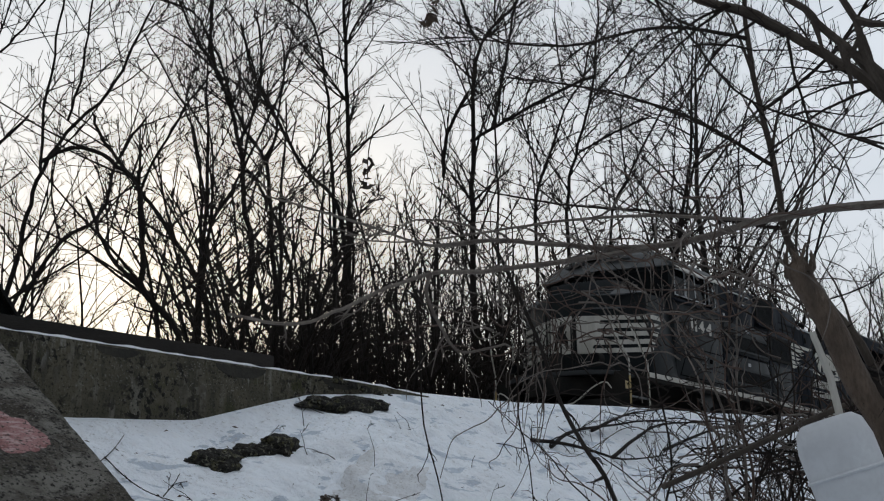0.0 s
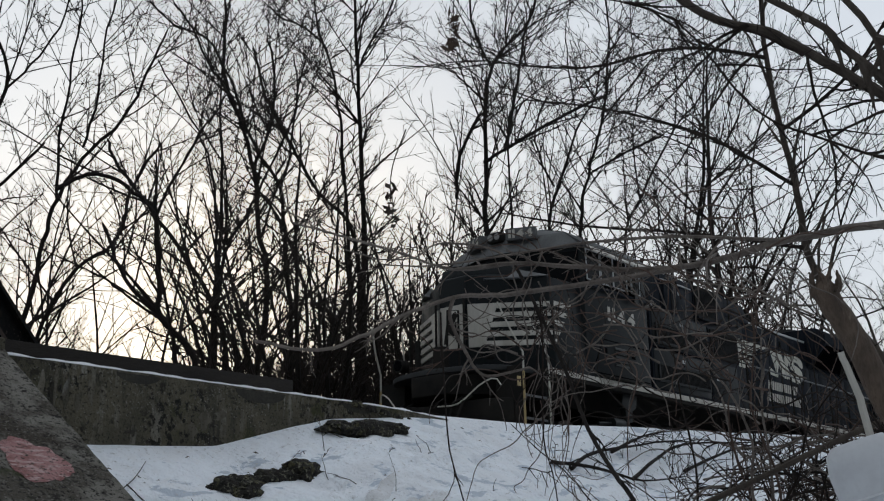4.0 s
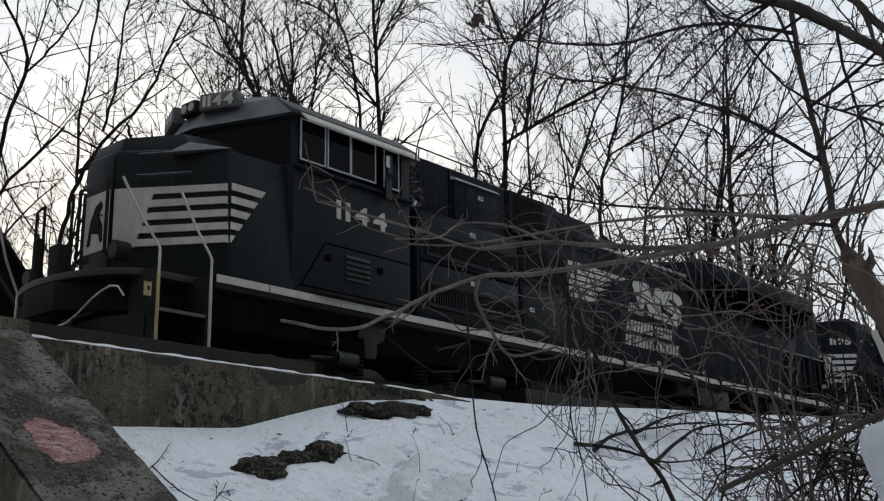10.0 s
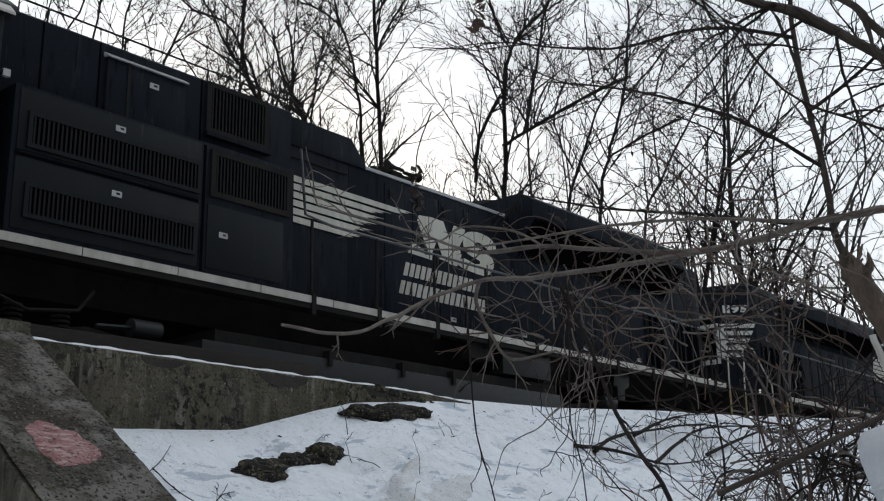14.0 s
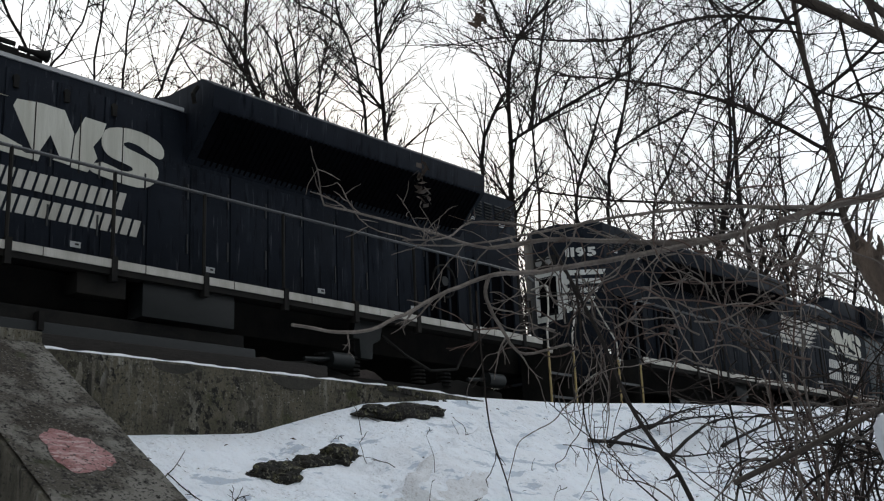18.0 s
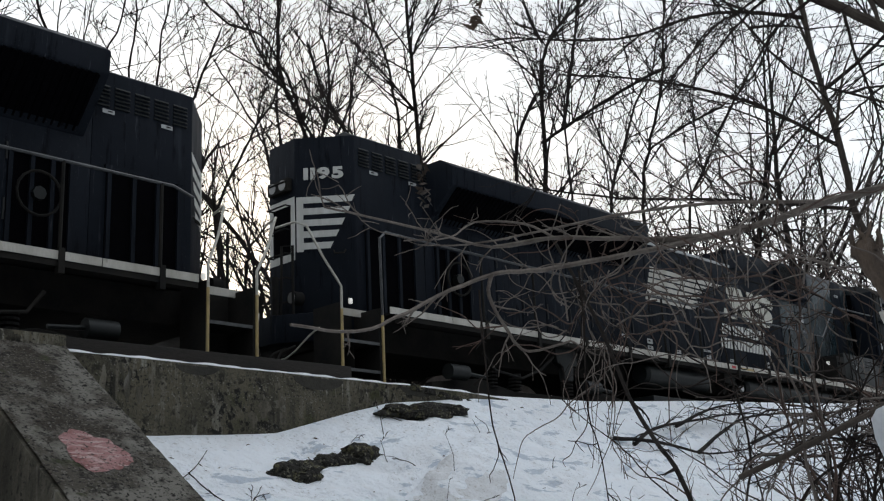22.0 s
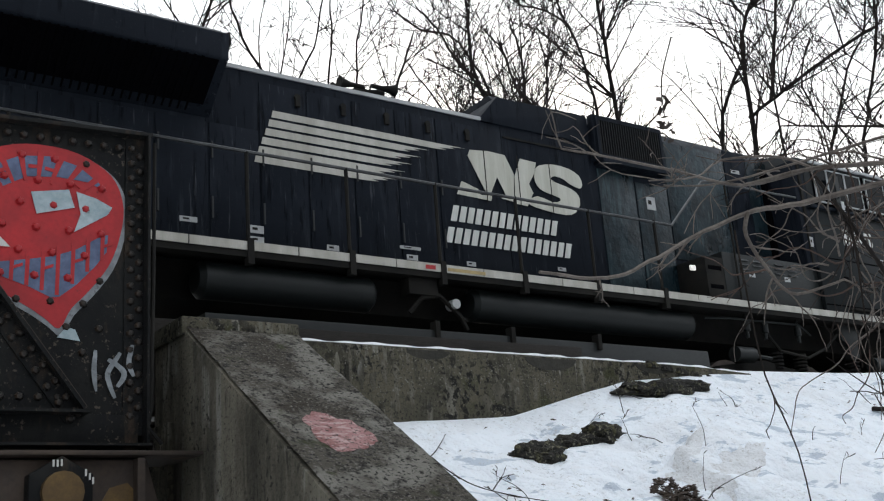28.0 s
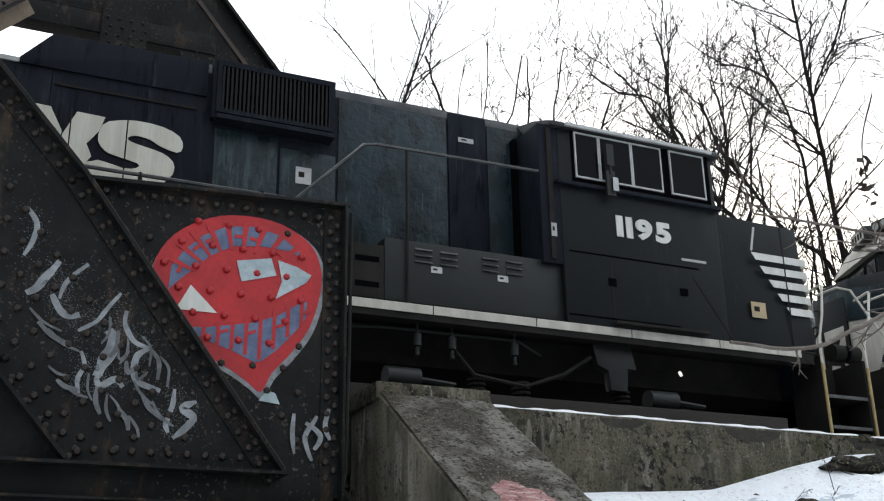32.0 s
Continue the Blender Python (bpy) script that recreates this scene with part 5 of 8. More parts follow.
def marks(loco, side, style):
    """The faded railway marks as plain shapes: flowing stripes, a block emblem, and two rows of slanted bars."""
    o = HOOD + 0.016
    left = (lambda v: 1.94 - v) if side > 0 else (lambda v: -2.87 + v)      # v runs to the right as one looks at the side
    mat, mat2 = (CREAM, CREAM) if style == "lead" else (STRIPE, CREAM)

    def flat(name, outline, m_):
        part(name, Shape().prism([(left(a), z) for a, z in outline], side * o, side * (o + 0.004)), m_, loco)
    k = 0.23 if side < 0 else 0.0
    ends = (2.98, 2.42, 2.28, 2.14, 2.03, 1.93)
    for i in range(6):
        zt = 3.615 - i * 0.118
        x1 = ends[i] - (0.36 if side > 0 else 0.0)
        tail = [(x1, zt - 0.012), (x1 - 0.26, zt - 0.03), (x1 - 0.16, zt - 0.046), (x1 - 0.40, zt - 0.062), (x1 - 0.30, zt - 0.08), (x1 - 0.48, zt - 0.09)]
        flat("flowing_stripe", [(k * (1 - i / 5.0), zt)] + tail + [(k * (1 - i / 5.0) - 0.02 * (k > 0), zt - 0.088)], mat)
    e = 2.78 if side < 0 else 2.42
    at_ = lambda pts: [(e + a, z) for a, z in pts]
    blocks = [at_(((0.28, 3.60), (0.58, 3.63), (0.86, 3.62), (0.99, 3.37), (0.95, 2.97), (0.74, 2.99), (0.82, 3.05), (0.70, 3.28), (0.58, 3.05), (0.53, 2.99), (0.47, 3.08), (0.24, 3.51))),
              at_(((0.11, 3.14), (0.38, 3.06), (0.30, 3.03), (0.42, 2.99), (0.59, 3.01), (0.57, 2.93), (0.02, 2.95))),
              at_(((1.12, 3.61), (1.40, 3.60), (1.35, 3.43), (1.24, 3.27), (1.30, 3.14), (1.18, 2.94), (0.97, 2.95), (1.00, 3.34))),
              # a thick double curl
              at_(((1.44, 3.56), (1.70, 3.62), (1.99, 3.60), (2.17, 3.52), (2.21, 3.40), (2.15, 3.33), (1.96, 3.38), (1.87, 3.43), (1.72, 3.45), (1.64, 3.41), (1.68, 3.37), (1.82, 3.34), (2.00, 3.30), (2.12, 3.22), (2.13, 3.09), (2.03, 2.96), (1.85, 2.90),
                   (1.48, 2.92), (1.24, 2.96), (1.20, 3.02), (1.37, 3.11), (1.62, 3.06), (1.76, 3.09), (1.76, 3.14), (1.56, 3.18), (1.43, 3.22), (1.35, 3.32), (1.36, 3.46)))]
    curl, n = [], len(blocks[3])
    for i in range(n):
        p0, p1, p2, p3 = (Vector(blocks[3][(i + q - 1) % n]) for q in range(4))
        curl += [tuple(p1), tuple(0.5625 * (p1 + p2) - 0.0625 * (p0 + p3))]
    for b in blocks[:3] + [curl]:
        flat("emblem_block", b, mat2)
    for v in (0.50, 1.06, 1.62):
        flat_gap = [(e + v, 2.90), (e + v + 0.014, 2.90), (e + v + 0.014, 3.64), (e + v, 3.64)]
        part("seam", Shape().prism([(left(a), z) for a, z in flat_gap], side * (o + 0.004), side * (o + 0.007)), GRIME, loco)
    for row, (n, x0, x1, z0, z1) in enumerate(((7, -0.05, 1.72, 2.575, 2.79), (8, -0.15, 1.93, 2.28, 2.49))):
        a0 = (2.72 if side < 0 else 2.38)
        w = (x1 - x0) / n
        for i in range(n):
            xa = a0 + x0 + i * w
            for q in (0.0, 0.5):
                flat("mark_bar", [(xa + q * w, z0), (xa + (q + 0.36) * w, z0), (xa + (q + 0.36) * w + 0.06, z1), (xa + q * w + 0.06, z1)], STRIPE if style == "lead" else WHITE)


def locomotive(number, style, forward, flare, rear, label):
    """style: lead, trail. forward: +1 runs with its cab towards +x of the world, -1 the other way."""
    side = 1 if forward < 0 else -1
    y = lambda v: side * v
    loco = base("locomotive", label, "locomotive", group="locomotives of the train")
    # underframe and walkways
    fr = Shape().box(rear + 0.3, 10.1, -0.85, 0.85, 1.30, 1.735)
    part("underframe", fr, GRIME, loco, "grimy black underframe", bevel=0.01)
    part("walkway", Shape().box(rear + 0.85, 9.9, -CAB, CAB, 1.735, 1.76), GRIME, loco)
    x, end = rear + (0.86 if side > 0 else 0.60), 9.86
    while x < end - 0.2:
        w = min(1.235, end - x)
        part("sill_stripe", Shape().box(x + 0.007, x + w - 0.007, y(CAB), y(CAB + 0.012), 1.67, 1.765), STRIPE, loco, "dirty white sill stripe")
        x += w
    part("sill_stripe", Shape().box(rear - 0.05, rear + 0.5, y(1.2), y(1.212), 1.655, 1.755), STRIPE, loco)
    if style != "lead":
        part("sill_mark", Shape().box(-0.75, -0.2, y(CAB + 0.012), y(CAB + 0.015), 1.69, 1.73), YELLOW, loco, "faded yellow sill mark")
        part("sill_mark", Shape().box(-1.06, -0.92, y(CAB + 0.012), y(CAB + 0.015), 1.69, 1.74), REDP, loco, "small red sill mark")
    part("sill", Shape().box(rear + 0.86, 9.86, y(1.40), y(CAB - 0.005), 1.6, 1.73), GRIME, loco)
    nose_and_cab(loco, side, number, style)
    hood_parts(loco, side, number, style, flare, rear)
    marks(loco, side, style)
    step_well(loco, 9.95, 10.68, side, True, style == "lead" and number)
    step_well(loco, 9.95, 10.68, -side, True, style == "lead" and number)
    step_well(loco, *((rear + 0.75, rear + 0.05) if side > 0 else (rear + 0.44, rear - 0.28)), side, style == "lead")
    end_platform(loco, 9.9, 11.25, 1, style == "lead" and number)
    end_platform(loco, rear + 0.6, rear - 0.45, -1)
    coupler(loco, 11.0, 1)
    coupler(loco, rear - 0.4, -1)
    truck_parts(loco, 6.55, side)
    truck_parts(loco, rear + 4.15, side)
    # fuel tank and air reservoirs
    part("fuel_tank", Shape().prism([(-1.48, 1.0), (-1.50, 0.55), (-1.1, 0.28), (1.1, 0.28), (1.50, 0.55), (1.48, 1.0)], -3.72, 3.64, "x"), TANKM, loco, "long grimy fuel tank", bevel=0.02)
    if style == "lead":
        part("tank_top", Shape().box(-3.6, 3.4, -1.40, 1.40, 1.0, 1.16), GRIME, loco)
        part("equipment_box", Shape().box(-3.38, -2.1, y(1.2), y(1.5), 1.2, 1.63), TANKM, loco, "dark grey equipment box", bevel=0.015)
        part("equipment_box", Shape().box(-1.9, -1.3, y(1.2), y(1.48), 1.36, 1.6), GRIME, loco, bevel=0.015)
    else:
        for a, b in ((-3.73, -1.62), (-0.25, 3.56)):
            part("air_reservoir", Shape().tube([(a, y(1.24), 1.40), (a + 0.06, y(1.24), 1.40), (b - 0.06, y(1.24), 1.40), (b, y(1.24), 1.40)], [0.15, 0.205, 0.205, 0.15], 18), TANKM, loco, "long cylindrical air reservoir", smooth=True)
        part("equipment_box", Shape().box(-1.25, -0.85, y(1.3), y(1.5), 1.4, 1.6), GRIME, loco, bevel=0.015)
        part("fuel_gauge", Shape().tube([(-0.6, y(1.35), 1.33), (-0.6, y(1.5), 1.33)], 0.06, 10), GREYL, loco)
        part("fuel_pipe", Shape().tube([(-1.2, y(1.4), 1.2), (-1.05, y(1.45), 1.38), (-0.8, y(1.45), 1.42), (-0.5, y(1.42), 1.2), (-0.4, y(1.4), 1.05)], 0.03, 6), GRIME, loco, smooth=True)
    for q in (-0.9, 0.2, 1.6):
        part("pipe_bracket", Shape().box(q - 0.03, q + 0.03, y(1.40), y(1.52), 0.9, 1.1), GRIME, loco)
    # handrails along the walkway
    if style == "lead":
        handrail(loco, [(2.2, 1.53, 3.75), (2.1, 1.53, 2.86), (1.6, 1.53, 2.80), (rear + 1.2, 1.53, 2.80), (rear + 0.9, 1.5, 2.72)], [(x, 2.80) for x in np.arange(rear + 1.35, 2.0, 1.22)], RAILG, side)
    else:
        handrail(loco, [(rear + 0.44, 1.60, 1.62), (rear + 0.43, 1.60, 2.70), (rear + 0.58, 1.56, 2.82), (rear + 1.4, 1.53, 2.82), (3.1, 1.53, 2.76), (3.2, 1.53, 2.76), (3.95, 1.53, 3.52), (4.1, 1.53, 3.55), (6.27, 1.53, 3.58)], [(x, 2.79) for x in np.arange(rear + 1.35 + 1.22, 3.0, 1.22)], RAILG, side)
        part("handrail_post", Shape().tube([(4.45, y(1.53), 1.75), (4.45, y(1.53), 3.54)], 0.016, 6), GRIME, loco)
    # side fittings between cab and low hood
    if style == "lead":
        big = part("filter_housing", Shape().box(2.28, 6.2, y(0.9), y(1.50), 1.78, 3.44), PAINT, loco, "black filter housing beside the cab", bevel=0.02)
        grille(loco, "filter_grille", 3.80, 6.04, 2.74, 3.15, 1.512, side, 40, mat=SOOT)
        grille(loco, "filter_grille", 3.83, 6.02, 1.97, 2.36, 1.512, side, 40, mat=SOOT)
        grille(loco, "blower_grille", 2.36, 3.64, 2.76, 3.37, 1.50, side, 22, frame=0.07, mat=GRIME)
        for x, z in ((4.92, 3.26), (4.92, 2.48), (3.42, 2.30)):
            plate(loco, x, z, 1.514, side)
        for x0, x1, z0, z1 in ((3.79, 6.14, 2.70, 3.40), (3.79, 6.14, 1.84, 2.62), (2.46, 3.66, 1.86, 2.66)):
            part("panel", Shape().box(x0, x1, y(1.50), y(1.512), z0, z1), SOOT, big, bevel=0.006)
        part("seam", Shape().box(3.705, 3.745, y(1.50), y(1.504), 1.80, 3.40), SEAMSHADE, loco)
        part("seam", Shape().box(3.80, 6.15, y(1.50), y(1.504), 2.64, 2.675), SEAMSHADE, loco)
        wall_ = part("upper_hood", Shape().prism([(-1.13, 3.40), (-1.13, 4.44), (-1.02, 4.51), (1.02, 4.51), (1.13, 4.44), (1.13, 3.40)], 2.02, 6.36, "x"), PAINT, loco, "black upper hood above the filter housing", bevel=0.015)
        for x in (3.55, 5.02, 5.75):
            part("seam", Shape().box(x - 0.012, x + 0.012, y(1.13), y(1.134), 3.44, 4.43), SEAMSHADE, wall_)
        up = part("upper_box", Shape().box(3.84, 4.95, y(1.13), y(1.20), 3.46, 4.27), PAINT, loco, bevel=0.012)
        part("box_lid", Shape().prism([(y(1.13), 4.27), (y(1.24), 4.25), (y(1.24), 4.265), (y(1.13), 4.335)], 3.82, 4.97, "x"), GREYL, up, "pale dusty lid edge")
        part("strap", Shape().box(4.64, 4.68, y(1.20), y(1.215), 3.46, 4.28), GRIME, up)
        plate(up, 4.3, 4.08, 1.20, side)
        grille(loco, "brake_grille", 2.46, 3.48, 3.74, 4.44, 1.135, side, 16, frame=0.07, mat=GRIME)
        part("grille_shelf", Shape().box(2.44, 3.50, y(1.13), y(1.22), 3.68, 3.73), PAINT, loco)
        part("grab_bar", Shape().tube([(2.3, y(1.1), 4.45), (2.25, y(1.15), 4.7), (2.0, y(1.15), 4.68), (1.85, y(1.15), 4.6), (1.85, y(1.15), 3.7)], 0.016, 6), GRIME, loco, smooth=True)
        part("roof_rail", Shape().tube([(2.1, y(1.1), 4.45), (2.1, y(1.12), 4.60), (6.2, y(1.12), 4.62), (6.2, y(1.1), 4.47)], 0.013, 6), GRIME, loco, smooth=True)
        for x in (3.45, 4.68, 5.7):
            part("rail_foot", Shape().tube([(x, y(1.1), 4.44), (x, y(1.12), 4.61)], 0.013, 6), GRIME, loco)
    else:
        part("green_panel", Shape().box(3.85, 5.2, y(HOOD), y(HOOD + 0.012), 2.5, 4.36), GREEN, loco, "faded greenish black hood panel", bevel=0.004)
        part("green_panel", Shape().box(5.74, 6.3, y(HOOD), y(HOOD + 0.012), 2.5, 4.36), GREEN, loco, "faded greenish black hood panel", bevel=0.004)
        part("hood_door", Shape().box(5.22, 5.72, y(HOOD), y(HOOD + 0.02), 2.5, 4.44), PAINT2, loco, bevel=0.005)
        # these two doors take the lighter blue-green to paint in their sheen
        part("hood_door", Shape().box(2.45, 3.15, y(HOOD), y(HOOD + 0.014), 1.86, 3.7), GREEN, loco, "worn hood door with its sheen put in as blue-green colour", bevel=0.005)
        part("hood_door", Shape().box(3.18, 3.82, y(HOOD), y(HOOD + 0.014), 1.86, 3.6), GREEN, loco, "worn hood door with its sheen put in as blue-green colour", bevel=0.005)
        grille(loco, "brake_grille", 2.42, 3.74, 3.84, 4.46, HOOD + 0.10, side, 26, frame=0.05)
        part("grille_housing", Shape().box(2.38, 3.78, y(HOOD), y(HOOD + 0.1), 3.78, 4.50), PAINT, loco, bevel=0.01)
        part("box_shelf", Shape().box(2.42, 3.75, y(HOOD), y(HOOD + 0.2), 3.74, 3.79), PAINT, loco)
        plate(loco, 3.45, 3.3, HOOD + 0.016, side, 0.18, 0.2)
        plate(loco, 5.45, 4.1, HOOD + 0.022, side, 0.2, 0.06)
        low = part("battery_box", Shape().box(4.2, 6.44, y(HOOD), y(1.5), 1.80, 2.50), TANKM, loco, "dark grey battery box", bevel=0.02)
        for bx0 in (4.55, 5.35):
            for i in range(3):
                for q in (0.0, 0.3):
                    part("vent_slot", Shape().prism([(y(1.50), 2.40 - i * 0.07), (y(1.524), 2.40 - i * 0.07), (y(1.50), 2.425 - i * 0.07)], bx0 + q, bx0 + q + 0.2, "x"), RAILG, low)
            plate(low, bx0 + 0.25, 2.2, 1.502, side)
        part("step_box", Shape().box(3.82, 4.2, y(HOOD), y(1.5), 1.80, 2.4), GRIME, loco, bevel=0.02)
        for z in (1.92, 2.2):
            part("step_slot", Shape().box(3.87, 4.14, y(1.5), y(1.506), z, z + 0.06), SEAMSHADE, loco)
        part("walkway_lamp", Shape().box(3.70, 3.80, y(1.30), y(1.34), 2.215, 2.29), GLOW, loco, "small lit walkway lamp", bevel=0.01)
        # near-black block: the shade of the entry is in its colour
        part("doorway", Shape().box(6.05, 6.40, y(HOOD), y(1.05), 2.5, 4.2), SEAMSHADE, loco)
        post = part("cab_pillar", Shape().box(6.10, 6.42, y(1.05), y(1.56), 2.45, 4.2), PAINT, loco, bevel=0.02)
        part("pillar_rib", Shape().box(6.2, 6.26, y(1.56), y(1.585), 2.5, 4.15), GRIME, post)
        plate(post, 6.24, 2.85, 1.586, side, 0.07, 0.16)
        part("step_lamp", Shape().tube([(7.9, y(1.45), 1.36), (7.9, y(1.48), 1.31)], 0.018, 8), GLOW, loco, "small lit step lamp")
        part("air_pipe", Shape().tube([(3.75, y(1.40), 1.50), (4.3, y(1.42), 1.53), (5.8, y(1.42), 1.53), (6.1, y(1.38), 1.40)], 0.016, 6), TANKM, loco, smooth=True)
        for x in (4.6, 5.0, 5.75):
            b = part("valve", Shape().tube([(x, y(1.42), 1.60), (x, y(1.42), 1.50), (x, y(1.42), 1.49), (x, y(1.42), 1.36), (x, y(1.42), 1.35), (x, y(1.42), 1.26)], [0.018, 0.018, 0.05, 0.05, 0.026, 0.026], 10), TANKM, loco, smooth=True)
    return loco


LEAD = locomotive("1144", "lead", -1, (-3.02, -8.3), -10.35, "weathered black diesel locomotive with white nose stripes leading the train")
SECOND = locomotive("1195", "trail", 1, (-3.42, -8.65), -10.70, "weathered black diesel locomotive coupled backwards behind the first")

for child in SECOND.children:
    if child.name.split(".")[0] in ("nose", "cab"):
        child.matrix_basis = Matrix.Translation((-0.065, 0, 0.01)) @ child.matrix_basis

# the third unit has a whitish nose and sits lower, its cab further from the end
THIRD = locomotive(None, "lead", -1, (-3.02, -8.3), -9.95, "black and white diesel locomotive third in the train")
for child in THIRD.children:
    kind = child.name.split(".")[0]
    if kind in ("nose", "cab"):
        child.matrix_basis = Matrix.Translation((-0.45, 0, -0.02 if kind == "cab" else -0.30)) @ child.matrix_basis
    if kind == "nose":
        child.data.materials[0] = STRIPE
        tagged(child, "dirty white nose with a dark top")
        for stripe in child.children:
            if stripe.name.split(".")[0] == "stripe":
                stripe.data.materials[0] = TANKM
        band = Shape().prism([(8.7, 1.53), (9.68, 1.53), (10.53, 0.33), (10.53, -0.33), (9.68, -1.53), (8.7, -1.53)], 3.02, 3.50, "z")
        part("nose_top", band, GREEN, child, "dark teal nose top", bevel=0.02)

# ---- the skewed riveted truss bridge and its bearing ----
def rivets(parent, pts, y, r=0.037, h=0.034, mat=None, joined=True):
    """Rivet heads on a face that looks towards -y."""
    s = Shape().dome((0, 0, 0), (0, -1, 0), r, h, 6).mesh("rivet", mat or RIVETM, smooth=True)
    for x, z in pts:
        part("rivet", s, mat or RIVETM, parent, at=pose(x, y, z))


def along(a, b, step, shift=(0, 0)):
    n = max(1, int(math.dist(a, b) / step))
    return [(a[0] + (b[0] - a[0]) * i / n + shift[0], a[1] + (b[1] - a[1]) * i / n + shift[1]) for i in range(n + 1)]


def make_near_truss():
    br = base("truss_bridge", "black riveted steel truss end with painted graffiti", "bridge", kind="structure")
    yf = 9.0
    # gusset plate
    gus = Shape().prism([(0.55, 5.19), (3.10, 5.285), (3.08, 2.70), (-0.6, 2.70), (-0.6, 4.2)], yf, yf + 0.03)
    gusset = part("gusset_plate", gus, RUST, br, "big riveted gusset plate")
    # top and right edge angles
    part("edge_angle", Shape().prism([(0.80, 5.185), (3.14, 5.29), (3.14, 5.255), (0.83, 5.15)], yf - 0.10, yf + 0.12), RUST, br, bevel=0.006)
    part("edge_angle", Shape().box(3.09, 3.115, yf - 0.12, yf + 0.45, 2.62, 5.26), RUST, br, bevel=0.006)
    part("edge_plate", Shape().box(2.93, 3.09, yf - 0.014, yf + 0.0, 2.70, 5.24), RUST, br)
    # inclined end post: plate with flange angles on both edges
    up = [(-3.6, 10.4), (0.02, 6.15), (0.87, 5.20), (2.60, 2.89)]
    lo = [(-5.3, 10.4), (-0.6, 4.63), (0.34, 3.54), (0.92, 2.88)]
    post = part("end_post", Shape().prism([up[0], up[1], up[2], up[3], lo[3], lo[2], lo[1], lo[0]], yf - 0.045, yf - 0.004), RUST, br, "inclined riveted end post")
    w = 0.17

    def offs(line, d):
        return [(x + d * 0.79, z + d * 0.61) for x, z in line]
    for line, d in ((up, -w), (lo, w)):
        inner = offs(line, d)
        part("flange_angle", Shape().prism(line + inner[::-1], yf - 0.065, yf - 0.045), RUST, post)
    part("flange_edge", Shape().prism(up + offs(up, -0.03)[::-1], yf - 0.17, yf - 0.065), RUST, post)
    part("flange_edge", Shape().prism(lo + offs(lo, 0.03)[::-1], yf - 0.17, yf - 0.065), RUST, post)
    part("post_web", Shape().prism([up[0], up[1], up[2], up[3], lo[3], lo[2], lo[1], lo[0]], yf + 0.45, yf + 0.48), RUST, br)
    part("cover_plate", Shape().prism(up + offs(up, 0.03)[::-1], yf - 0.10, yf + 0.52), RUSTB, br, "rusty cover plate of the end post")
    # bottom chord
    chord = part("bottom_chord", Shape().box(-14, 3.05, yf - 0.03, yf + 0.03, 2.60, 2.86), RUST, br, bevel=0.004)
    part("chord_flange", Shape().box(-14, 2.62, yf - 0.20, yf - 0.03, 2.845, 2.87), RUST, chord)
    part("chord_flange", Shape().box(-14, 3.12, yf - 0.16, yf - 0.03, 2.60, 2.62), RUST, chord)
    part("lower_plate", Shape().box(-14, 3.06, yf - 0.0, yf + 0.03, 2.12, 2.60), RUST, chord)
    part("lower_flange", Shape().box(1.2, 3.58, yf - 0.22, yf + 0.6, 2.52, 2.555), RUSTB, br, "rusty bearing plate", bevel=0.006)
    # bearing shoe with its big pin nut
    shoe = part("bearing_shoe", Shape().prism([(1.35, 1.62), (3.35, 1.62), (3.1, 2.50), (1.6, 2.50)], yf - 0.10, yf + 0.55), RUSTB, br, "rusty steel bearing shoe", bevel=0.02)
    nut = Shape()
    nut.prism([(2.40 + 0.27 * math.cos(a), 2.24 + 0.27 * math.sin(a)) for a in [math.pi / 6 + k * math.pi / 3 for k in range(6)]], yf - 0.24, yf - 0.10)
    part("pin_nut", nut, RUST, shoe, "large hexagonal pin nut", bevel=0.01)
    part("pin", Shape().tube([(2.40, yf - 0.10, 2.24), (2.40, yf - 0.30, 2.24)], 0.155, 16), BRASS, shoe, "brownish pin end", smooth=True)
    for k, (x, z, h_) in enumerate(((2.33, 2.43, 0.05), (2.36, 2.43, 0.05), (2.39, 2.435, 0.05), (2.57, 2.36, 0.05), (2.60, 2.33, 0.05), (2.625, 2.30, 0.05))):
        part("chalk_bar", Shape().box(x, x + 0.014, yf - 0.244, yf - 0.24, z, z + h_), WHITE, shoe)
    for x in (1.75, 3.02):
        part("shoe_rib", Shape().box(x - 0.03, x + 0.03, yf - 0.2, yf - 0.1, 1.66, 2.5), RUSTB, shoe)
    part("rust_patch", Shape().prism([(2.78, 2.02), (3.0, 2.0), (3.06, 2.2), (2.94, 2.32), (2.80, 2.28), (2.72, 2.14)], yf - 0.103, yf - 0.1), BRASS, shoe, "pale peeling patch")
    part("conduit", Shape().tube([(3.16, yf - 0.08, 5.2), (3.15, yf - 0.09, 4.0), (3.13, yf - 0.10, 2.9), (3.10, yf - 0.12, 2.75), (3.22, yf - 0.1, 2.62)], 0.016, 6), GRIME, br, smooth=True)
    # rivet rows
    rows = []
    for d in (-0.05, -0.125):
        rows += [p for p in along(offs(up, d)[1], offs(up, d)[2], 0.15)] + [p for p in along(offs(up, d)[2], offs(up, d)[3], 0.15)]
    for d in (0.05, 0.125):
        rows += along(offs(lo, d)[1], offs(lo, d)[2], 0.15) + along(offs(lo, d)[2], offs(lo, d)[3], 0.15)
    rivets(post, rows, yf - 0.065)
    face = []
    for i in range(3, 9):
        face += [p for k, p in enumerate(along(offs(up, -0.16 * i)[1], offs(up, -0.16 * i)[3], 0.21)) if p[1] > 2.98 and p[0] > -0.4]
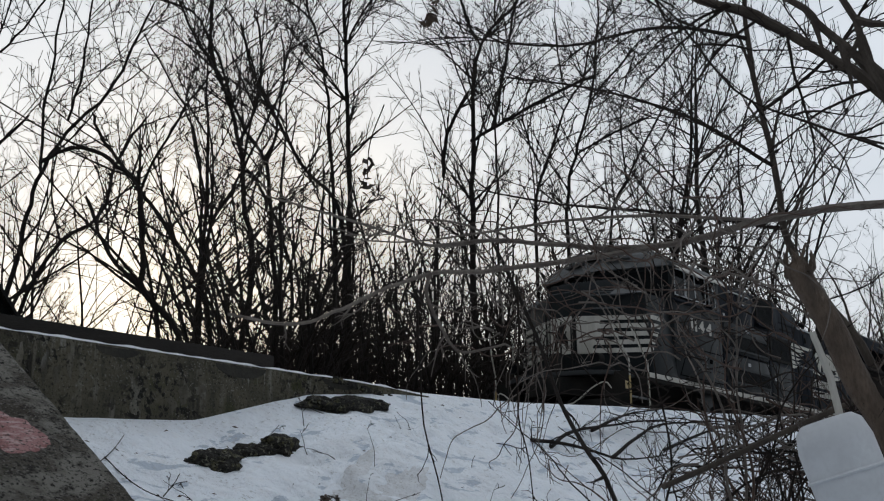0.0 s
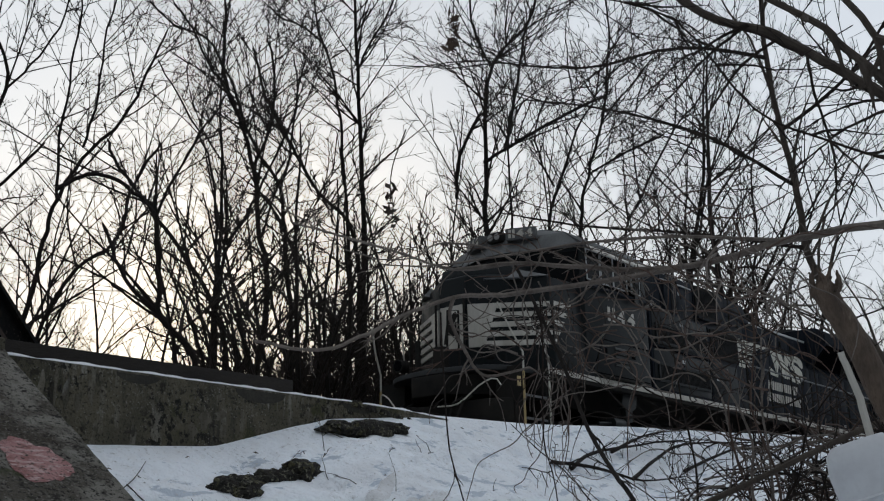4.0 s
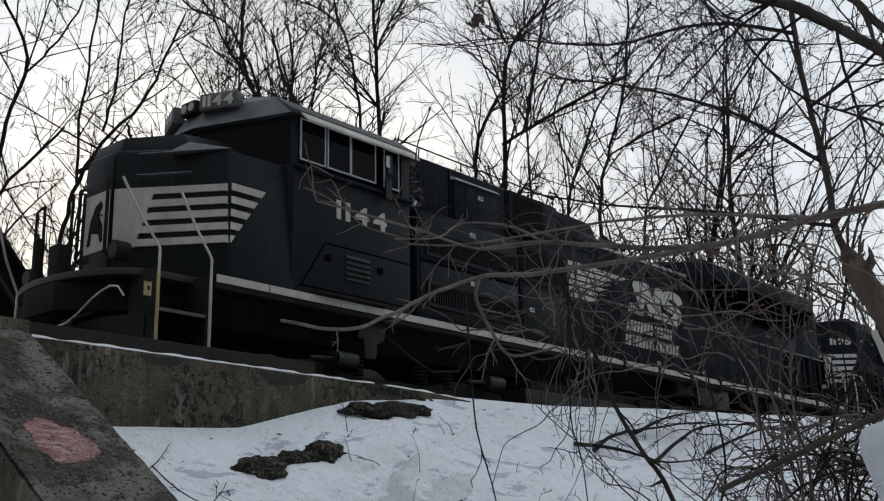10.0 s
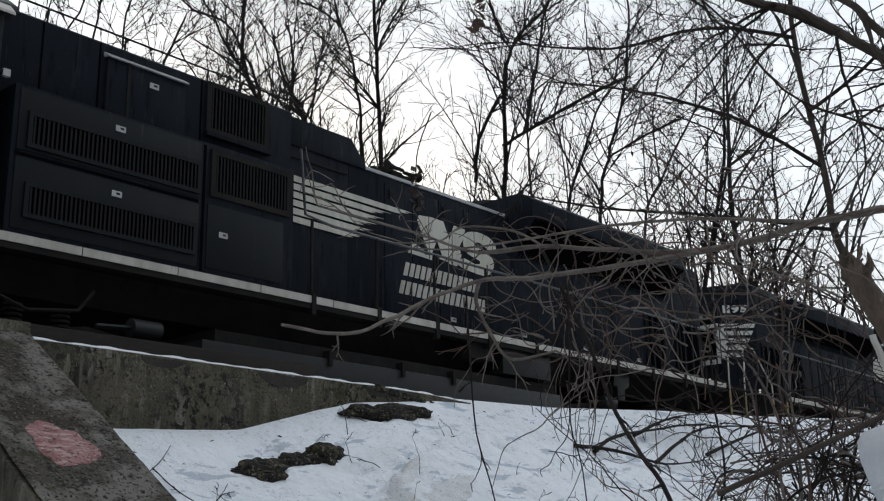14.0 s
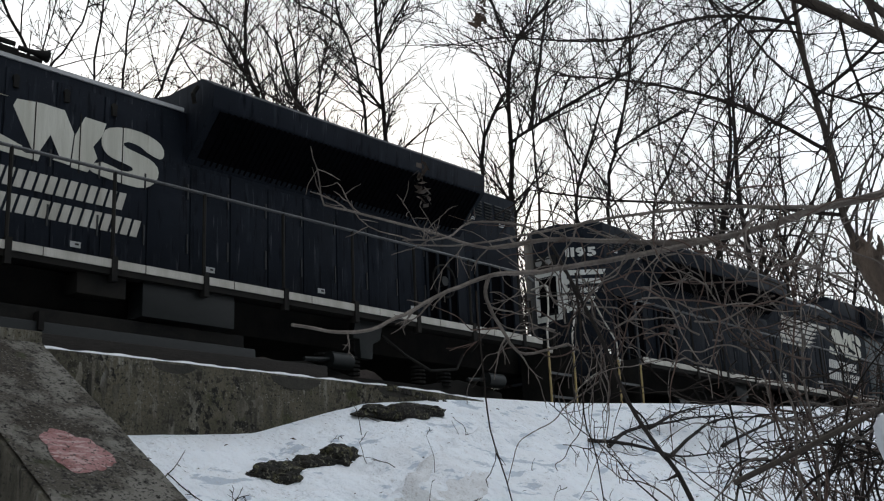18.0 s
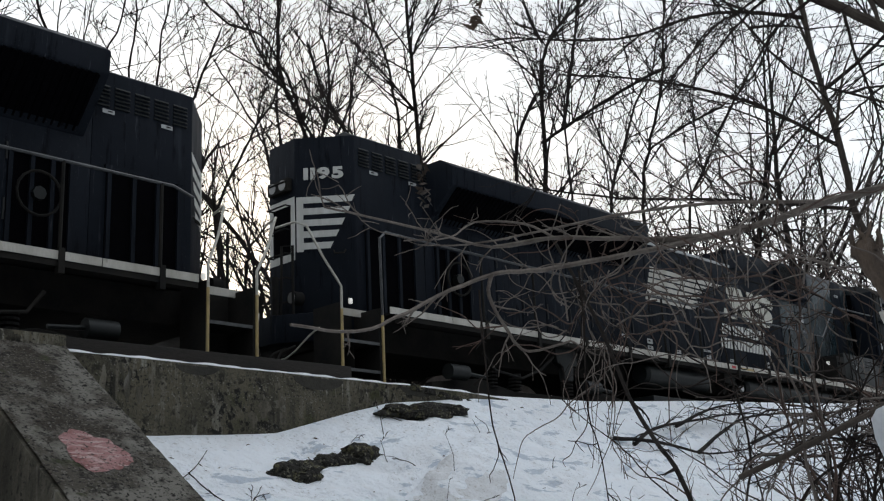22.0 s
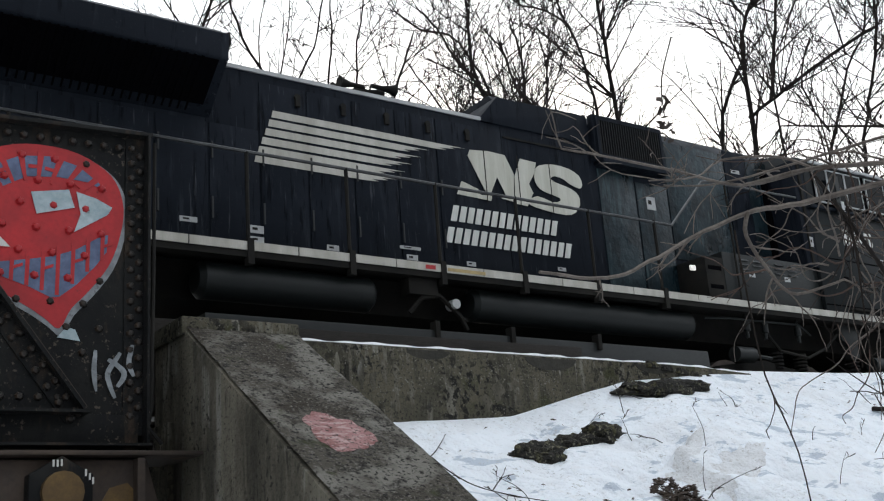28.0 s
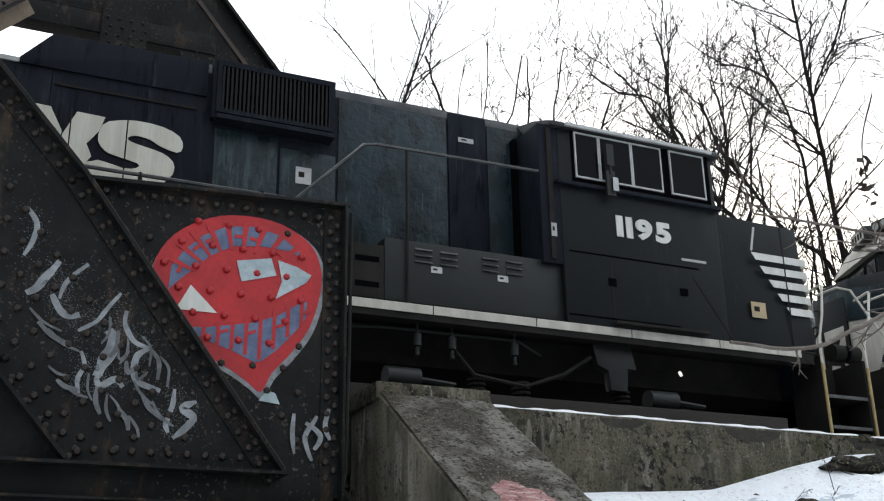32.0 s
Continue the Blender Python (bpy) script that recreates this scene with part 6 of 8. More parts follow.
    for x in np.arange(-0.4, 2.5, 0.14):
        if x > 0.95:
            face.append((float(x), 2.98))
    rivets(post, face[:150], yf - 0.045)
    edge = [(2.98, z) for z in np.arange(2.85, 5.2, 0.135)] + [(3.05, z) for z in np.arange(2.92, 5.2, 0.135)] + [(x, 5.10 + 0.02 * (x - 1)) for x in np.arange(1.05, 2.95, 0.13)]
    rivets(gusset, edge, yf - 0.014)
    grid = []
    for i in range(7):
        for k in range(11):
            x, z = 1.30 + 0.26 * i + (0.13 if k % 2 else 0), 2.95 + 0.2 * k
            if x < 2.86 and z < 5.0 and x > up[2][0] + (5.2 - z) * 0.75 + 0.12:
                grid.append((x, z))
    inside = [p for p in grid if ((p[0] - 2.17) / 0.72) ** 2 + ((p[1] - 4.42) / 0.62) ** 2 < 1]
    rivets(gusset, inside, yf - 0.010, mat=REDP)
    rivets(gusset, [p for p in grid if p not in inside], yf)
    return br, gusset, post


def flat_paint(parent, name, outline, y, mat, label=""):
    part(name, Shape().prism(outline, y - 0.0035, y), mat, parent, label)


def spray(parent, line, y, wide, mat):
    """A flowing sprayed line of uneven width on a face that looks towards -y."""
    pts, n = [], len(line)
    for i in range(n - 1):
        p0, p1, p2, p3 = (Vector(line[max(0, min(n - 1, i + k - 1))]) for k in range(4))
        for q in range(6):
            t = q / 6
            pts.append(0.5 * ((2 * p1) + (p2 - p0) * t + (2 * p0 - 5 * p1 + 4 * p2 - p3) * t * t + (3 * p1 - p0 - 3 * p2 + p3) * t ** 3))
    pts.append(Vector(line[-1]))
    vs, m = [], len(pts)
    for sg in (1, -1):
        for i, p in enumerate(pts):
            d = (pts[min(i + 1, m - 1)] - pts[max(i - 1, 0)]).normalized()
            w = wide * (0.55 + 0.45 * math.sin(math.pi * (i + 0.5) / m) + 0.35 * noise.noise((p.x * 9, p.y * 9, sg)))
            vs.append((p.x - sg * d.y * w, y, p.y + sg * d.x * w))
    part("spray_line", Shape().add(vs, [(i, m + i, m + i + 1, i + 1) for i in range(m - 1)]), mat, parent)


def make_graffiti(gusset, post):
    """The painted face on the gusset plate and the silver scrawl on the end post."""
    y = 9.0 - 0.001
    cx, cz = 2.17, 4.42
    pts = []
    shape = ((1.46, 4.40), (1.49, 4.60), (1.62, 4.81), (1.84, 4.97), (2.11, 5.06), (2.45, 5.06), (2.70, 4.97), (2.86, 4.83), (2.93, 4.60), (2.90, 4.34), (2.81, 4.08), (2.65, 3.85), (2.51, 3.69), (2.42, 3.52), (2.31, 3.59), (2.17, 3.68), (1.98, 3.78), (1.80, 3.93), (1.62, 4.10), (1.51, 4.25))

    def smooth_ring(ring, grow):
        out = []
        n = len(ring)
        for i in range(n):
            for q in range(3):
                t = q / 3
                p0, p1, p2, p3 = (Vector(ring[(i + k - 1) % n]) for k in range(4))
                v = 0.5 * ((2 * p1) + (p2 - p0) * t + (2 * p0 - 5 * p1 + 4 * p2 - p3) * t * t + (3 * p1 - p0 - 3 * p2 + p3) * t ** 3)
                c = Vector((cx, cz))
                out.append(tuple(c + (v - c) * grow))
        return out
    art = part("graffiti", Shape().prism([(a + 0.012, b - 0.03) for a, b in smooth_ring(shape, 1.018)], y - 0.003, y), SILVP, gusset, "red heart-shaped painted face with blue stripes")
    flat_paint(art, "red_field", smooth_ring(shape, 0.985), y - 0.003, REDP)
    # pale blue bands with red strokes through them, like rows of unreadable characters
    upper = [(1.61, 4.32), (1.62, 4.52), (1.72, 4.68), (1.87, 4.83), (2.07, 4.94), (2.31, 4.97), (2.53, 4.92), (2.70, 4.80), (2.77, 4.73), (2.61, 4.79), (2.37, 4.80), (2.13, 4.77), (1.93, 4.65), (1.78, 4.50), (1.69, 4.41)]
    lower = [(1.77, 4.02), (1.92, 4.03), (2.17, 4.08), (2.35, 4.12), (2.54, 4.20), (2.70, 4.31), (2.79, 4.35), (2.78, 4.20), (2.69, 4.07), (2.55, 3.91), (2.41, 3.79), (2.34, 3.78), (2.18, 3.85), (1.99, 3.91), (1.86, 3.96)]
    flat_paint(art, "blue_band", upper, y - 0.0065, BLUEP)
    flat_paint(art, "blue_band", lower, y - 0.0065, BLUEP)
    for i in range(9):
        a = radians(158 - i * 14)
        q = lambda r, da: (2.20 + 0.62 * r * math.cos(a + da), 4.36 + 0.58 * r * math.sin(a + da))
        flat_paint(art, "red_stroke", [q(0.66, -0.03), q(1.10, -0.05), q(1.10, 0.03), q(0.66, 0.03)], y - 0.0100, REDP)
        if i % 3 != 1:
            flat_paint(art, "red_stroke", [q(0.84, 0.03), q(0.84, 0.16), q(0.89, 0.16), q(0.89, 0.03)], y - 0.0135, REDP)
    for i in range(8):
        x = 1.90 + i * 0.118
        under = 3.92 - (x - 1.90) * 0.25 if x < 2.38 else 3.80 + (x - 2.38) * 0.95
        over = 4.04 + (x - 1.90) * 0.36
        mid_ = 0.5 * (under + over)
        flat_paint(art, "red_stroke", [(x, under), (x + 0.030, under), (x + 0.036, over), (x + 0.004, over)], y - 0.0100, REDP)
        if i % 2:
            flat_paint(art, "red_stroke", [(x + 0.03, mid_), (x + 0.10, mid_ + 0.03), (x + 0.10, mid_ + 0.055), (x + 0.03, mid_ + 0.025)], y - 0.0135, REDP)
    # white eye patches and tooth
    flat_paint(art, "pale_patch", [(2.16, 4.64), (2.46, 4.70), (2.51, 4.55), (2.21, 4.46)], y - 0.0135, PALEP)
    flat_paint(art, "pale_patch", [(2.52, 4.69), (2.69, 4.65), (2.82, 4.59), (2.78, 4.52), (2.51, 4.34), (2.56, 4.50)], y - 0.0135, PALEP)
    flat_paint(art, "white_patch", [(1.79, 4.38), (1.68, 4.16), (2.02, 4.16)], y - 0.0135, WHITE)
    flat_paint(art, "pale_drip", [(2.40, 3.46), (2.47, 3.55), (2.54, 3.53), (2.58, 3.44)], y - 0.0065, PALEP)
    for line in (((2.70, 3.37), (2.69, 3.20), (2.71, 3.04)), ((2.90, 3.36), (2.80, 3.18), (2.86, 2.99)), ((3.00, 3.43), (2.97, 3.28), (3.01, 3.17)), ((2.80, 3.30), (2.93, 3.20), (2.88, 3.08))):
        spray(gusset, line, y - 0.0155 - line[0][0] * 0.004, 0.022, SILVP)
    # silver scrawl: loops of sprayed line
    yp = 9.0 - 0.046
    lines = (((0.47, 4.85), (0.55, 4.73), (0.54, 4.59), (0.48, 4.45)), ((0.75, 4.44), (0.68, 4.32), (0.61, 4.21), (0.53, 4.15)), ((0.97, 4.44), (0.86, 4.33), (0.80, 4.23), (0.78, 4.13)), ((0.72, 4.16), (0.79, 4.04), (0.86, 4.00), (0.94, 4.02)), ((1.24, 4.23), (1.14, 4.09), (1.07, 3.98), (0.94, 3.89)), ((1.29, 4.09), (1.29, 3.97), (1.37, 3.85), (1.49, 3.80)), ((1.17, 3.92), (1.22, 3.82), (1.15, 3.66), (1.11, 3.54)), ((1.49, 3.80), (1.40, 3.72), (1.40, 3.54), (1.60, 3.47)), ((1.11, 3.54), (1.14, 3.47), (1.25, 3.53), (1.31, 3.47)), ((0.98, 3.73), (1.01, 3.62), (0.97, 3.50), (0.99, 3.39)), ((1.71, 3.49), (1.70, 3.36), (1.66, 3.21), (1.68, 3.14)), ((1.89, 3.40), (1.78, 3.34), (1.87, 3.26), (1.72, 3.10)))
    faint = (((1.12, 3.46), (1.12, 3.34), (1.16, 3.25)), ((1.46, 3.43), (1.53, 3.32), (1.64, 3.24)), ((1.29, 3.30), (1.36, 3.22), (1.38, 3.14)), ((0.64, 3.93), (0.75, 3.83), (0.89, 3.77)), ((1.50, 3.79), (1.57, 3.70), (1.57, 3.55)), ((1.24, 3.92), (1.24, 3.79), (1.19, 3.70)), ((0.82, 3.49), (0.89, 3.44), (0.98, 3.42)), ((1.41, 3.66), (1.34, 3.59), (1.32, 3.68)))
    for k, line in enumerate(lines):
        spray(post, line, yp - 0.0008 * k, (0.022, 0.034, 0.018, 0.030, 0.018, 0.022, 0.052, 0.026, 0.024, 0.018, 0.022, 0.030)[k], SILVP)
    for k, line in enumerate(faint):
        spray(post, line, yp - 0.0102 - 0.0008 * k, 0.020, DULLP)
        spray(post, [(x + 0.08, z - 0.05) for x, z in line], yp - 0.0105 - 0.0008 * k, 0.013, DULLP)
        spray(post, [(x - 0.07, z + 0.10) for x, z in line[::-1]], yp - 0.0108 - 0.0008 * k, 0.011, DULLP)
    # fine overspray round the lines
    rng, dots = random.Random(4), Shape()
    for k in range(4200):
        line = lines[rng.randrange(len(lines))]
        i = rng.randrange(len(line) - 1)
        f, spread_ = rng.random(), rng.choice((0.03, 0.05, 0.09))
        x = line[i][0] + (line[i + 1][0] - line[i][0]) * f + rng.gauss(0, spread_)
        z = line[i][1] + (line[i + 1][1] - line[i][1]) * f + rng.gauss(0, spread_)
        r = rng.uniform(0.0018, 0.0042)
        dots.add([(x + r * math.cos(q * 1.2566), yp + 0.0004, z + r * math.sin(q * 1.2566)) for q in range(5)], [(4, 3, 2, 1, 0)])
    tagged(part("overspray", dots, DULLP, post, "fine grey overspray"), kind="stuff")


def make_far_truss():
    br = base("truss_bridge_far_side", "black riveted far truss of the railway bridge", "bridge", kind="structure")
    y = 14.8
    up = [(2.05, 12.4), (8.6, 4.45)]
    lo = [(0.9, 11.8), (7.5, 3.9)]
    w = 0.95
    dx, dz = 0.77, 0.635
    post = part("end_post", Shape().prism([up[0], up[1], (up[1][0] - dx * w, up[1][1] - dz * w), (up[0][0] - dx * w, up[0][1] - dz * w)], y - 0.05, y + 0.5), RUST, br, "inclined end post", bevel=0.02)
    part("cover_plate", Shape().prism([(up[0][0], up[0][1]), up[1], (up[1][0] - dx * 0.05, up[1][1] - dz * 0.05), (up[0][0] - dx * 0.05, up[0][1] - dz * 0.05)], y - 0.16, y + 0.6), RUST, br)
    part("flange", Shape().prism([(up[0][0] - dx * 0.36, up[0][1] - dz * 0.36), (up[1][0] - dx * 0.36, up[1][1] - dz * 0.36), (up[1][0] - dx * 0.42, up[1][1] - dz * 0.42), (up[0][0] - dx * 0.42, up[0][1] - dz * 0.42)], y - 0.12, y - 0.05), RUSTB, post)
    strut = part("portal_strut", Shape().box(-6, 3.2, y - 0.12, y + 0.2, 9.88, 10.2), RUST, br, "riveted portal strut", bevel=0.01)
    part("portal_strut", Shape().box(-6, 2.4, y - 0.12, y + 0.2, 10.2, 11.0), RUST, br, bevel=0.01)
    hang = part("hanger_plate", Shape().box(1.55, 2.19, y - 0.16, y - 0.12, 9.0, 10.3), RUST, br, "riveted hanger plate")
    rivets(hang, [(1.62 + 0.165 * i + 0.05 * (k % 2), 9.05 + 0.135 * k) for i in range(4) for k in range(9)], y - 0.16, 0.024)
    part("gusset_plate", Shape().prism([(2.68, 9.86), (3.02, 9.06), (3.9, 9.06), (2.9, 11.4), (1.2, 11.4), (1.2, 9.86)], y - 0.10, y - 0.06), RUST, br)
    part("bottom_chord", Shape().box(-20, 8.2, y, y + 0.4, 3.4, 4.0), RUST, br)
    # knee brace from the near end post up to the portal
    a, b = Vector((-0.75, 9.16, 5.48)), Vector((0.53, 10.2, 7.30))
    d = (b - a).normalized()
    wide = Vector((0, 0, 1)).cross(d).normalized()
    high = d.cross(wide)

    def bar(w0, w1, h0, h1):
        vs = [p + wide * w + high * h for p in (a, b) for w, h in ((w0, h0), (w1, h0), (w1, h1), (w0, h1))]
        return Shape().add(vs, [(0, 1, 2, 3), (7, 6, 5, 4), (0, 4, 5, 1), (1, 5, 6, 2), (2, 6, 7, 3), (3, 7, 4, 0)])
    beam = part("knee_brace", bar(-0.02, 0.06, 0.16, 0.72), RUSTB, br, "rusty brown knee brace")
    part("brace_flange", bar(0.0, 0.03, 0.0, 0.16), TAN, br, "tan rusty flange")
    part("brace_angle", bar(-0.08, -0.02, 0.15, 0.175), RUST, br)
    head = Shape().dome((0, 0, 0), -wide, 0.022, 0.018, 6).mesh("rivet", RUST)
    for i in range(15):
        for h in (0.21, 0.30, 0.62):
            part("rivet", head, RUST, beam, at=Matrix.Translation(a + d * (0.1 + i * 0.155 + 0.06 * (h > 0.25)) + high * h - wide * 0.02))
    return br


def make_bridge_floor():
    fl = base("bridge_floor", "dark steel floor of the railway bridge", "bridge floor", kind="structure")
    for y in (10.55, 11.2, 12.7, 13.3):
        part("stringer", Shape().box(-40, 4.4, y - 0.12, y + 0.12, 2.1, 2.74), RUST, fl)
    for i in range(8):
        part("floor_beam", Shape().box(1.6 - i * 5, 1.95 - i * 5, 9.5, 14.7, 1.95, 2.6), RUST, fl)
    part("walk_plate", Shape().box(-40, 4.2, 9.7, 10.4, 2.74, 2.78), TIMBER, fl)


def make_abutment():
    s = Shape().prism([(3.62, 9.4), (3.62, 10.0), (8.6, 15.2), (30, 15.2), (30, 9.9), (4.7, 9.7)], -0.5, 2.84, "z")
    solid("abutment", s, CONC, "skewed concrete bridge abutment under the track", "wall", "structure")
    s = Shape().box(0.9, 3.63, 8.45, 10.6, -0.5, 1.62)
    solid("bridge_seat", s, CONC, "concrete bridge seat below the bearing", "bridge seat", "structure", bevel=0.03)


BR, GUSSET, POST = make_near_truss()
make_graffiti(GUSSET, POST)
BR.matrix_basis = pose(0.16, 0, -0.035)
make_far_truss()
make_bridge_floor()
make_abutment()

# ---- bare trees ----
def wander(rng, p, d, length, steps, curl, lift):
    """A crooked line from p along d; lift bends it upwards."""
    pts = [p.copy()]
    d = d.normalized()
    for i in range(steps):
        d = (d + Vector((rng.uniform(-1, 1), rng.uniform(-1, 1), rng.uniform(-1, 1))) * curl + Vector((0, 0, lift))).normalized()
        p = p + d * (length / steps)
        pts.append(p.copy())
    return pts


def taper(r0, r1, n):
    return [r0 + (r1 - r0) * i / (n - 1) for i in range(n)]


def bough(rng, crown, p, d, length, r, forks, depth):
    """A gently arching branch that forks to alternate sides, and its forks in turn."""
    steps = (2, 4, 7)[depth]
    d = d.normalized()
    drift = Vector((rng.uniform(-1, 1), rng.uniform(-1, 1), rng.uniform(-0.2, 1.0))) * (0.9 / steps) * rng.uniform(0.3, 1.0)
    pts, ways = [p.copy()], [d]
    for i in range(steps):
        d = (d + drift * 0.55 + Vector((rng.uniform(-1, 1), rng.uniform(-1, 1), rng.uniform(-1, 1))) * 0.085).normalized()
        p = p + d * (length / steps)
        pts.append(p.copy())
        ways.append(d)
    tip = max(0.0062, min(0.0095, r * 0.4))
    crown.tube(pts, taper(max(r, tip), tip, steps + 1), (3, 3, 4)[depth], False)
    if depth == 0:
        return
    spin = rng.uniform(0, 6.28)
    for k in range(forks[depth]):
        f = 0.15 + 0.83 * (k + rng.random()) / forks[depth]
        i = min(int(f * steps), steps - 1)
        q = pts[i].lerp(pts[i + 1], f * steps - i)
        w = ways[i + 1]
        spin += 2.4 + rng.uniform(-0.6, 0.6)
        side = w.cross(Vector((0, 0, 1)) if abs(w.z) < 0.95 else Vector((1, 0, 0))).normalized()
        side = side * math.cos(spin) + w.cross(side) * math.sin(spin)
        angle = rng.uniform(0.45, 0.95)
        bough(rng, crown, q, w * math.cos(angle) + side * math.sin(angle) + Vector((0, 0, 0.10)), length * (1.0 - 0.5 * f) * rng.uniform(0.32, 0.62), max(r * 0.55 * (1 - 0.4 * f), 0.0085), forks, depth - 1)


def limb_tree(seed, height, girth, stems=1, lean=0.06, limbs=12, low=0.25, spread=0.75, forks=(0, 3, 6)):
    """Meshes of one bare tree: trunk, and a crown of upswept limbs, branches and twigs."""
    rng = random.Random(seed)
    trunk, crown = Shape(), Shape()
    spin = rng.uniform(0, 6.28)
    for st in range(stems):
        turn = spin + 6.28 * st / stems + rng.uniform(-0.5, 0.5)
        tilt = lean if stems == 1 else rng.uniform(0.10, 0.40)
        d = Vector((math.cos(turn) * tilt, math.sin(turn) * tilt, 1))
        h = height * (rng.uniform(0.68, 1.0) if st else 1.0)
        n = 16
        pts = wander(rng, Vector((math.cos(turn), math.sin(turn), 0)) * (0.10 * (stems > 1)) + Vector((0, 0, -0.3)), d, h, n, 0.10, 0.02)
        rad = [girth * (1 - i / n) ** 0.8 + 0.008 for i in range(n + 1)]
        trunk.tube(pts, rad, 6)
        for k in range(limbs):
            f = low + (0.97 - low) * (k + rng.random()) / limbs
            i = min(int(f * n), n - 1)
            p = pts[i].lerp(pts[i + 1], f * n - i)
            a = rng.uniform(0, 6.28)
            ln = h * (1.0 - 0.62 * f) * rng.uniform(0.22, 0.5) * spread / 0.75
            bough(rng, crown, p, Vector((math.cos(a), math.sin(a), rng.uniform(0.6, 1.7))), ln, min(rad[i] * 0.6, 0.010 + ln * 0.010), forks, 2)
    return trunk.mesh("trunk", BARK, smooth=True), crown.mesh("crown", TWIG)


def plant(meshes, x, y, z, turn, size, label, category="tree", group="bare woods beyond the track"):
    t = base("tree", label, category, pose(x, y, z, 0, 0, turn) @ Matrix.Scale(size, 4), group)
    t.matrix_basis = pose(x, y, z, 0, 0, turn)
    t.scale = (size, size, size)
    part("trunk", meshes[0], BARK, t)
    part("crown", meshes[1], TWIG, t)
    return t


def guided_tree(seed, girth, stems, full=1.0):
    """Meshes of one tree whose stems follow lines of (sideways, height); limbs, branches and twigs grow from them."""
    rng = random.Random(seed)
    trunk, crown = Shape(), Shape()
    tall = max(z for line in stems for u, z in line)
    for k, line in enumerate(stems):
        lean = rng.uniform(-0.10, 0.10)
        if k == 0 or line[0] not in [q for other in stems[:k] for q in other]:
            if line[0][1] < 9.5:
                line = ((line[0][0] * 0.6, -0.3), (line[0][0] * 0.85, line[0][1] * 0.45)) + tuple(line)
        pts = [Vector((u, (z - line[0][1]) * lean + 0.05 * rng.uniform(-1, 1), z)) for u, z in line]
        path = []
        for i in range(len(pts) - 1):
            p0, p1, p2, p3 = pts[max(i - 1, 0)], pts[i], pts[i + 1], pts[min(i + 2, len(pts) - 1)]
            for q in range(4):
                t = q / 4
                v = 0.5 * ((2 * p1) + (p2 - p0) * t + (2 * p0 - 5 * p1 + 4 * p2 - p3) * t * t + (3 * p1 - p0 - 3 * p2 + p3) * t ** 3)
                path.append(v + Vector((rng.uniform(-1, 1), rng.uniform(-1, 1), 0)) * 0.035)
        path.append(pts[-1])
        rad = [max(0.018, girth * 0.95 * (0.75 if k else 1.0) * (1 - 0.74 * max(p.z, 0.0) / (tall + 0.5))) for p in path]
        rad[-1] = 0.014
        trunk.tube(path, rad, 7)
        n = len(path) - 1
        reach = (path[-1] - path[0]).length
        for b in range(int((6 + 1.6 * reach) * full)):
            i = rng.randint(1, n)
            p, d0 = path[i], (path[min(i + 1, n)] - path[i - 1]).normalized()
            if p.z < 1.2:
                continue
            a = rng.uniform(0, 6.28)
            d = d0 * rng.uniform(0.5, 1.2) + Vector((math.cos(a), math.sin(a), rng.uniform(0.0, 0.6)))
            bough(rng, crown, p, d, rng.uniform(1.4, 4.4) * (1.15 - 0.5 * p.z / tall), min(rad[i] * 0.55, 0.042), (0, 3, 6), 2)
    return trunk.mesh("trunk", BARK, smooth=True), crown.mesh("crown", TWIG)


def hero(bearing, far, girth, stems):
    """One of the trees that stand out, by its bearing and range from the camera."""
    a = radians(bearing)
    plant(guided_tree(int(bearing * 10), girth, stems, 0.62 if far < 25 else 1.0), math.sin(a) * far, math.cos(a) * far, 2.0, -bearing, 1.0, "tall bare tree with crooked dark stems beyond the track")


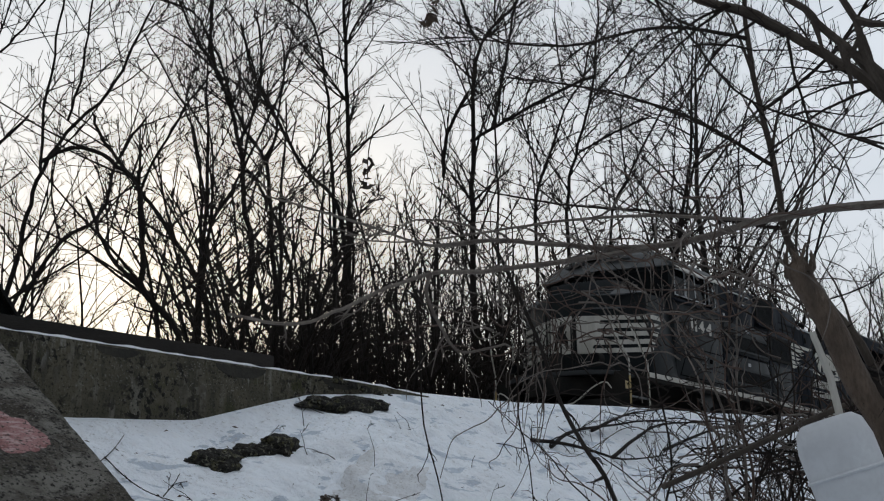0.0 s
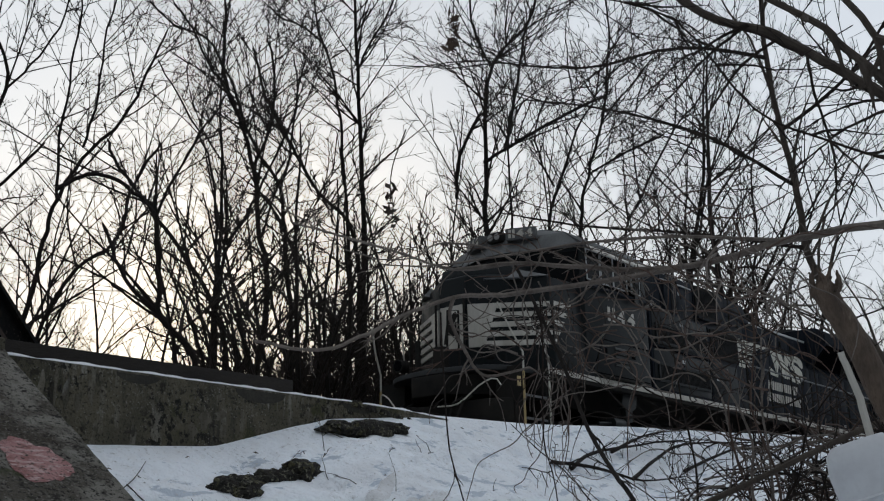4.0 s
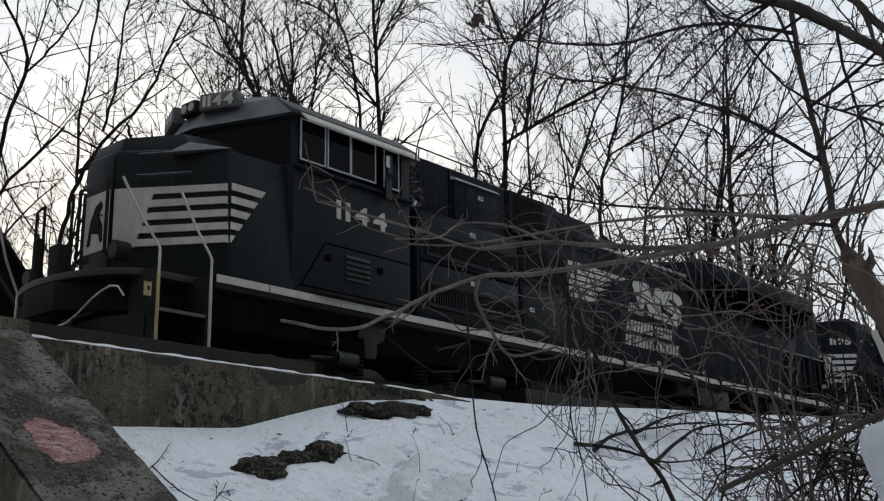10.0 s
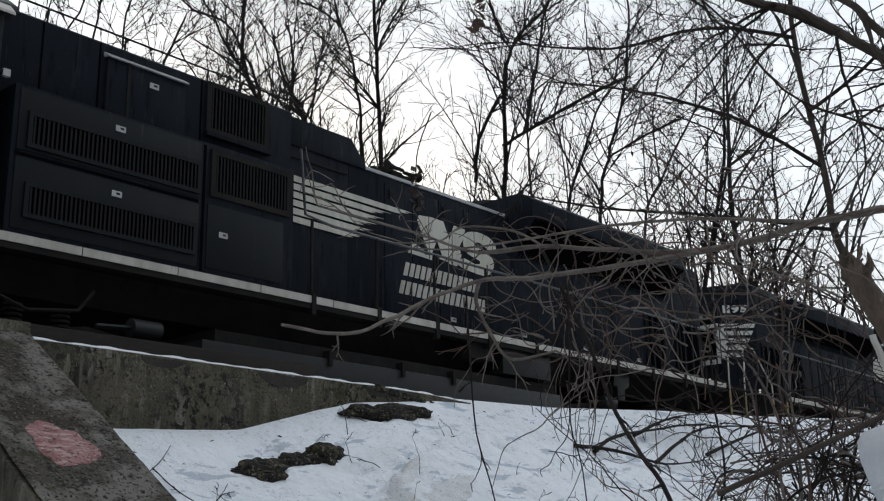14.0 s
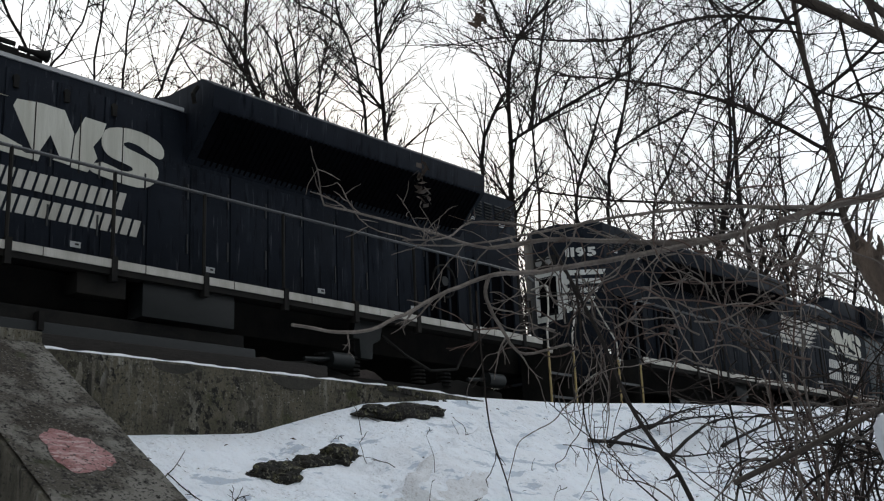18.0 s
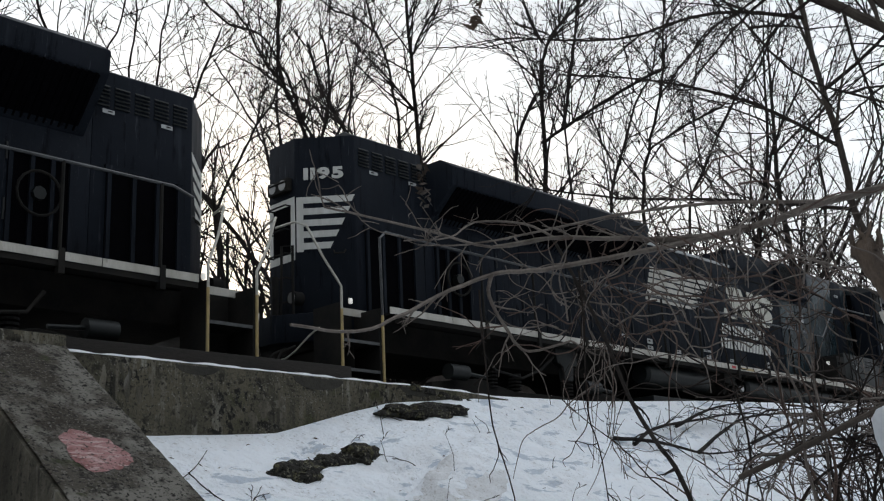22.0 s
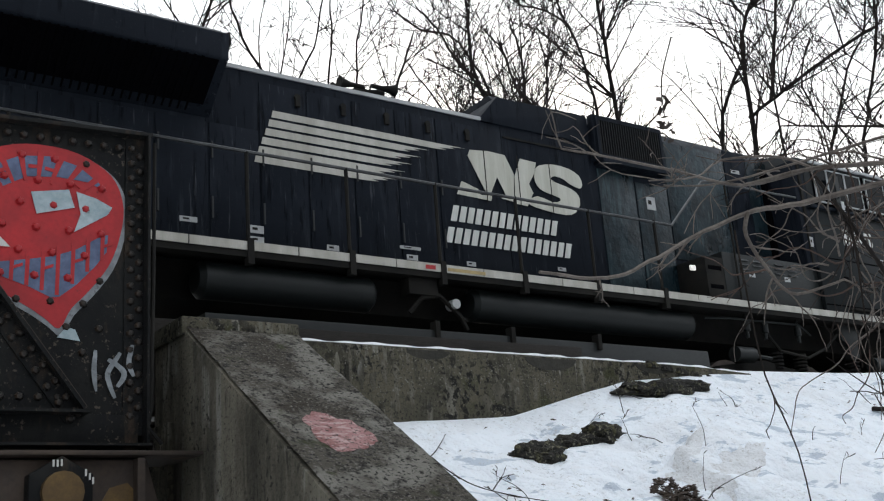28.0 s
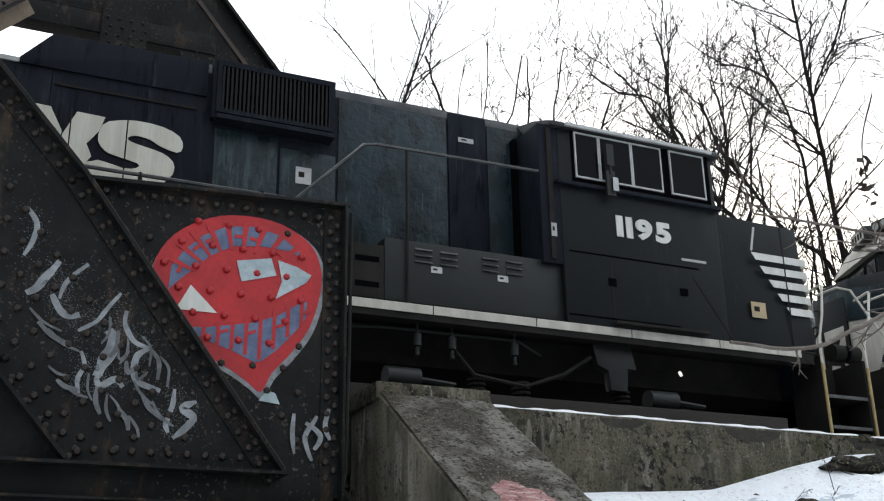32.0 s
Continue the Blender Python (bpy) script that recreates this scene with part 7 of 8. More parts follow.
def make_woods():
    slim = [limb_tree(10 + i, 18, 0.115, 1, 0.08, 15, 0.20, 0.72) for i in range(4)]
    multi = [limb_tree(30 + i, 16.5, 0.095, 3, 0.1, 9, 0.18, 0.72) for i in range(5)]
    big = [limb_tree(50 + i, 19, 0.15, 1, 0.06, 18, 0.20, 0.95, (0, 4, 7)) for i in range(3)]
    open_ = [limb_tree(60 + i, 17, 0.10, 2, 0.1, 13, 0.4, 0.8) for i in range(3)]
    brush = [limb_tree(70 + i, 5.0, 0.028, 5, 0.25, 6, 0.10, 0.9, (0, 2, 5)) for i in range(4)]
    rng = random.Random(8)

    def at(az, r):
        return math.sin(radians(az)) * r, math.cos(radians(az)) * r
    # the trees that stand out: bearing, range, girth, and each stem's line of sideways and height
    hero(25.9, 24, 0.085, (((-0.3, 5.4), (-0.1, 7.2), (0.0, 8.4), (0.3, 9.9), (-0.3, 11.3), (-0.7, 12.6)), ((0.3, 9.9), (0.8, 10.6), (1.3, 11.6), (1.6, 13.1)), ((-0.3, 6.0), (0.2, 7.3), (1.2, 8.6))))
    hero(28.8, 23, 0.08, (((-0.2, 4.2), (-0.1, 4.6), (0.1, 6.1), (0.3, 7.2), (0.8, 8.4), (1.6, 9.5), (2.1, 10.8), (2.5, 12.0)), ((0.3, 7.2), (0.3, 8.6), (0.4, 10.2), (0.5, 11.6), (0.5, 12.5)), ((0.8, 8.4), (1.0, 9.7), (1.1, 11.3), (1.4, 12.9)), ((0.1, 4.0), (0.8, 5.6), (1.5, 6.2), (1.8, 7.4), (2.3, 8.4))))
    hero(35.5, 19.5, 0.085, (((0.5, 3.2), (-0.1, 3.9), (-0.2, 4.8), (-0.3, 5.8), (-0.6, 6.1), (-1.1, 6.4), (-1.6, 6.4), (-2.0, 6.1)), ((-0.3, 5.8), (0.1, 6.9), (0.5, 7.7), (0.9, 8.4)), ((0.1, 3.6), (-0.6, 4.4), (-1.0, 5.1), (-1.2, 5.6))))
    hero(38.1, 24, 0.085, (((0.2, 4.0), (-0.1, 5.3), (-0.8, 6.4), (-1.6, 7.5), (-2.3, 8.4), (-2.6, 9.1)), ((-0.1, 5.3), (-0.1, 6.8), (-0.2, 8.1), (-0.5, 9.2), (-1.1, 10.3), (-1.6, 11.2)), ((-0.0, 6.0), (0.5, 7.3), (1.0, 8.4), (1.6, 10.1), (1.5, 11.3))))
    hero(40.9, 26, 0.11, (((-0.3, 4.4), (-0.1, 6.5), (-0.4, 7.9), (-0.5, 9.4), (-1.0, 11.0), (-1.4, 12.3), (-1.4, 14.2), (-1.6, 15.2)), ((-0.5, 9.4), (-0.1, 10.6), (-0.1, 12.0), (-0.3, 13.2)), ((-1.0, 11.0), (-1.6, 11.9), (-2.2, 13.1), (-2.7, 13.8))))
    hero(41.8, 27, 0.095, (((0.1, 4.6), (-0.1, 7.3), (-0.3, 9.0), (-1.0, 10.2), (-1.6, 11.9), (-2.3, 13.1), (-3.1, 13.4), (-3.8, 14.1)), ((-0.3, 9.0), (-0.0, 10.5), (0.1, 11.8), (0.3, 12.9)), ((0.4, 4.6), (0.4, 6.6), (-0.5, 8.9), (-1.1, 9.2))))
    hero(45.8, 29, 0.115, (((-0.0, 7.9), (-0.1, 11.4), (-0.2, 13.5), (-0.3, 15.7), (-0.2, 17.4)), ((-0.4, 7.9), (-0.6, 11.0), (-0.8, 12.8), (-1.1, 14.1), (-1.7, 14.8), (-2.5, 15.2)), ((-0.2, 13.5), (0.2, 14.5), (0.7, 15.4), (1.1, 16.6)), ((-0.2, 8.1), (-1.2, 9.5), (-2.0, 10.9), (-2.7, 12.3), (-3.1, 13.8)), ((-1.1, 14.1), (-1.4, 15.0), (-1.5, 16.2))))
    hero(52.7, 30, 0.135, (((-0.1, 8.1), (-0.1, 9.9), (-0.0, 13.0), (0.1, 14.2), (0.5, 15.2), (1.4, 16.3), (2.0, 18.0)), ((-0.1, 11.0), (0.5, 11.4), (1.2, 11.8), (2.4, 12.5), (3.7, 13.1)), ((-0.9, 9.9), (-0.8, 11.2), (-0.1, 12.7)), ((0.1, 14.2), (-0.3, 15.3), (-0.4, 16.7)), ((0.5, 11.4), (0.9, 13.1), (1.2, 14.9), (1.5, 16.1))))
    hero(54.1, 28, 0.06, (((-0.1, 8.6), (-0.1, 10.9), (0.2, 12.4), (0.5, 13.7), (0.5, 15.0)), ((-0.1, 10.9), (-0.4, 12.3), (-1.8, 13.6))))
    hero(56.5, 31, 0.085, (((-0.3, 9.3), (-0.1, 10.5), (0.7, 12.7), (1.3, 13.8), (1.7, 15.2), (2.6, 16.4)), ((0.7, 12.7), (0.5, 14.2), (0.5, 15.6)), ((-0.1, 10.5), (-0.6, 12.0), (-0.2, 13.4))))
    hero(58.4, 31, 0.09, (((-0.4, 9.1), (-0.1, 10.8), (0.4, 12.5), (0.7, 14.4), (0.8, 16.1), (0.7, 17.4)), ((0.4, 12.5), (1.3, 13.6), (2.1, 14.6)), ((-0.1, 10.8), (1.0, 11.4), (2.2, 11.9))))
    hero(61.1, 33, 0.08, (((-0.7, 9.0), (-0.1, 10.6), (1.1, 12.8), (2.0, 13.9), (2.7, 15.6)), ((-0.1, 10.6), (-0.2, 12.1), (0.0, 13.6), (0.4, 14.9)), ((1.1, 12.8), (1.3, 14.3), (1.3, 15.9))))
    hero(64.1, 35, 0.08, (((-0.5, 7.9), (-0.1, 10.0), (0.4, 11.8), (1.4, 13.6), (1.9, 15.3)), ((0.4, 11.8), (-0.1, 13.1), (0.2, 14.7))))
    hero(67.0, 38, 0.08, (((-0.4, 8.4), (-0.1, 11.0), (-0.1, 13.0), (0.6, 15.3), (1.4, 17.0)), ((-0.1, 13.0), (-0.6, 14.5), (-0.6, 16.2))))
    for az, r, kind, turn, size in ((14.5, 27.0, big[1], 310, 0.98), (20.5, 29.0, open_[0], 40, 0.95), (65.0, 42.0, big[2], 40, 1.2)):
        x, y = at(az, r)
        plant(kind, x, y, 2.1, turn, size, "tall bare tree with dark bark beyond the track")
    # the rest of the woods, one in each narrow sector, thin where the sky is open
    for az0, az1, count, near, far, kinds, s0, s1 in ((44, 58, 14, 31, 52, slim + multi, 0.6, 1.0), (58, 74, 18, 34, 60, slim + multi, 0.75, 1.15), (31, 44, 6, 29, 44, open_ + multi, 0.6, 0.85), (12, 30, 5, 34, 48, open_, 0.95, 1.15)):
        for i in range(count):
            for tries in range(30):
                x, y = at(az0 + (az1 - az0) * (i + rng.random()) / count, rng.uniform(near, far))
                if y > 16.2:
                    plant(rng.choice(kinds), x, y, 2.0, rng.uniform(0, 360), rng.uniform(s0, s1), "slender bare tree in the woods beyond the track")
                    break
    for i in range(78):
        for tries in range(30):
            x, y = at(39 + 34 * (i + rng.random()) / 78, rng.uniform(20, 36))
            if y > 15.6:
                b = plant(rng.choice(brush), x, y, 2.2, rng.uniform(0, 360), rng.uniform(0.9, 1.75), "leafless many-stemmed shrub at the edge of the woods", "shrub", "shrubs beyond the track")
                b.name = "shrub"
                break


make_woods()

# ---- rocks, leaves and brush on the slope ----
def lump(seed, sx, sy, sz, detail=4, rough=0.55):
    bm = bmesh.new()
    bmesh.ops.create_icosphere(bm, subdivisions=detail, radius=1)
    off = Vector((seed * 3.7, seed * 1.3, 0))
    for v in bm.verts:
        k = 1 + rough * noise.noise(v.co * 1.3 + off) + 0.45 * rough * noise.noise(v.co * 3.5 + off) + 0.3 * rough * noise.noise(v.co * 9 + off)
        v.co = Vector((v.co.x * sx, v.co.y * sy, v.co.z * sz)) * k
    s = Shape()
    bm.verts.ensure_lookup_table()
    s.add([v.co for v in bm.verts], [[w.index for w in f.verts] for f in bm.faces])
    bm.free()
    return s


def make_rocks():
    for turn, x, y, lumps in ((5, 7.40, 8.52, ((1, 0.46, 0.03, 0.34, 0.20, 0.17), (7, 0.72, 0.02, 0.17, 0.16, 0.14), (2, 0.10, 0.02, 0.30, 0.13, 0.10), (3, -0.24, -0.01, 0.26, 0.10, 0.065), (8, -0.58, -0.12, 0.27, 0.15, 0.11), (9, -0.80, -0.12, 0.13, 0.08, 0.06))),
                              (0, 9.20, 8.93, ((4, -0.34, 0.02, 0.32, 0.12, 0.085), (5, 0.20, 0.0, 0.40, 0.14, 0.10), (6, -0.06, -0.06, 0.34, 0.10, 0.075), (10, 0.50, 0.0, 0.16, 0.08, 0.06)))):
        s = Shape()
        for seed, dx, dy, sx, sy, sz in lumps:
            q = lump(seed, sx * 1.12, sy, sz, 4, 0.46)
            s.add([(a + dx, b + dy, c + 0.10 * dx) for a, b, c in q.v], q.f)
        solid("rock", s, ROCKM, "long dark mossy rock half sunk in the snow", "rock", group="rocks in the snow", smooth=True, at=pose(x, y, slope_height(x, y) - 0.035, 24, 0, turn))
    rng = random.Random(3)
    s = Shape()
    for i in range(1300):
        a, r = rng.uniform(0, 6.28), math.sqrt(rng.random())
        x, y = 7.28 + 0.24 * r * math.cos(a) + 0.06 * r * math.sin(a) + 0.05 * math.sin(9 * a), 6.98 + 0.48 * r * math.sin(a) + 0.16 * r * math.cos(a)
        z = slope_height(x, y) + 0.012 + 0.03 * rng.random()
        t, w = rng.uniform(0, 6.28), rng.uniform(0.018, 0.035)
        u, v = Vector((math.cos(t), math.sin(t), rng.uniform(-0.3, 0.6))) * w, Vector((-math.sin(t), math.cos(t), rng.uniform(-0.1, 0.7))) * w * 0.6
        c = Vector((x, y, z))
        s.add([c - u, c - v, c + u, c + v, c + Vector((0, 0, w * 0.4))], [(0, 1, 4), (1, 2, 4), (2, 3, 4), (3, 0, 4), (0, 3, 2, 1)])
    solid("leaf_litter", s, LEAFD, "patch of brown dead leaves melted out of the snow", "leaves", "stuff")
    s = Shape()
    for i in range(260):
        x, y = rng.uniform(5, 20), rng.uniform(6, 9.1)
        if y > 9.1:
            continue
        c = Vector((x, y, slope_height(x, y) + 0.004))
        t, w = rng.uniform(0, 6.28), rng.uniform(0.012, 0.035)
        u, v = Vector((math.cos(t), math.sin(t), 0.2)) * w, Vector((-math.sin(t), math.cos(t), 0.3)) * w * 0.5
        s.add([c - u, c - v, c + u, c + v, c + Vector((0, 0, w * 0.4))], [(0, 1, 4), (1, 2, 4), (2, 3, 4), (3, 0, 4), (0, 3, 2, 1)])
    solid("debris", s, LEAFD, "scattered bits of bark and leaf on the snow", "debris", "stuff")


def branch(thing, name, pts, r0, r1, mat, rng, twigs=0, length=0.4, sides=6, label="", hang=0.0, wobble=0.22):
    """A branch along pts, softened, with small side twigs."""
    pts = [Vector(p) for p in pts]
    line = []
    for i in range(len(pts) - 1):
        p0, p1, p2, p3 = pts[max(i - 1, 0)], pts[i], pts[i + 1], pts[min(i + 2, len(pts) - 1)]
        for q in range(4):
            t = q / 4
            v = 0.5 * ((2 * p1) + (p2 - p0) * t + (2 * p0 - 5 * p1 + 4 * p2 - p3) * t * t + (3 * p1 - p0 - 3 * p2 + p3) * t ** 3)
            line.append(v + Vector((rng.uniform(-1, 1), rng.uniform(-1, 1), rng.uniform(-1, 1))) * min(r0, 0.03) * wobble)
    line.append(pts[-1])
    n = len(line)
    ob = part(name, Shape().tube(line, taper(r0, r1, n), sides), mat, thing, label, smooth=True)
    if twigs:
        s = Shape()
        for k in range(twigs):
            i = rng.randint(2, n - 1)
            d = (line[min(i + 1, n - 1)] - line[i - 1]).normalized() + Vector((rng.uniform(-1, 1), rng.uniform(-1, 1), rng.uniform(-1, 1) - hang)) * 0.9
            ln = length * rng.uniform(0.4, 1.3)
            tw = wander(rng, line[i], d, ln, 5, 0.28, -hang * 0.1)
            s.tube(tw, taper(max(r1, r0 * 0.35), 0.003, 6), 4, False)
            for c in range(3):
                q = tw[rng.randint(1, 5)]
                s.tube(wander(rng, q, d + Vector((rng.uniform(-1, 1), rng.uniform(-1, 1), rng.uniform(-1, 1))), ln * 0.45, 3, 0.3, 0.0), [0.004, 0.0035, 0.003, 0.002], 3, False)
        tagged(part("twig_spray", s, mat, ob), kind="stuff")
    return ob


def make_front_branches():
    rng = random.Random(21)
    t = base("overhanging_branch", "grey bare branch reaching across in front of the track", "branch", pose(7.0, 2.0, 0))
    t.matrix_basis = pose(0, 0, 0)
    branch(t, "main_branch", ((7.55, 0.62, 3.44), (7.2, 1.93, 3.8), (7.18, 2.85, 3.86), (6.98, 3.27, 3.76), (6.7, 3.66, 3.7), (6.41, 4.03, 3.73), (6.09, 4.45, 3.78), (5.83, 4.81, 3.75)), 0.034, 0.012, BRANCH, rng, 9, 0.4)
    branch(t, "side_branch", ((6.09, 4.45, 3.78), (5.83, 4.81, 3.75), (5.2, 4.85, 3.77), (4.55, 4.81, 3.75), (4.28, 4.85, 3.76)), 0.012, 0.006, BRANCH, rng, 6, 0.3)
    branch(t, "side_branch", ((6.82, 3.52, 3.71), (6.19, 4.06, 3.56), (5.88, 4.41, 3.5), (5.67, 4.64, 3.49), (5.29, 4.74, 3.34), (4.8, 4.69, 3.11), (4.54, 4.72, 2.99), (4.28, 4.74, 2.94), (3.91, 4.73, 2.94)), 0.021, 0.009, BRANCH, rng, 5, 0.25)
    branch(t, "side_branch", ((5.62, 4.65, 3.48), (5.62, 4.69, 3.33), (5.77, 4.65, 3.07), (5.89, 4.59, 2.95), (6.13, 4.4, 3.02)), 0.016, 0.008, BRANCH, rng, 4, 0.25)
    branch(t, "side_branch", ((7.18, 2.85, 3.86), (6.75, 3.57, 3.94), (6.35, 4.12, 3.91), (6.0, 4.59, 3.83), (5.63, 4.88, 3.75), (5.07, 4.82, 3.64)), 0.014, 0.005, BRANCH, rng, 5, 0.35)
    branch(t, "side_branch", ((6.09, 4.45, 3.78), (5.99, 4.63, 3.91), (5.74, 4.89, 3.94), (5.42, 4.85, 3.76), (4.9, 4.78, 3.63)), 0.011, 0.005, BRANCH, rng, 4, 0.3)
    v = base("hanging_vine", "thin bare vine hanging down to the snow", "vine")
    branch(v, "stem", ((5.55, 4.72, 3.37), (5.53, 4.68, 2.89), (5.49, 4.61, 2.42), (5.51, 4.48, 1.95), (5.43, 4.37, 1.35)), 0.007, 0.004, TWIG, rng, 3, 0.2)
    v = base("hanging_vine", "thin bare vine hanging down to the snow", "vine")
    branch(v, "stem", ((6.18, 4.32, 3.52), (6.18, 4.31, 3.23), (6.2, 4.35, 2.53), (6.23, 4.29, 2.18), (6.22, 4.21, 1.25)), 0.007, 0.004, TWIG, rng, 4, 0.22)
    p = base("leaning_pole", "dark straight dead stick leaning in the brush", "stick")
    branch(p, "stem", ((6.22, 4.57, 3.84), (6.21, 4.43, 3.58), (6.16, 4.15, 3.05), (6.04, 3.89, 2.55), (5.87, 3.61, 2.23), (5.72, 3.33, 1.91), (5.49, 2.79, 0.74)), 0.012, 0.015, BARK, rng, 5, 0.3, wobble=0.08)
    # tangle of twigs where the branches cross
    for k in range(7):
        b = base("twig_tangle", "reddish tangle of thin bare twigs", "twigs", group="brush before the track")
        for i in range(7):
            c = Vector((6.15 + rng.uniform(-0.25, 0.5), 4.05 + rng.uniform(-1.4, 0.5), 3.45 + rng.uniform(-0.5, 0.45)))
            d = Vector((rng.uniform(-0.5, 0.5), rng.uniform(-1, 1), rng.uniform(-0.5, 0.7)))
            branch(b, "twig", [c, *wander(rng, c, d, rng.uniform(0.5, 1.2), 6, 0.55, -0.08)[1:]], 0.007, 0.003, BRANCH if i % 3 else BROWNT, rng, 0, 0.25, 5)
    for k in range(7):
        b = base("twig_tangle", "tangle of long thin curving bare twigs", "twigs", group="brush before the track")
        for i in range(6):
            c = Vector((6.9 + rng.uniform(-0.9, 1.5), 4.0 + rng.uniform(-1.0, 0.9), 3.0 + rng.uniform(-0.9, 0.9)))
            if c.x < 1.8 * c.y:
                c.z = max(c.z, 3.2)
            d = Vector((rng.uniform(-1, 0.2), rng.uniform(-0.2, 1), rng.uniform(-0.5, 0.8)))
            branch(b, "twig", [c, *wander(rng, c, d, rng.uniform(0.6, 1.6), 9, 0.52, -0.03)[1:]], rng.uniform(0.004, 0.0085), 0.0025, (BRANCH, BRANCH, BROWNT, TWIG)[(i + k) % 4], rng, 1, 0.3, 4)
    # reddish twigs that hang from the branches down to the snow
    for k in range(5):
        b = base("twig_tangle", "reddish tangle of thin hanging twigs", "twigs", group="brush before the track")
        for i in range(8):
            c = Vector((6.42 + rng.uniform(-0.22, 0.25), 4.38 + rng.uniform(-0.28, 0.32), rng.uniform(2.75, 3.75)))
            d = Vector((rng.uniform(-0.6, 0.6), rng.uniform(-0.6, 0.6), rng.uniform(-1.2, -0.1)))
            branch(b, "twig", [c, *wander(rng, c, d, rng.uniform(0.4, 1.0), 7, 0.42, -0.05)[1:]], rng.uniform(0.004, 0.0075), 0.0025, (BROWNT, BRANCH, BRANCH, TWIG)[i % 4], rng, 0, 0.2, 4)
    for k in range(6):
        b = base("twig_tangle", "dark tangle of long arching bare twigs", "twigs", group="brush before the track")
        for i in range(6):
            c = Vector((7.5 + rng.uniform(-0.4, 0.8), 3.3 + rng.uniform(-0.6, 0.8), rng.uniform(2.75, 3.75)))
            d = Vector((rng.uniform(-0.8, 0.8), rng.uniform(-1, 1), rng.uniform(-0.3, 0.6)))
            branch(b, "twig", [c, *wander(rng, c, d, rng.uniform(0.8, 1.9), 9, 0.40, -0.03)[1:]], rng.uniform(0.005, 0.009), 0.0025, (TWIG, BROWNT, BRANCH)[i % 3], rng, 0, 0.35, 4)
    # brush to the right, from the ground up
    for k in range(9):
        x, y = rng.uniform(7.4, 12.0), rng.uniform(2.2, 5.2)
        if x < 2.1 * y:
            x = 2.1 * y + rng.uniform(0, 1.5)
        b = base("bare_bush", "thicket of thin bare stems in the snow", "bush", group="brush before the track")
        z = slope_height(x, y)
        for i in range(6):
            c = Vector((x + rng.uniform(-0.3, 0.3), y + rng.uniform(-0.3, 0.3), z - 0.05))
            d = Vector((rng.uniform(-0.35, 0.35), rng.uniform(-0.5, 0.25), 1.0))
            arc = wander(rng, c, d, rng.uniform(1.6, 3.0), 7, 0.34, -0.08)
            branch(b, "stem", arc, 0.013, 0.004, (BRANCH, BROWNT, TWIG)[i % 3], rng, 6, 0.45, 5, hang=0.1)
    # darker bushes in front of the far end of the train
    for k in range(6):
        az, far = radians(65.0 + 1.2 * k + rng.uniform(-0.4, 0.4)), rng.uniform(9.6, 11.5)
        x, y = math.sin(az) * far, math.cos(az) * far
        b = base("bare_bush", "dark bare bush with many thin arching stems", "bush", group="brush before the track")
        for i in range(6):
            c = Vector((x + rng.uniform(-0.25, 0.25), y + rng.uniform(-0.25, 0.25), slope_height(x, y) - 0.05))
            arc = wander(rng, c, Vector((rng.uniform(-0.4, 0.3), rng.uniform(-0.4, 0.4), 1.0)), rng.uniform(2.4, 4.1), 10, 0.30, 0.0)
            branch(b, "stem", arc, 0.015, 0.004, (TWIG, BROWNT, TWIG)[i % 3], rng, 6, 0.5, 5, hang=-0.1)
    # long thin twigs lying on the snow
    for pts in (((5.61, 8.40), (5.66, 8.05), (5.77, 7.75), (6.23, 7.57), (6.48, 7.34)), ((5.81, 7.79), (6.03, 7.94), (6.21, 8.00)), ((8.55, 7.24), (9.47, 7.24), (9.80, 6.98), (10.35, 6.71)), ((5.28, 8.14), (5.71, 8.45), (6.07, 8.79))):
        f = base("fallen_twig", "long thin dead twig lying on the snow", "twig", group="twigs lying on the snow")
        branch(f, "stem", [(x, y, slope_height(x, y) + 0.02) for x, y in pts], 0.0065, 0.003, TWIG, rng, 3, 0.15, 5)
    # small weeds and twigs standing in the snow
    for k in range(46):
        x, y = rng.uniform(5.4, 15), rng.uniform(5.6, 9.0)
        b = base("weed", "thin dry weed stem poking from the snow", "weed", group="weeds in the snow")
        c = Vector((x, y, slope_height(x, y) - 0.03))
        d = Vector((rng.uniform(-1, 1), rng.uniform(-0.6, 0.6), rng.uniform(0.2, 1.2)))
        branch(b, "stem", [c, *wander(rng, c, d, rng.uniform(0.15, 0.6), 4, 0.3, -0.02)[1:]], 0.005, 0.002, TWIG, rng, 1, 0.10, 4)


FALLEN = (((12.2, 8.1, 0.0), (13.2, 8.4, 0.1), (14.4, 8.5, 0.12), (16.0, 8.55, 0.2), (17.4, 8.7, 0.1)), ((13.6, 8.0, 0.0), (14.6, 8.2, 0.15), (15.9, 8.45, 0.2), (17.9, 8.5, 0.25), (19.9, 8.6, 0.1)), ((13.9, 8.5, 0.05), (15.0, 8.6, 0.2), (16.6, 8.8, 0.3)), ((11.9, 8.2, 0.0), (12.6, 8.0, 0.1), (13.7, 7.9, 0.05), (15.0, 7.9, 0.1)), ((15.5, 8.2, 0.0), (17.5, 8.3, 0.25), (20.0, 8.6, 0.3)))


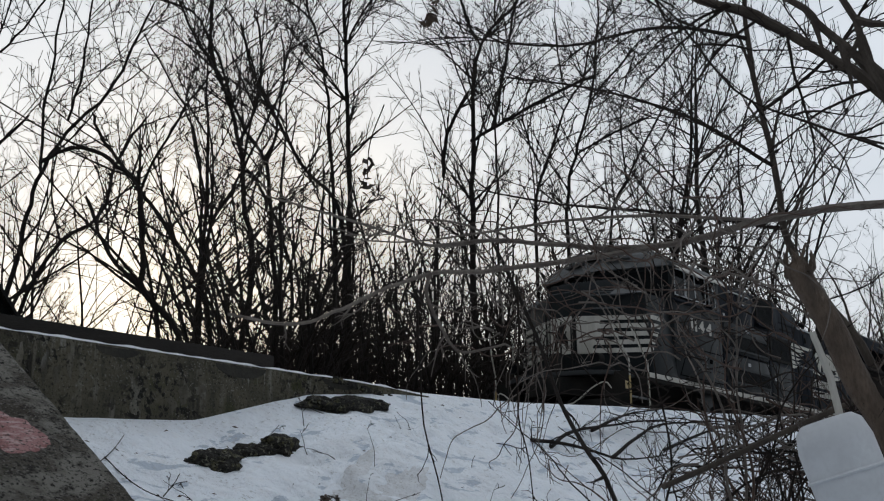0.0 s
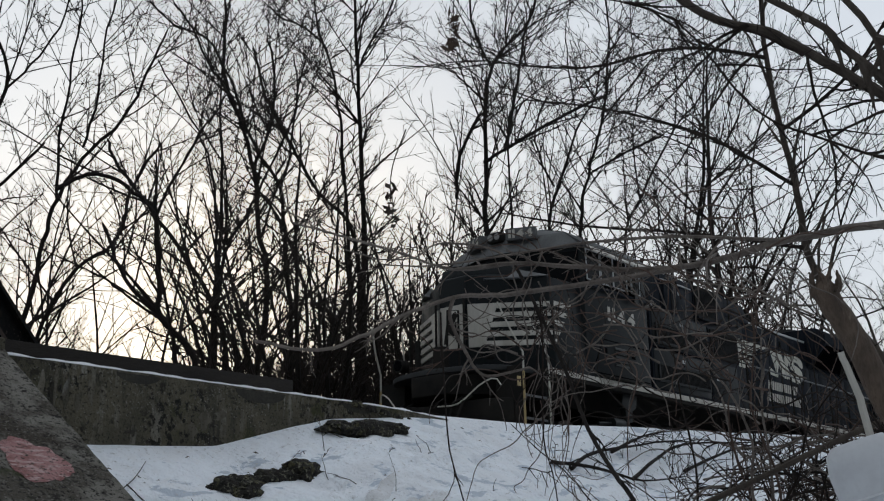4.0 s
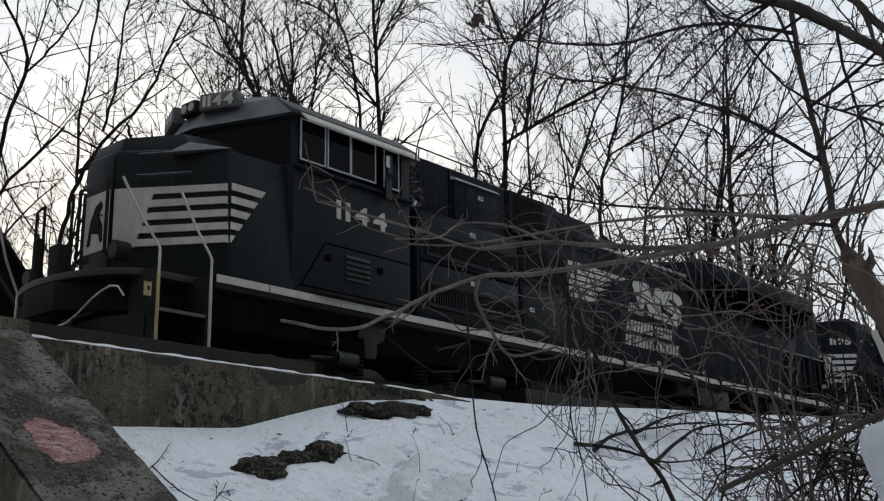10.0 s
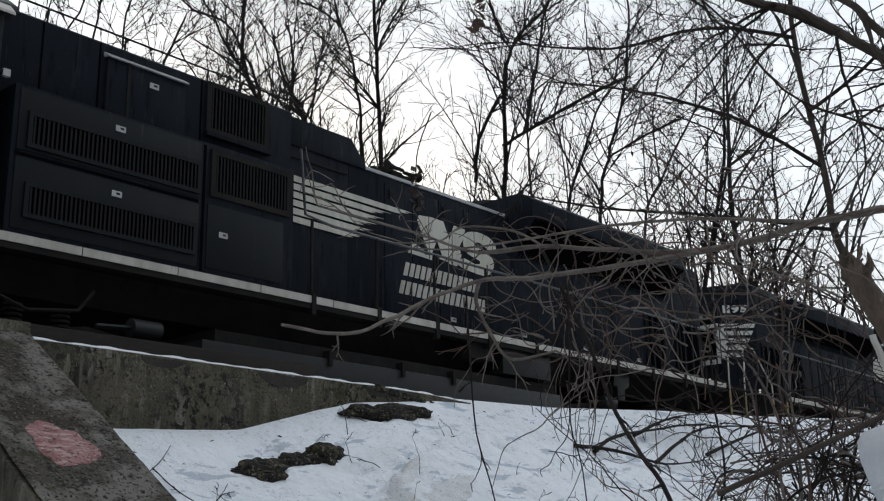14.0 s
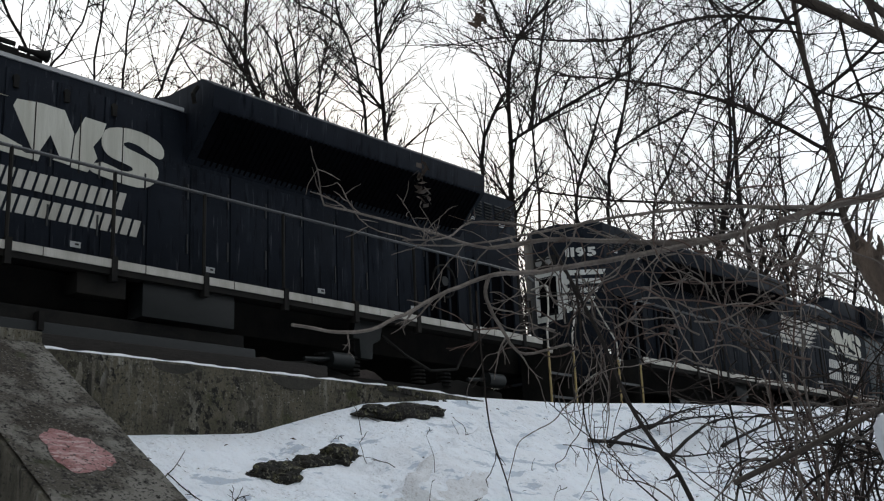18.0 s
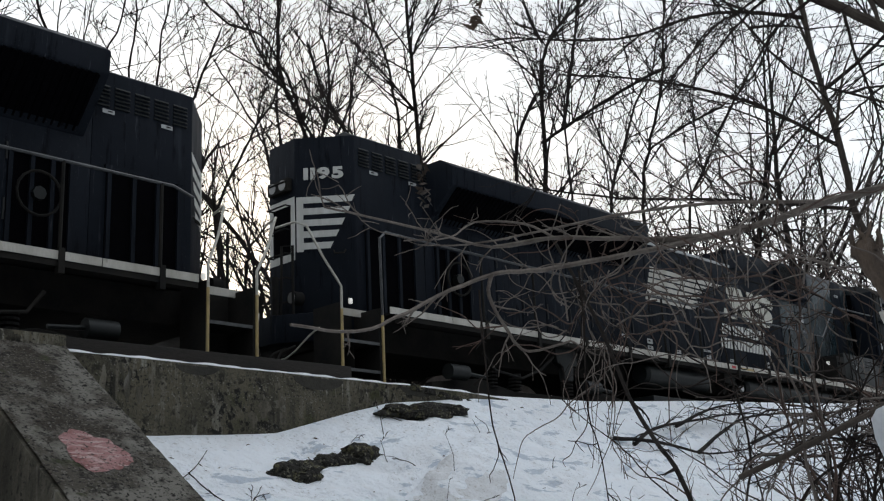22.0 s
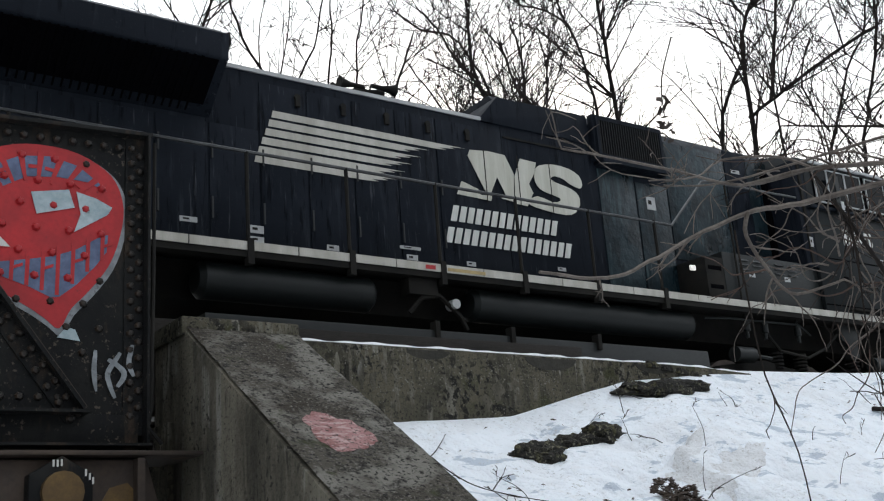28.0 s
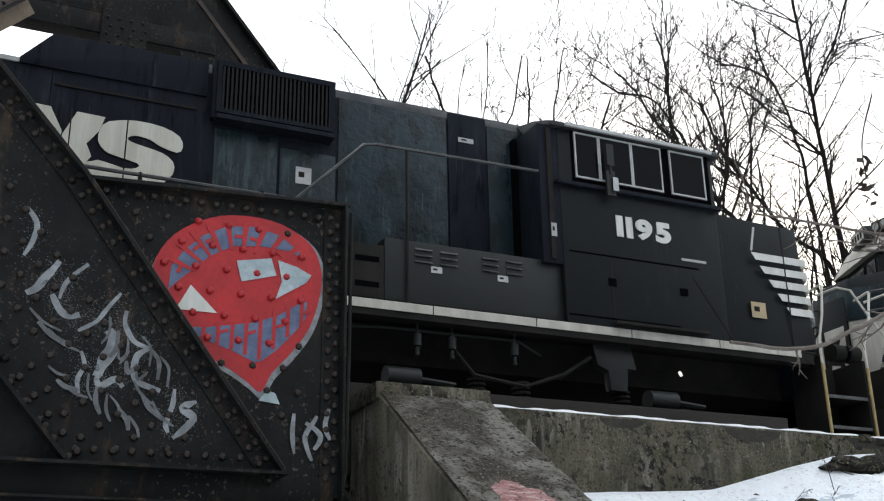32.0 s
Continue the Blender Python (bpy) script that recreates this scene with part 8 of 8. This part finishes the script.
def make_right_trees():
    rng = random.Random(33)
    t = base("crooked_tree", "crooked bare tree with a leaning trunk near the brush", "tree")
    branch(t, "trunk", ((9.31, 2.51, 0.4), (9.18, 2.66, 2.16), (9.05, 2.83, 3.05), (8.89, 3.05, 3.52), (8.75, 3.22, 3.86), (8.64, 3.29, 4.2), (8.49, 3.26, 4.7), (8.32, 3.27, 5.15), (8.07, 3.23, 5.72), (7.85, 3.13, 6.21), (7.49, 3.02, 7.27)), 0.046, 0.016, GREYBARK, rng, 14, 1.0, 7)
    for pts in (((8.49, 3.26, 4.7), (8.01, 3.79, 5.15), (7.49, 4.41, 5.41), (6.97, 4.94, 5.49)), ((8.07, 3.23, 5.72), (7.49, 3.71, 5.76), (6.96, 4.33, 5.59), (6.44, 4.95, 5.67)), ((8.64, 3.29, 4.2), (8.01, 4.05, 4.35), (7.31, 4.67, 4.39), (6.88, 5.2, 4.52)), ((8.32, 3.27, 5.15), (8.36, 2.64, 5.51), (8.27, 2.12, 6.04), (8.09, 1.68, 6.39)), ((7.85, 3.13, 6.21), (7.14, 3.89, 6.56), (6.35, 4.69, 6.38), (5.74, 5.4, 6.64))):
        branch(t, "limb", pts, 0.019, 0.006, TWIG, rng, 13, 0.9, 5)
    g = base("overhead_limb", "thick dark limb of a tree overhead", "branch")
    branch(g, "limb", ((7.3, 4.03, 6.65), (7.56, 3.52, 6.03), (7.71, 3.08, 5.78), (7.78, 2.78, 5.52), (7.87, 2.46, 5.21), (7.93, 2.18, 4.9), (8.37, 1.33, 3.65), (8.7, 0.75, 0.19)), 0.032, 0.050, GREYBARK, rng, 0, 0.8, 8)
    for k in range(13):
        f = rng.random()
        c = Vector((7.4, 3.81, 6.43)).lerp(Vector((7.93, 2.18, 4.9)), f)
        d = Vector((rng.uniform(-0.8, 0.8), rng.uniform(0.0, 1.2), rng.uniform(-0.7, 0.9)))
        branch(g, "side_branch", [c, *wander(rng, c, d, rng.uniform(0.8, 1.8), 5, 0.25, -0.03)[1:]], 0.014, 0.004, TWIG, rng, 9, 0.45, 5)
    branch(g, "limb", ((6.5, 3.71, 6.43), (7.09, 2.52, 5.46), (7.27, 2.35, 5.24), (7.49, 2.1, 4.94), (7.82, 1.68, 4.43)), 0.021, 0.036, GREYBARK, rng, 6, 0.6, 7)
    branch(g, "limb", ((6.84, 2.93, 6.66), (7.23, 2.17, 5.39), (7.48, 2.1, 4.92), (7.77, 1.79, 4.21)), 0.020, 0.034, GREYBARK, rng, 6, 0.6, 7)
    branch(g, "limb", ((6.39, 3.93, 5.87), (6.69, 3.34, 5.56), (7.17, 3.0, 4.9), (7.46, 2.58, 4.62), (7.64, 2.2, 4.41)), 0.006, 0.012, TWIG, rng, 16, 0.6, 5)
    dry = Shape()
    for k in range(48):
        az, el, far = radians(rng.uniform(57, 72)), radians(rng.uniform(17, 31)), rng.uniform(7.0, 9.5)
        q = Vector((math.sin(az) * far, math.cos(az) * far, 1.6 + far * math.tan(el)))
        u, v_ = Vector((rng.uniform(-0.4, 0.4), rng.uniform(-0.4, 0.4), -1)) * rng.uniform(0.015, 0.035), Vector((rng.uniform(-1, 1), rng.uniform(-1, 1), 0)) * 0.010
        dry.add([q - u, q - v_, q + u, q + v_], [(0, 1, 2, 3)])
        tw = wander(rng, q - u, Vector((rng.uniform(-1, 1), rng.uniform(-1, 1), rng.uniform(0, 1))), rng.uniform(0.3, 0.8), 4, 0.25, 0.05)
        dry.tube(tw, [0.0035, 0.004, 0.0045, 0.005, 0.0055], 3, False)
    tagged(part("dry_twig_spray", dry, TWIG, g, "thin dry twigs with a few dead leaves"), kind="stuff")
    s = base("broken_trunk", "broken leaning trunk with torn brown wood", "trunk")
    branch(s, "trunk", ((6.69, 2.47, 3.36), (6.71, 2.45, 3.28), (6.81, 2.35, 3.01), (6.92, 2.24, 2.6), (7.02, 2.08, 2.18), (7.18, 1.81, 0.55)), 0.075, 0.095, WOODB, rng, 0, 0.4, 11, "torn brown wood")
    for k in range(11):
        c = Vector((6.68 + rng.uniform(-0.07, 0.07), 2.47 + rng.uniform(-0.07, 0.07), 3.31))
        branch(s, "splinter", (c, c + Vector((rng.uniform(-0.05, 0.05), rng.uniform(-0.05, 0.05), 0.05)), c + Vector((rng.uniform(-0.06, 0.06), rng.uniform(-0.06, 0.06), rng.uniform(0.08, 0.2)))), 0.03, 0.006, WOODB, rng)
    branch(s, "bark_strip", ((6.86, 2.43, 3.2), (6.95, 2.36, 2.93), (7.06, 2.25, 2.58), (7.15, 2.13, 2.11)), 0.05, 0.065, BARK, rng, 10, 0.5, 7)
    e = base("fallen_log", "long grey fallen pole lying on the brush heap", "log")
    branch(e, "log", ((6.96, 3.67, 2.03), (7.53, 3.39, 2.26), (8.02, 3.14, 2.47), (8.49, 2.87, 2.67), (9.0, 2.37, 2.94), (9.69, 1.68, 3.24)), 0.021, 0.026, GREYBARK, rng, 4, 0.3, 8, wobble=0.05)
    # heap of dead sticks under it
    h = base("brush_heap", "heap of dead dark sticks and twigs", "brush heap")
    piles = {"dark_stick": (Shape(), TWIG), "grey_stick": (Shape(), BRANCH), "brown_stick": (Shape(), BROWNT)}
    for k in range(190):
        az, far = radians(rng.triangular(63.0, 75.0, 72.0)), rng.uniform(9.0, 10.8)
        c = Vector((math.sin(az) * far, math.cos(az) * far, 0))
        low, high = 2.2, 2.4 + 4.4 * min(1.0, max(0.0, (math.degrees(az) - 60.5) / 5.0))
        c.z = 1.6 + far * math.tan(radians(rng.uniform(low, high)))
        d = Vector((rng.uniform(-1, 1), rng.uniform(-1, 1), rng.uniform(-0.4, 0.3)))
        pile = piles[("dark_stick", "grey_stick", "brown_stick")[k % 3]][0]
        pile.tube(wander(rng, c - d * 0.3, d, rng.uniform(0.3, 1.0), 6, 0.4, -0.02), taper(rng.uniform(0.005, 0.013), 0.003, 7), 4, False)
    for k in range(26):
        c = Vector((rng.uniform(8.4, 9.9), rng.uniform(3.0, 4.4), 0))
        c.z = slope_height(c.x, c.y) - 0.05
        piles["dark_stick"][0].tube(wander(rng, c, Vector((rng.uniform(-0.5, 0.5), rng.uniform(-0.5, 0.5), 1)), rng.uniform(0.9, 1.8), 7, 0.35, 0.0), taper(0.012, 0.003, 8), 4, False)
    for name, (pile, mat) in piles.items():
        tagged(part(name, pile, mat, h), kind="stuff")
    for k in range(9):
        az, far = radians(rng.uniform(62, 72)), rng.uniform(8.8, 9.6)
        c = Vector((math.sin(az) * far, math.cos(az) * far, 1.6 + far * math.tan(radians(rng.uniform(4.0, 6.6)))))
        d = Vector((rng.uniform(-1, 0.4), rng.uniform(-0.3, 1), rng.uniform(-0.3, 0.3)))
        branch(h, "loose_branch", [c, *wander(rng, c, d, rng.uniform(0.8, 1.6), 7, 0.34, -0.02)[1:]], 0.012, 0.004, (BRANCH, BARK)[k % 2], rng, 4, 0.3, 5)
    # dark dead branches lying on the crest of the snow
    for pts in FALLEN:
        f = base("fallen_branch", "dark dead branch lying on the snow", "branch", group="dead branches on the snow")
        branch(f, "stem", [(x, y, slope_height(x, y) + 0.03 + dz) for x, y, dz in pts], 0.030, 0.008, BARK, rng, 15, 0.5, 6)
    w = base("white_drum", "dull white plastic drum half hidden in the brush", "drum", pose(6.62, 2.12, 1.58, -14, -8, 0))
    body = Shape()
    body.tube([(0, 0, 0), (0, 0, 0.05), (0, 0, 0.66), (0, 0, 0.77), (0, 0, 0.81)], [0.20, 0.225, 0.225, 0.20, 0.155], 20)
    part("body", body, PLASTIC, w, smooth=True)
    for z in (0.23, 0.48):
        part("rib", Shape().tube([(0.228 * math.cos(a), 0.228 * math.sin(a), z) for a in np.linspace(0, 2 * math.pi, 25)], 0.012, 6, False), PLASTIC, w, smooth=True)
    st = base("pale_stake", "pale split stake leaning by the drum", "stake")
    branch(st, "stake", ((6.41, 2.31, 2.88), (6.46, 2.27, 2.68), (6.5, 2.23, 2.43), (6.6, 2.13, 1.49)), 0.02, 0.026, STRIPE, rng, 0, 0.3, 5)
    for c in ((4.95, 4.63, 4.01), (4.89, 4.01, 5.04)):
        b = base("leaf_cluster", "hanging cluster of brown dead leaves", "leaves", group="dead leaf clusters")
        s_ = Shape()
        for k in range(30):
            q = Vector(c) + Vector((rng.gauss(0, 0.022), rng.gauss(0, 0.022), rng.uniform(-0.17, 0.12)))
            u, v_ = Vector((rng.uniform(-1, 1), rng.uniform(-1, 1), rng.uniform(-1, 1))) * 0.035, Vector((rng.uniform(-1, 1), rng.uniform(-1, 1), rng.uniform(-1, 1))) * 0.02
            s_.add([q - u, q - v_, q + u, q + v_], [(0, 1, 2, 3)])
        tagged(part("leaves", s_, LEAFD, b), kind="stuff")
        branch(b, "stem", (Vector(c) + Vector((0.05, -0.1, 0.5)), Vector(c) + Vector((0.02, 0, 0.25)), Vector(c)), 0.005, 0.004, TWIG, rng)


make_rocks()
make_front_branches()
make_right_trees()

TRAIN_START = {"lead": -14.607, "second": 8.024, "third": 29.9}


def motions():
    """The train rolls to the left along the straight track."""
    for ob, at, turn in ((LEAD, TRAIN_START["lead"], 180), (SECOND, TRAIN_START["second"], 0), (THIRD, TRAIN_START["third"], 180)):
        walk(ob, [(t, pose(at + run, MID, RAIL, 0, 0, turn)) for t, run in RUN])


motions()
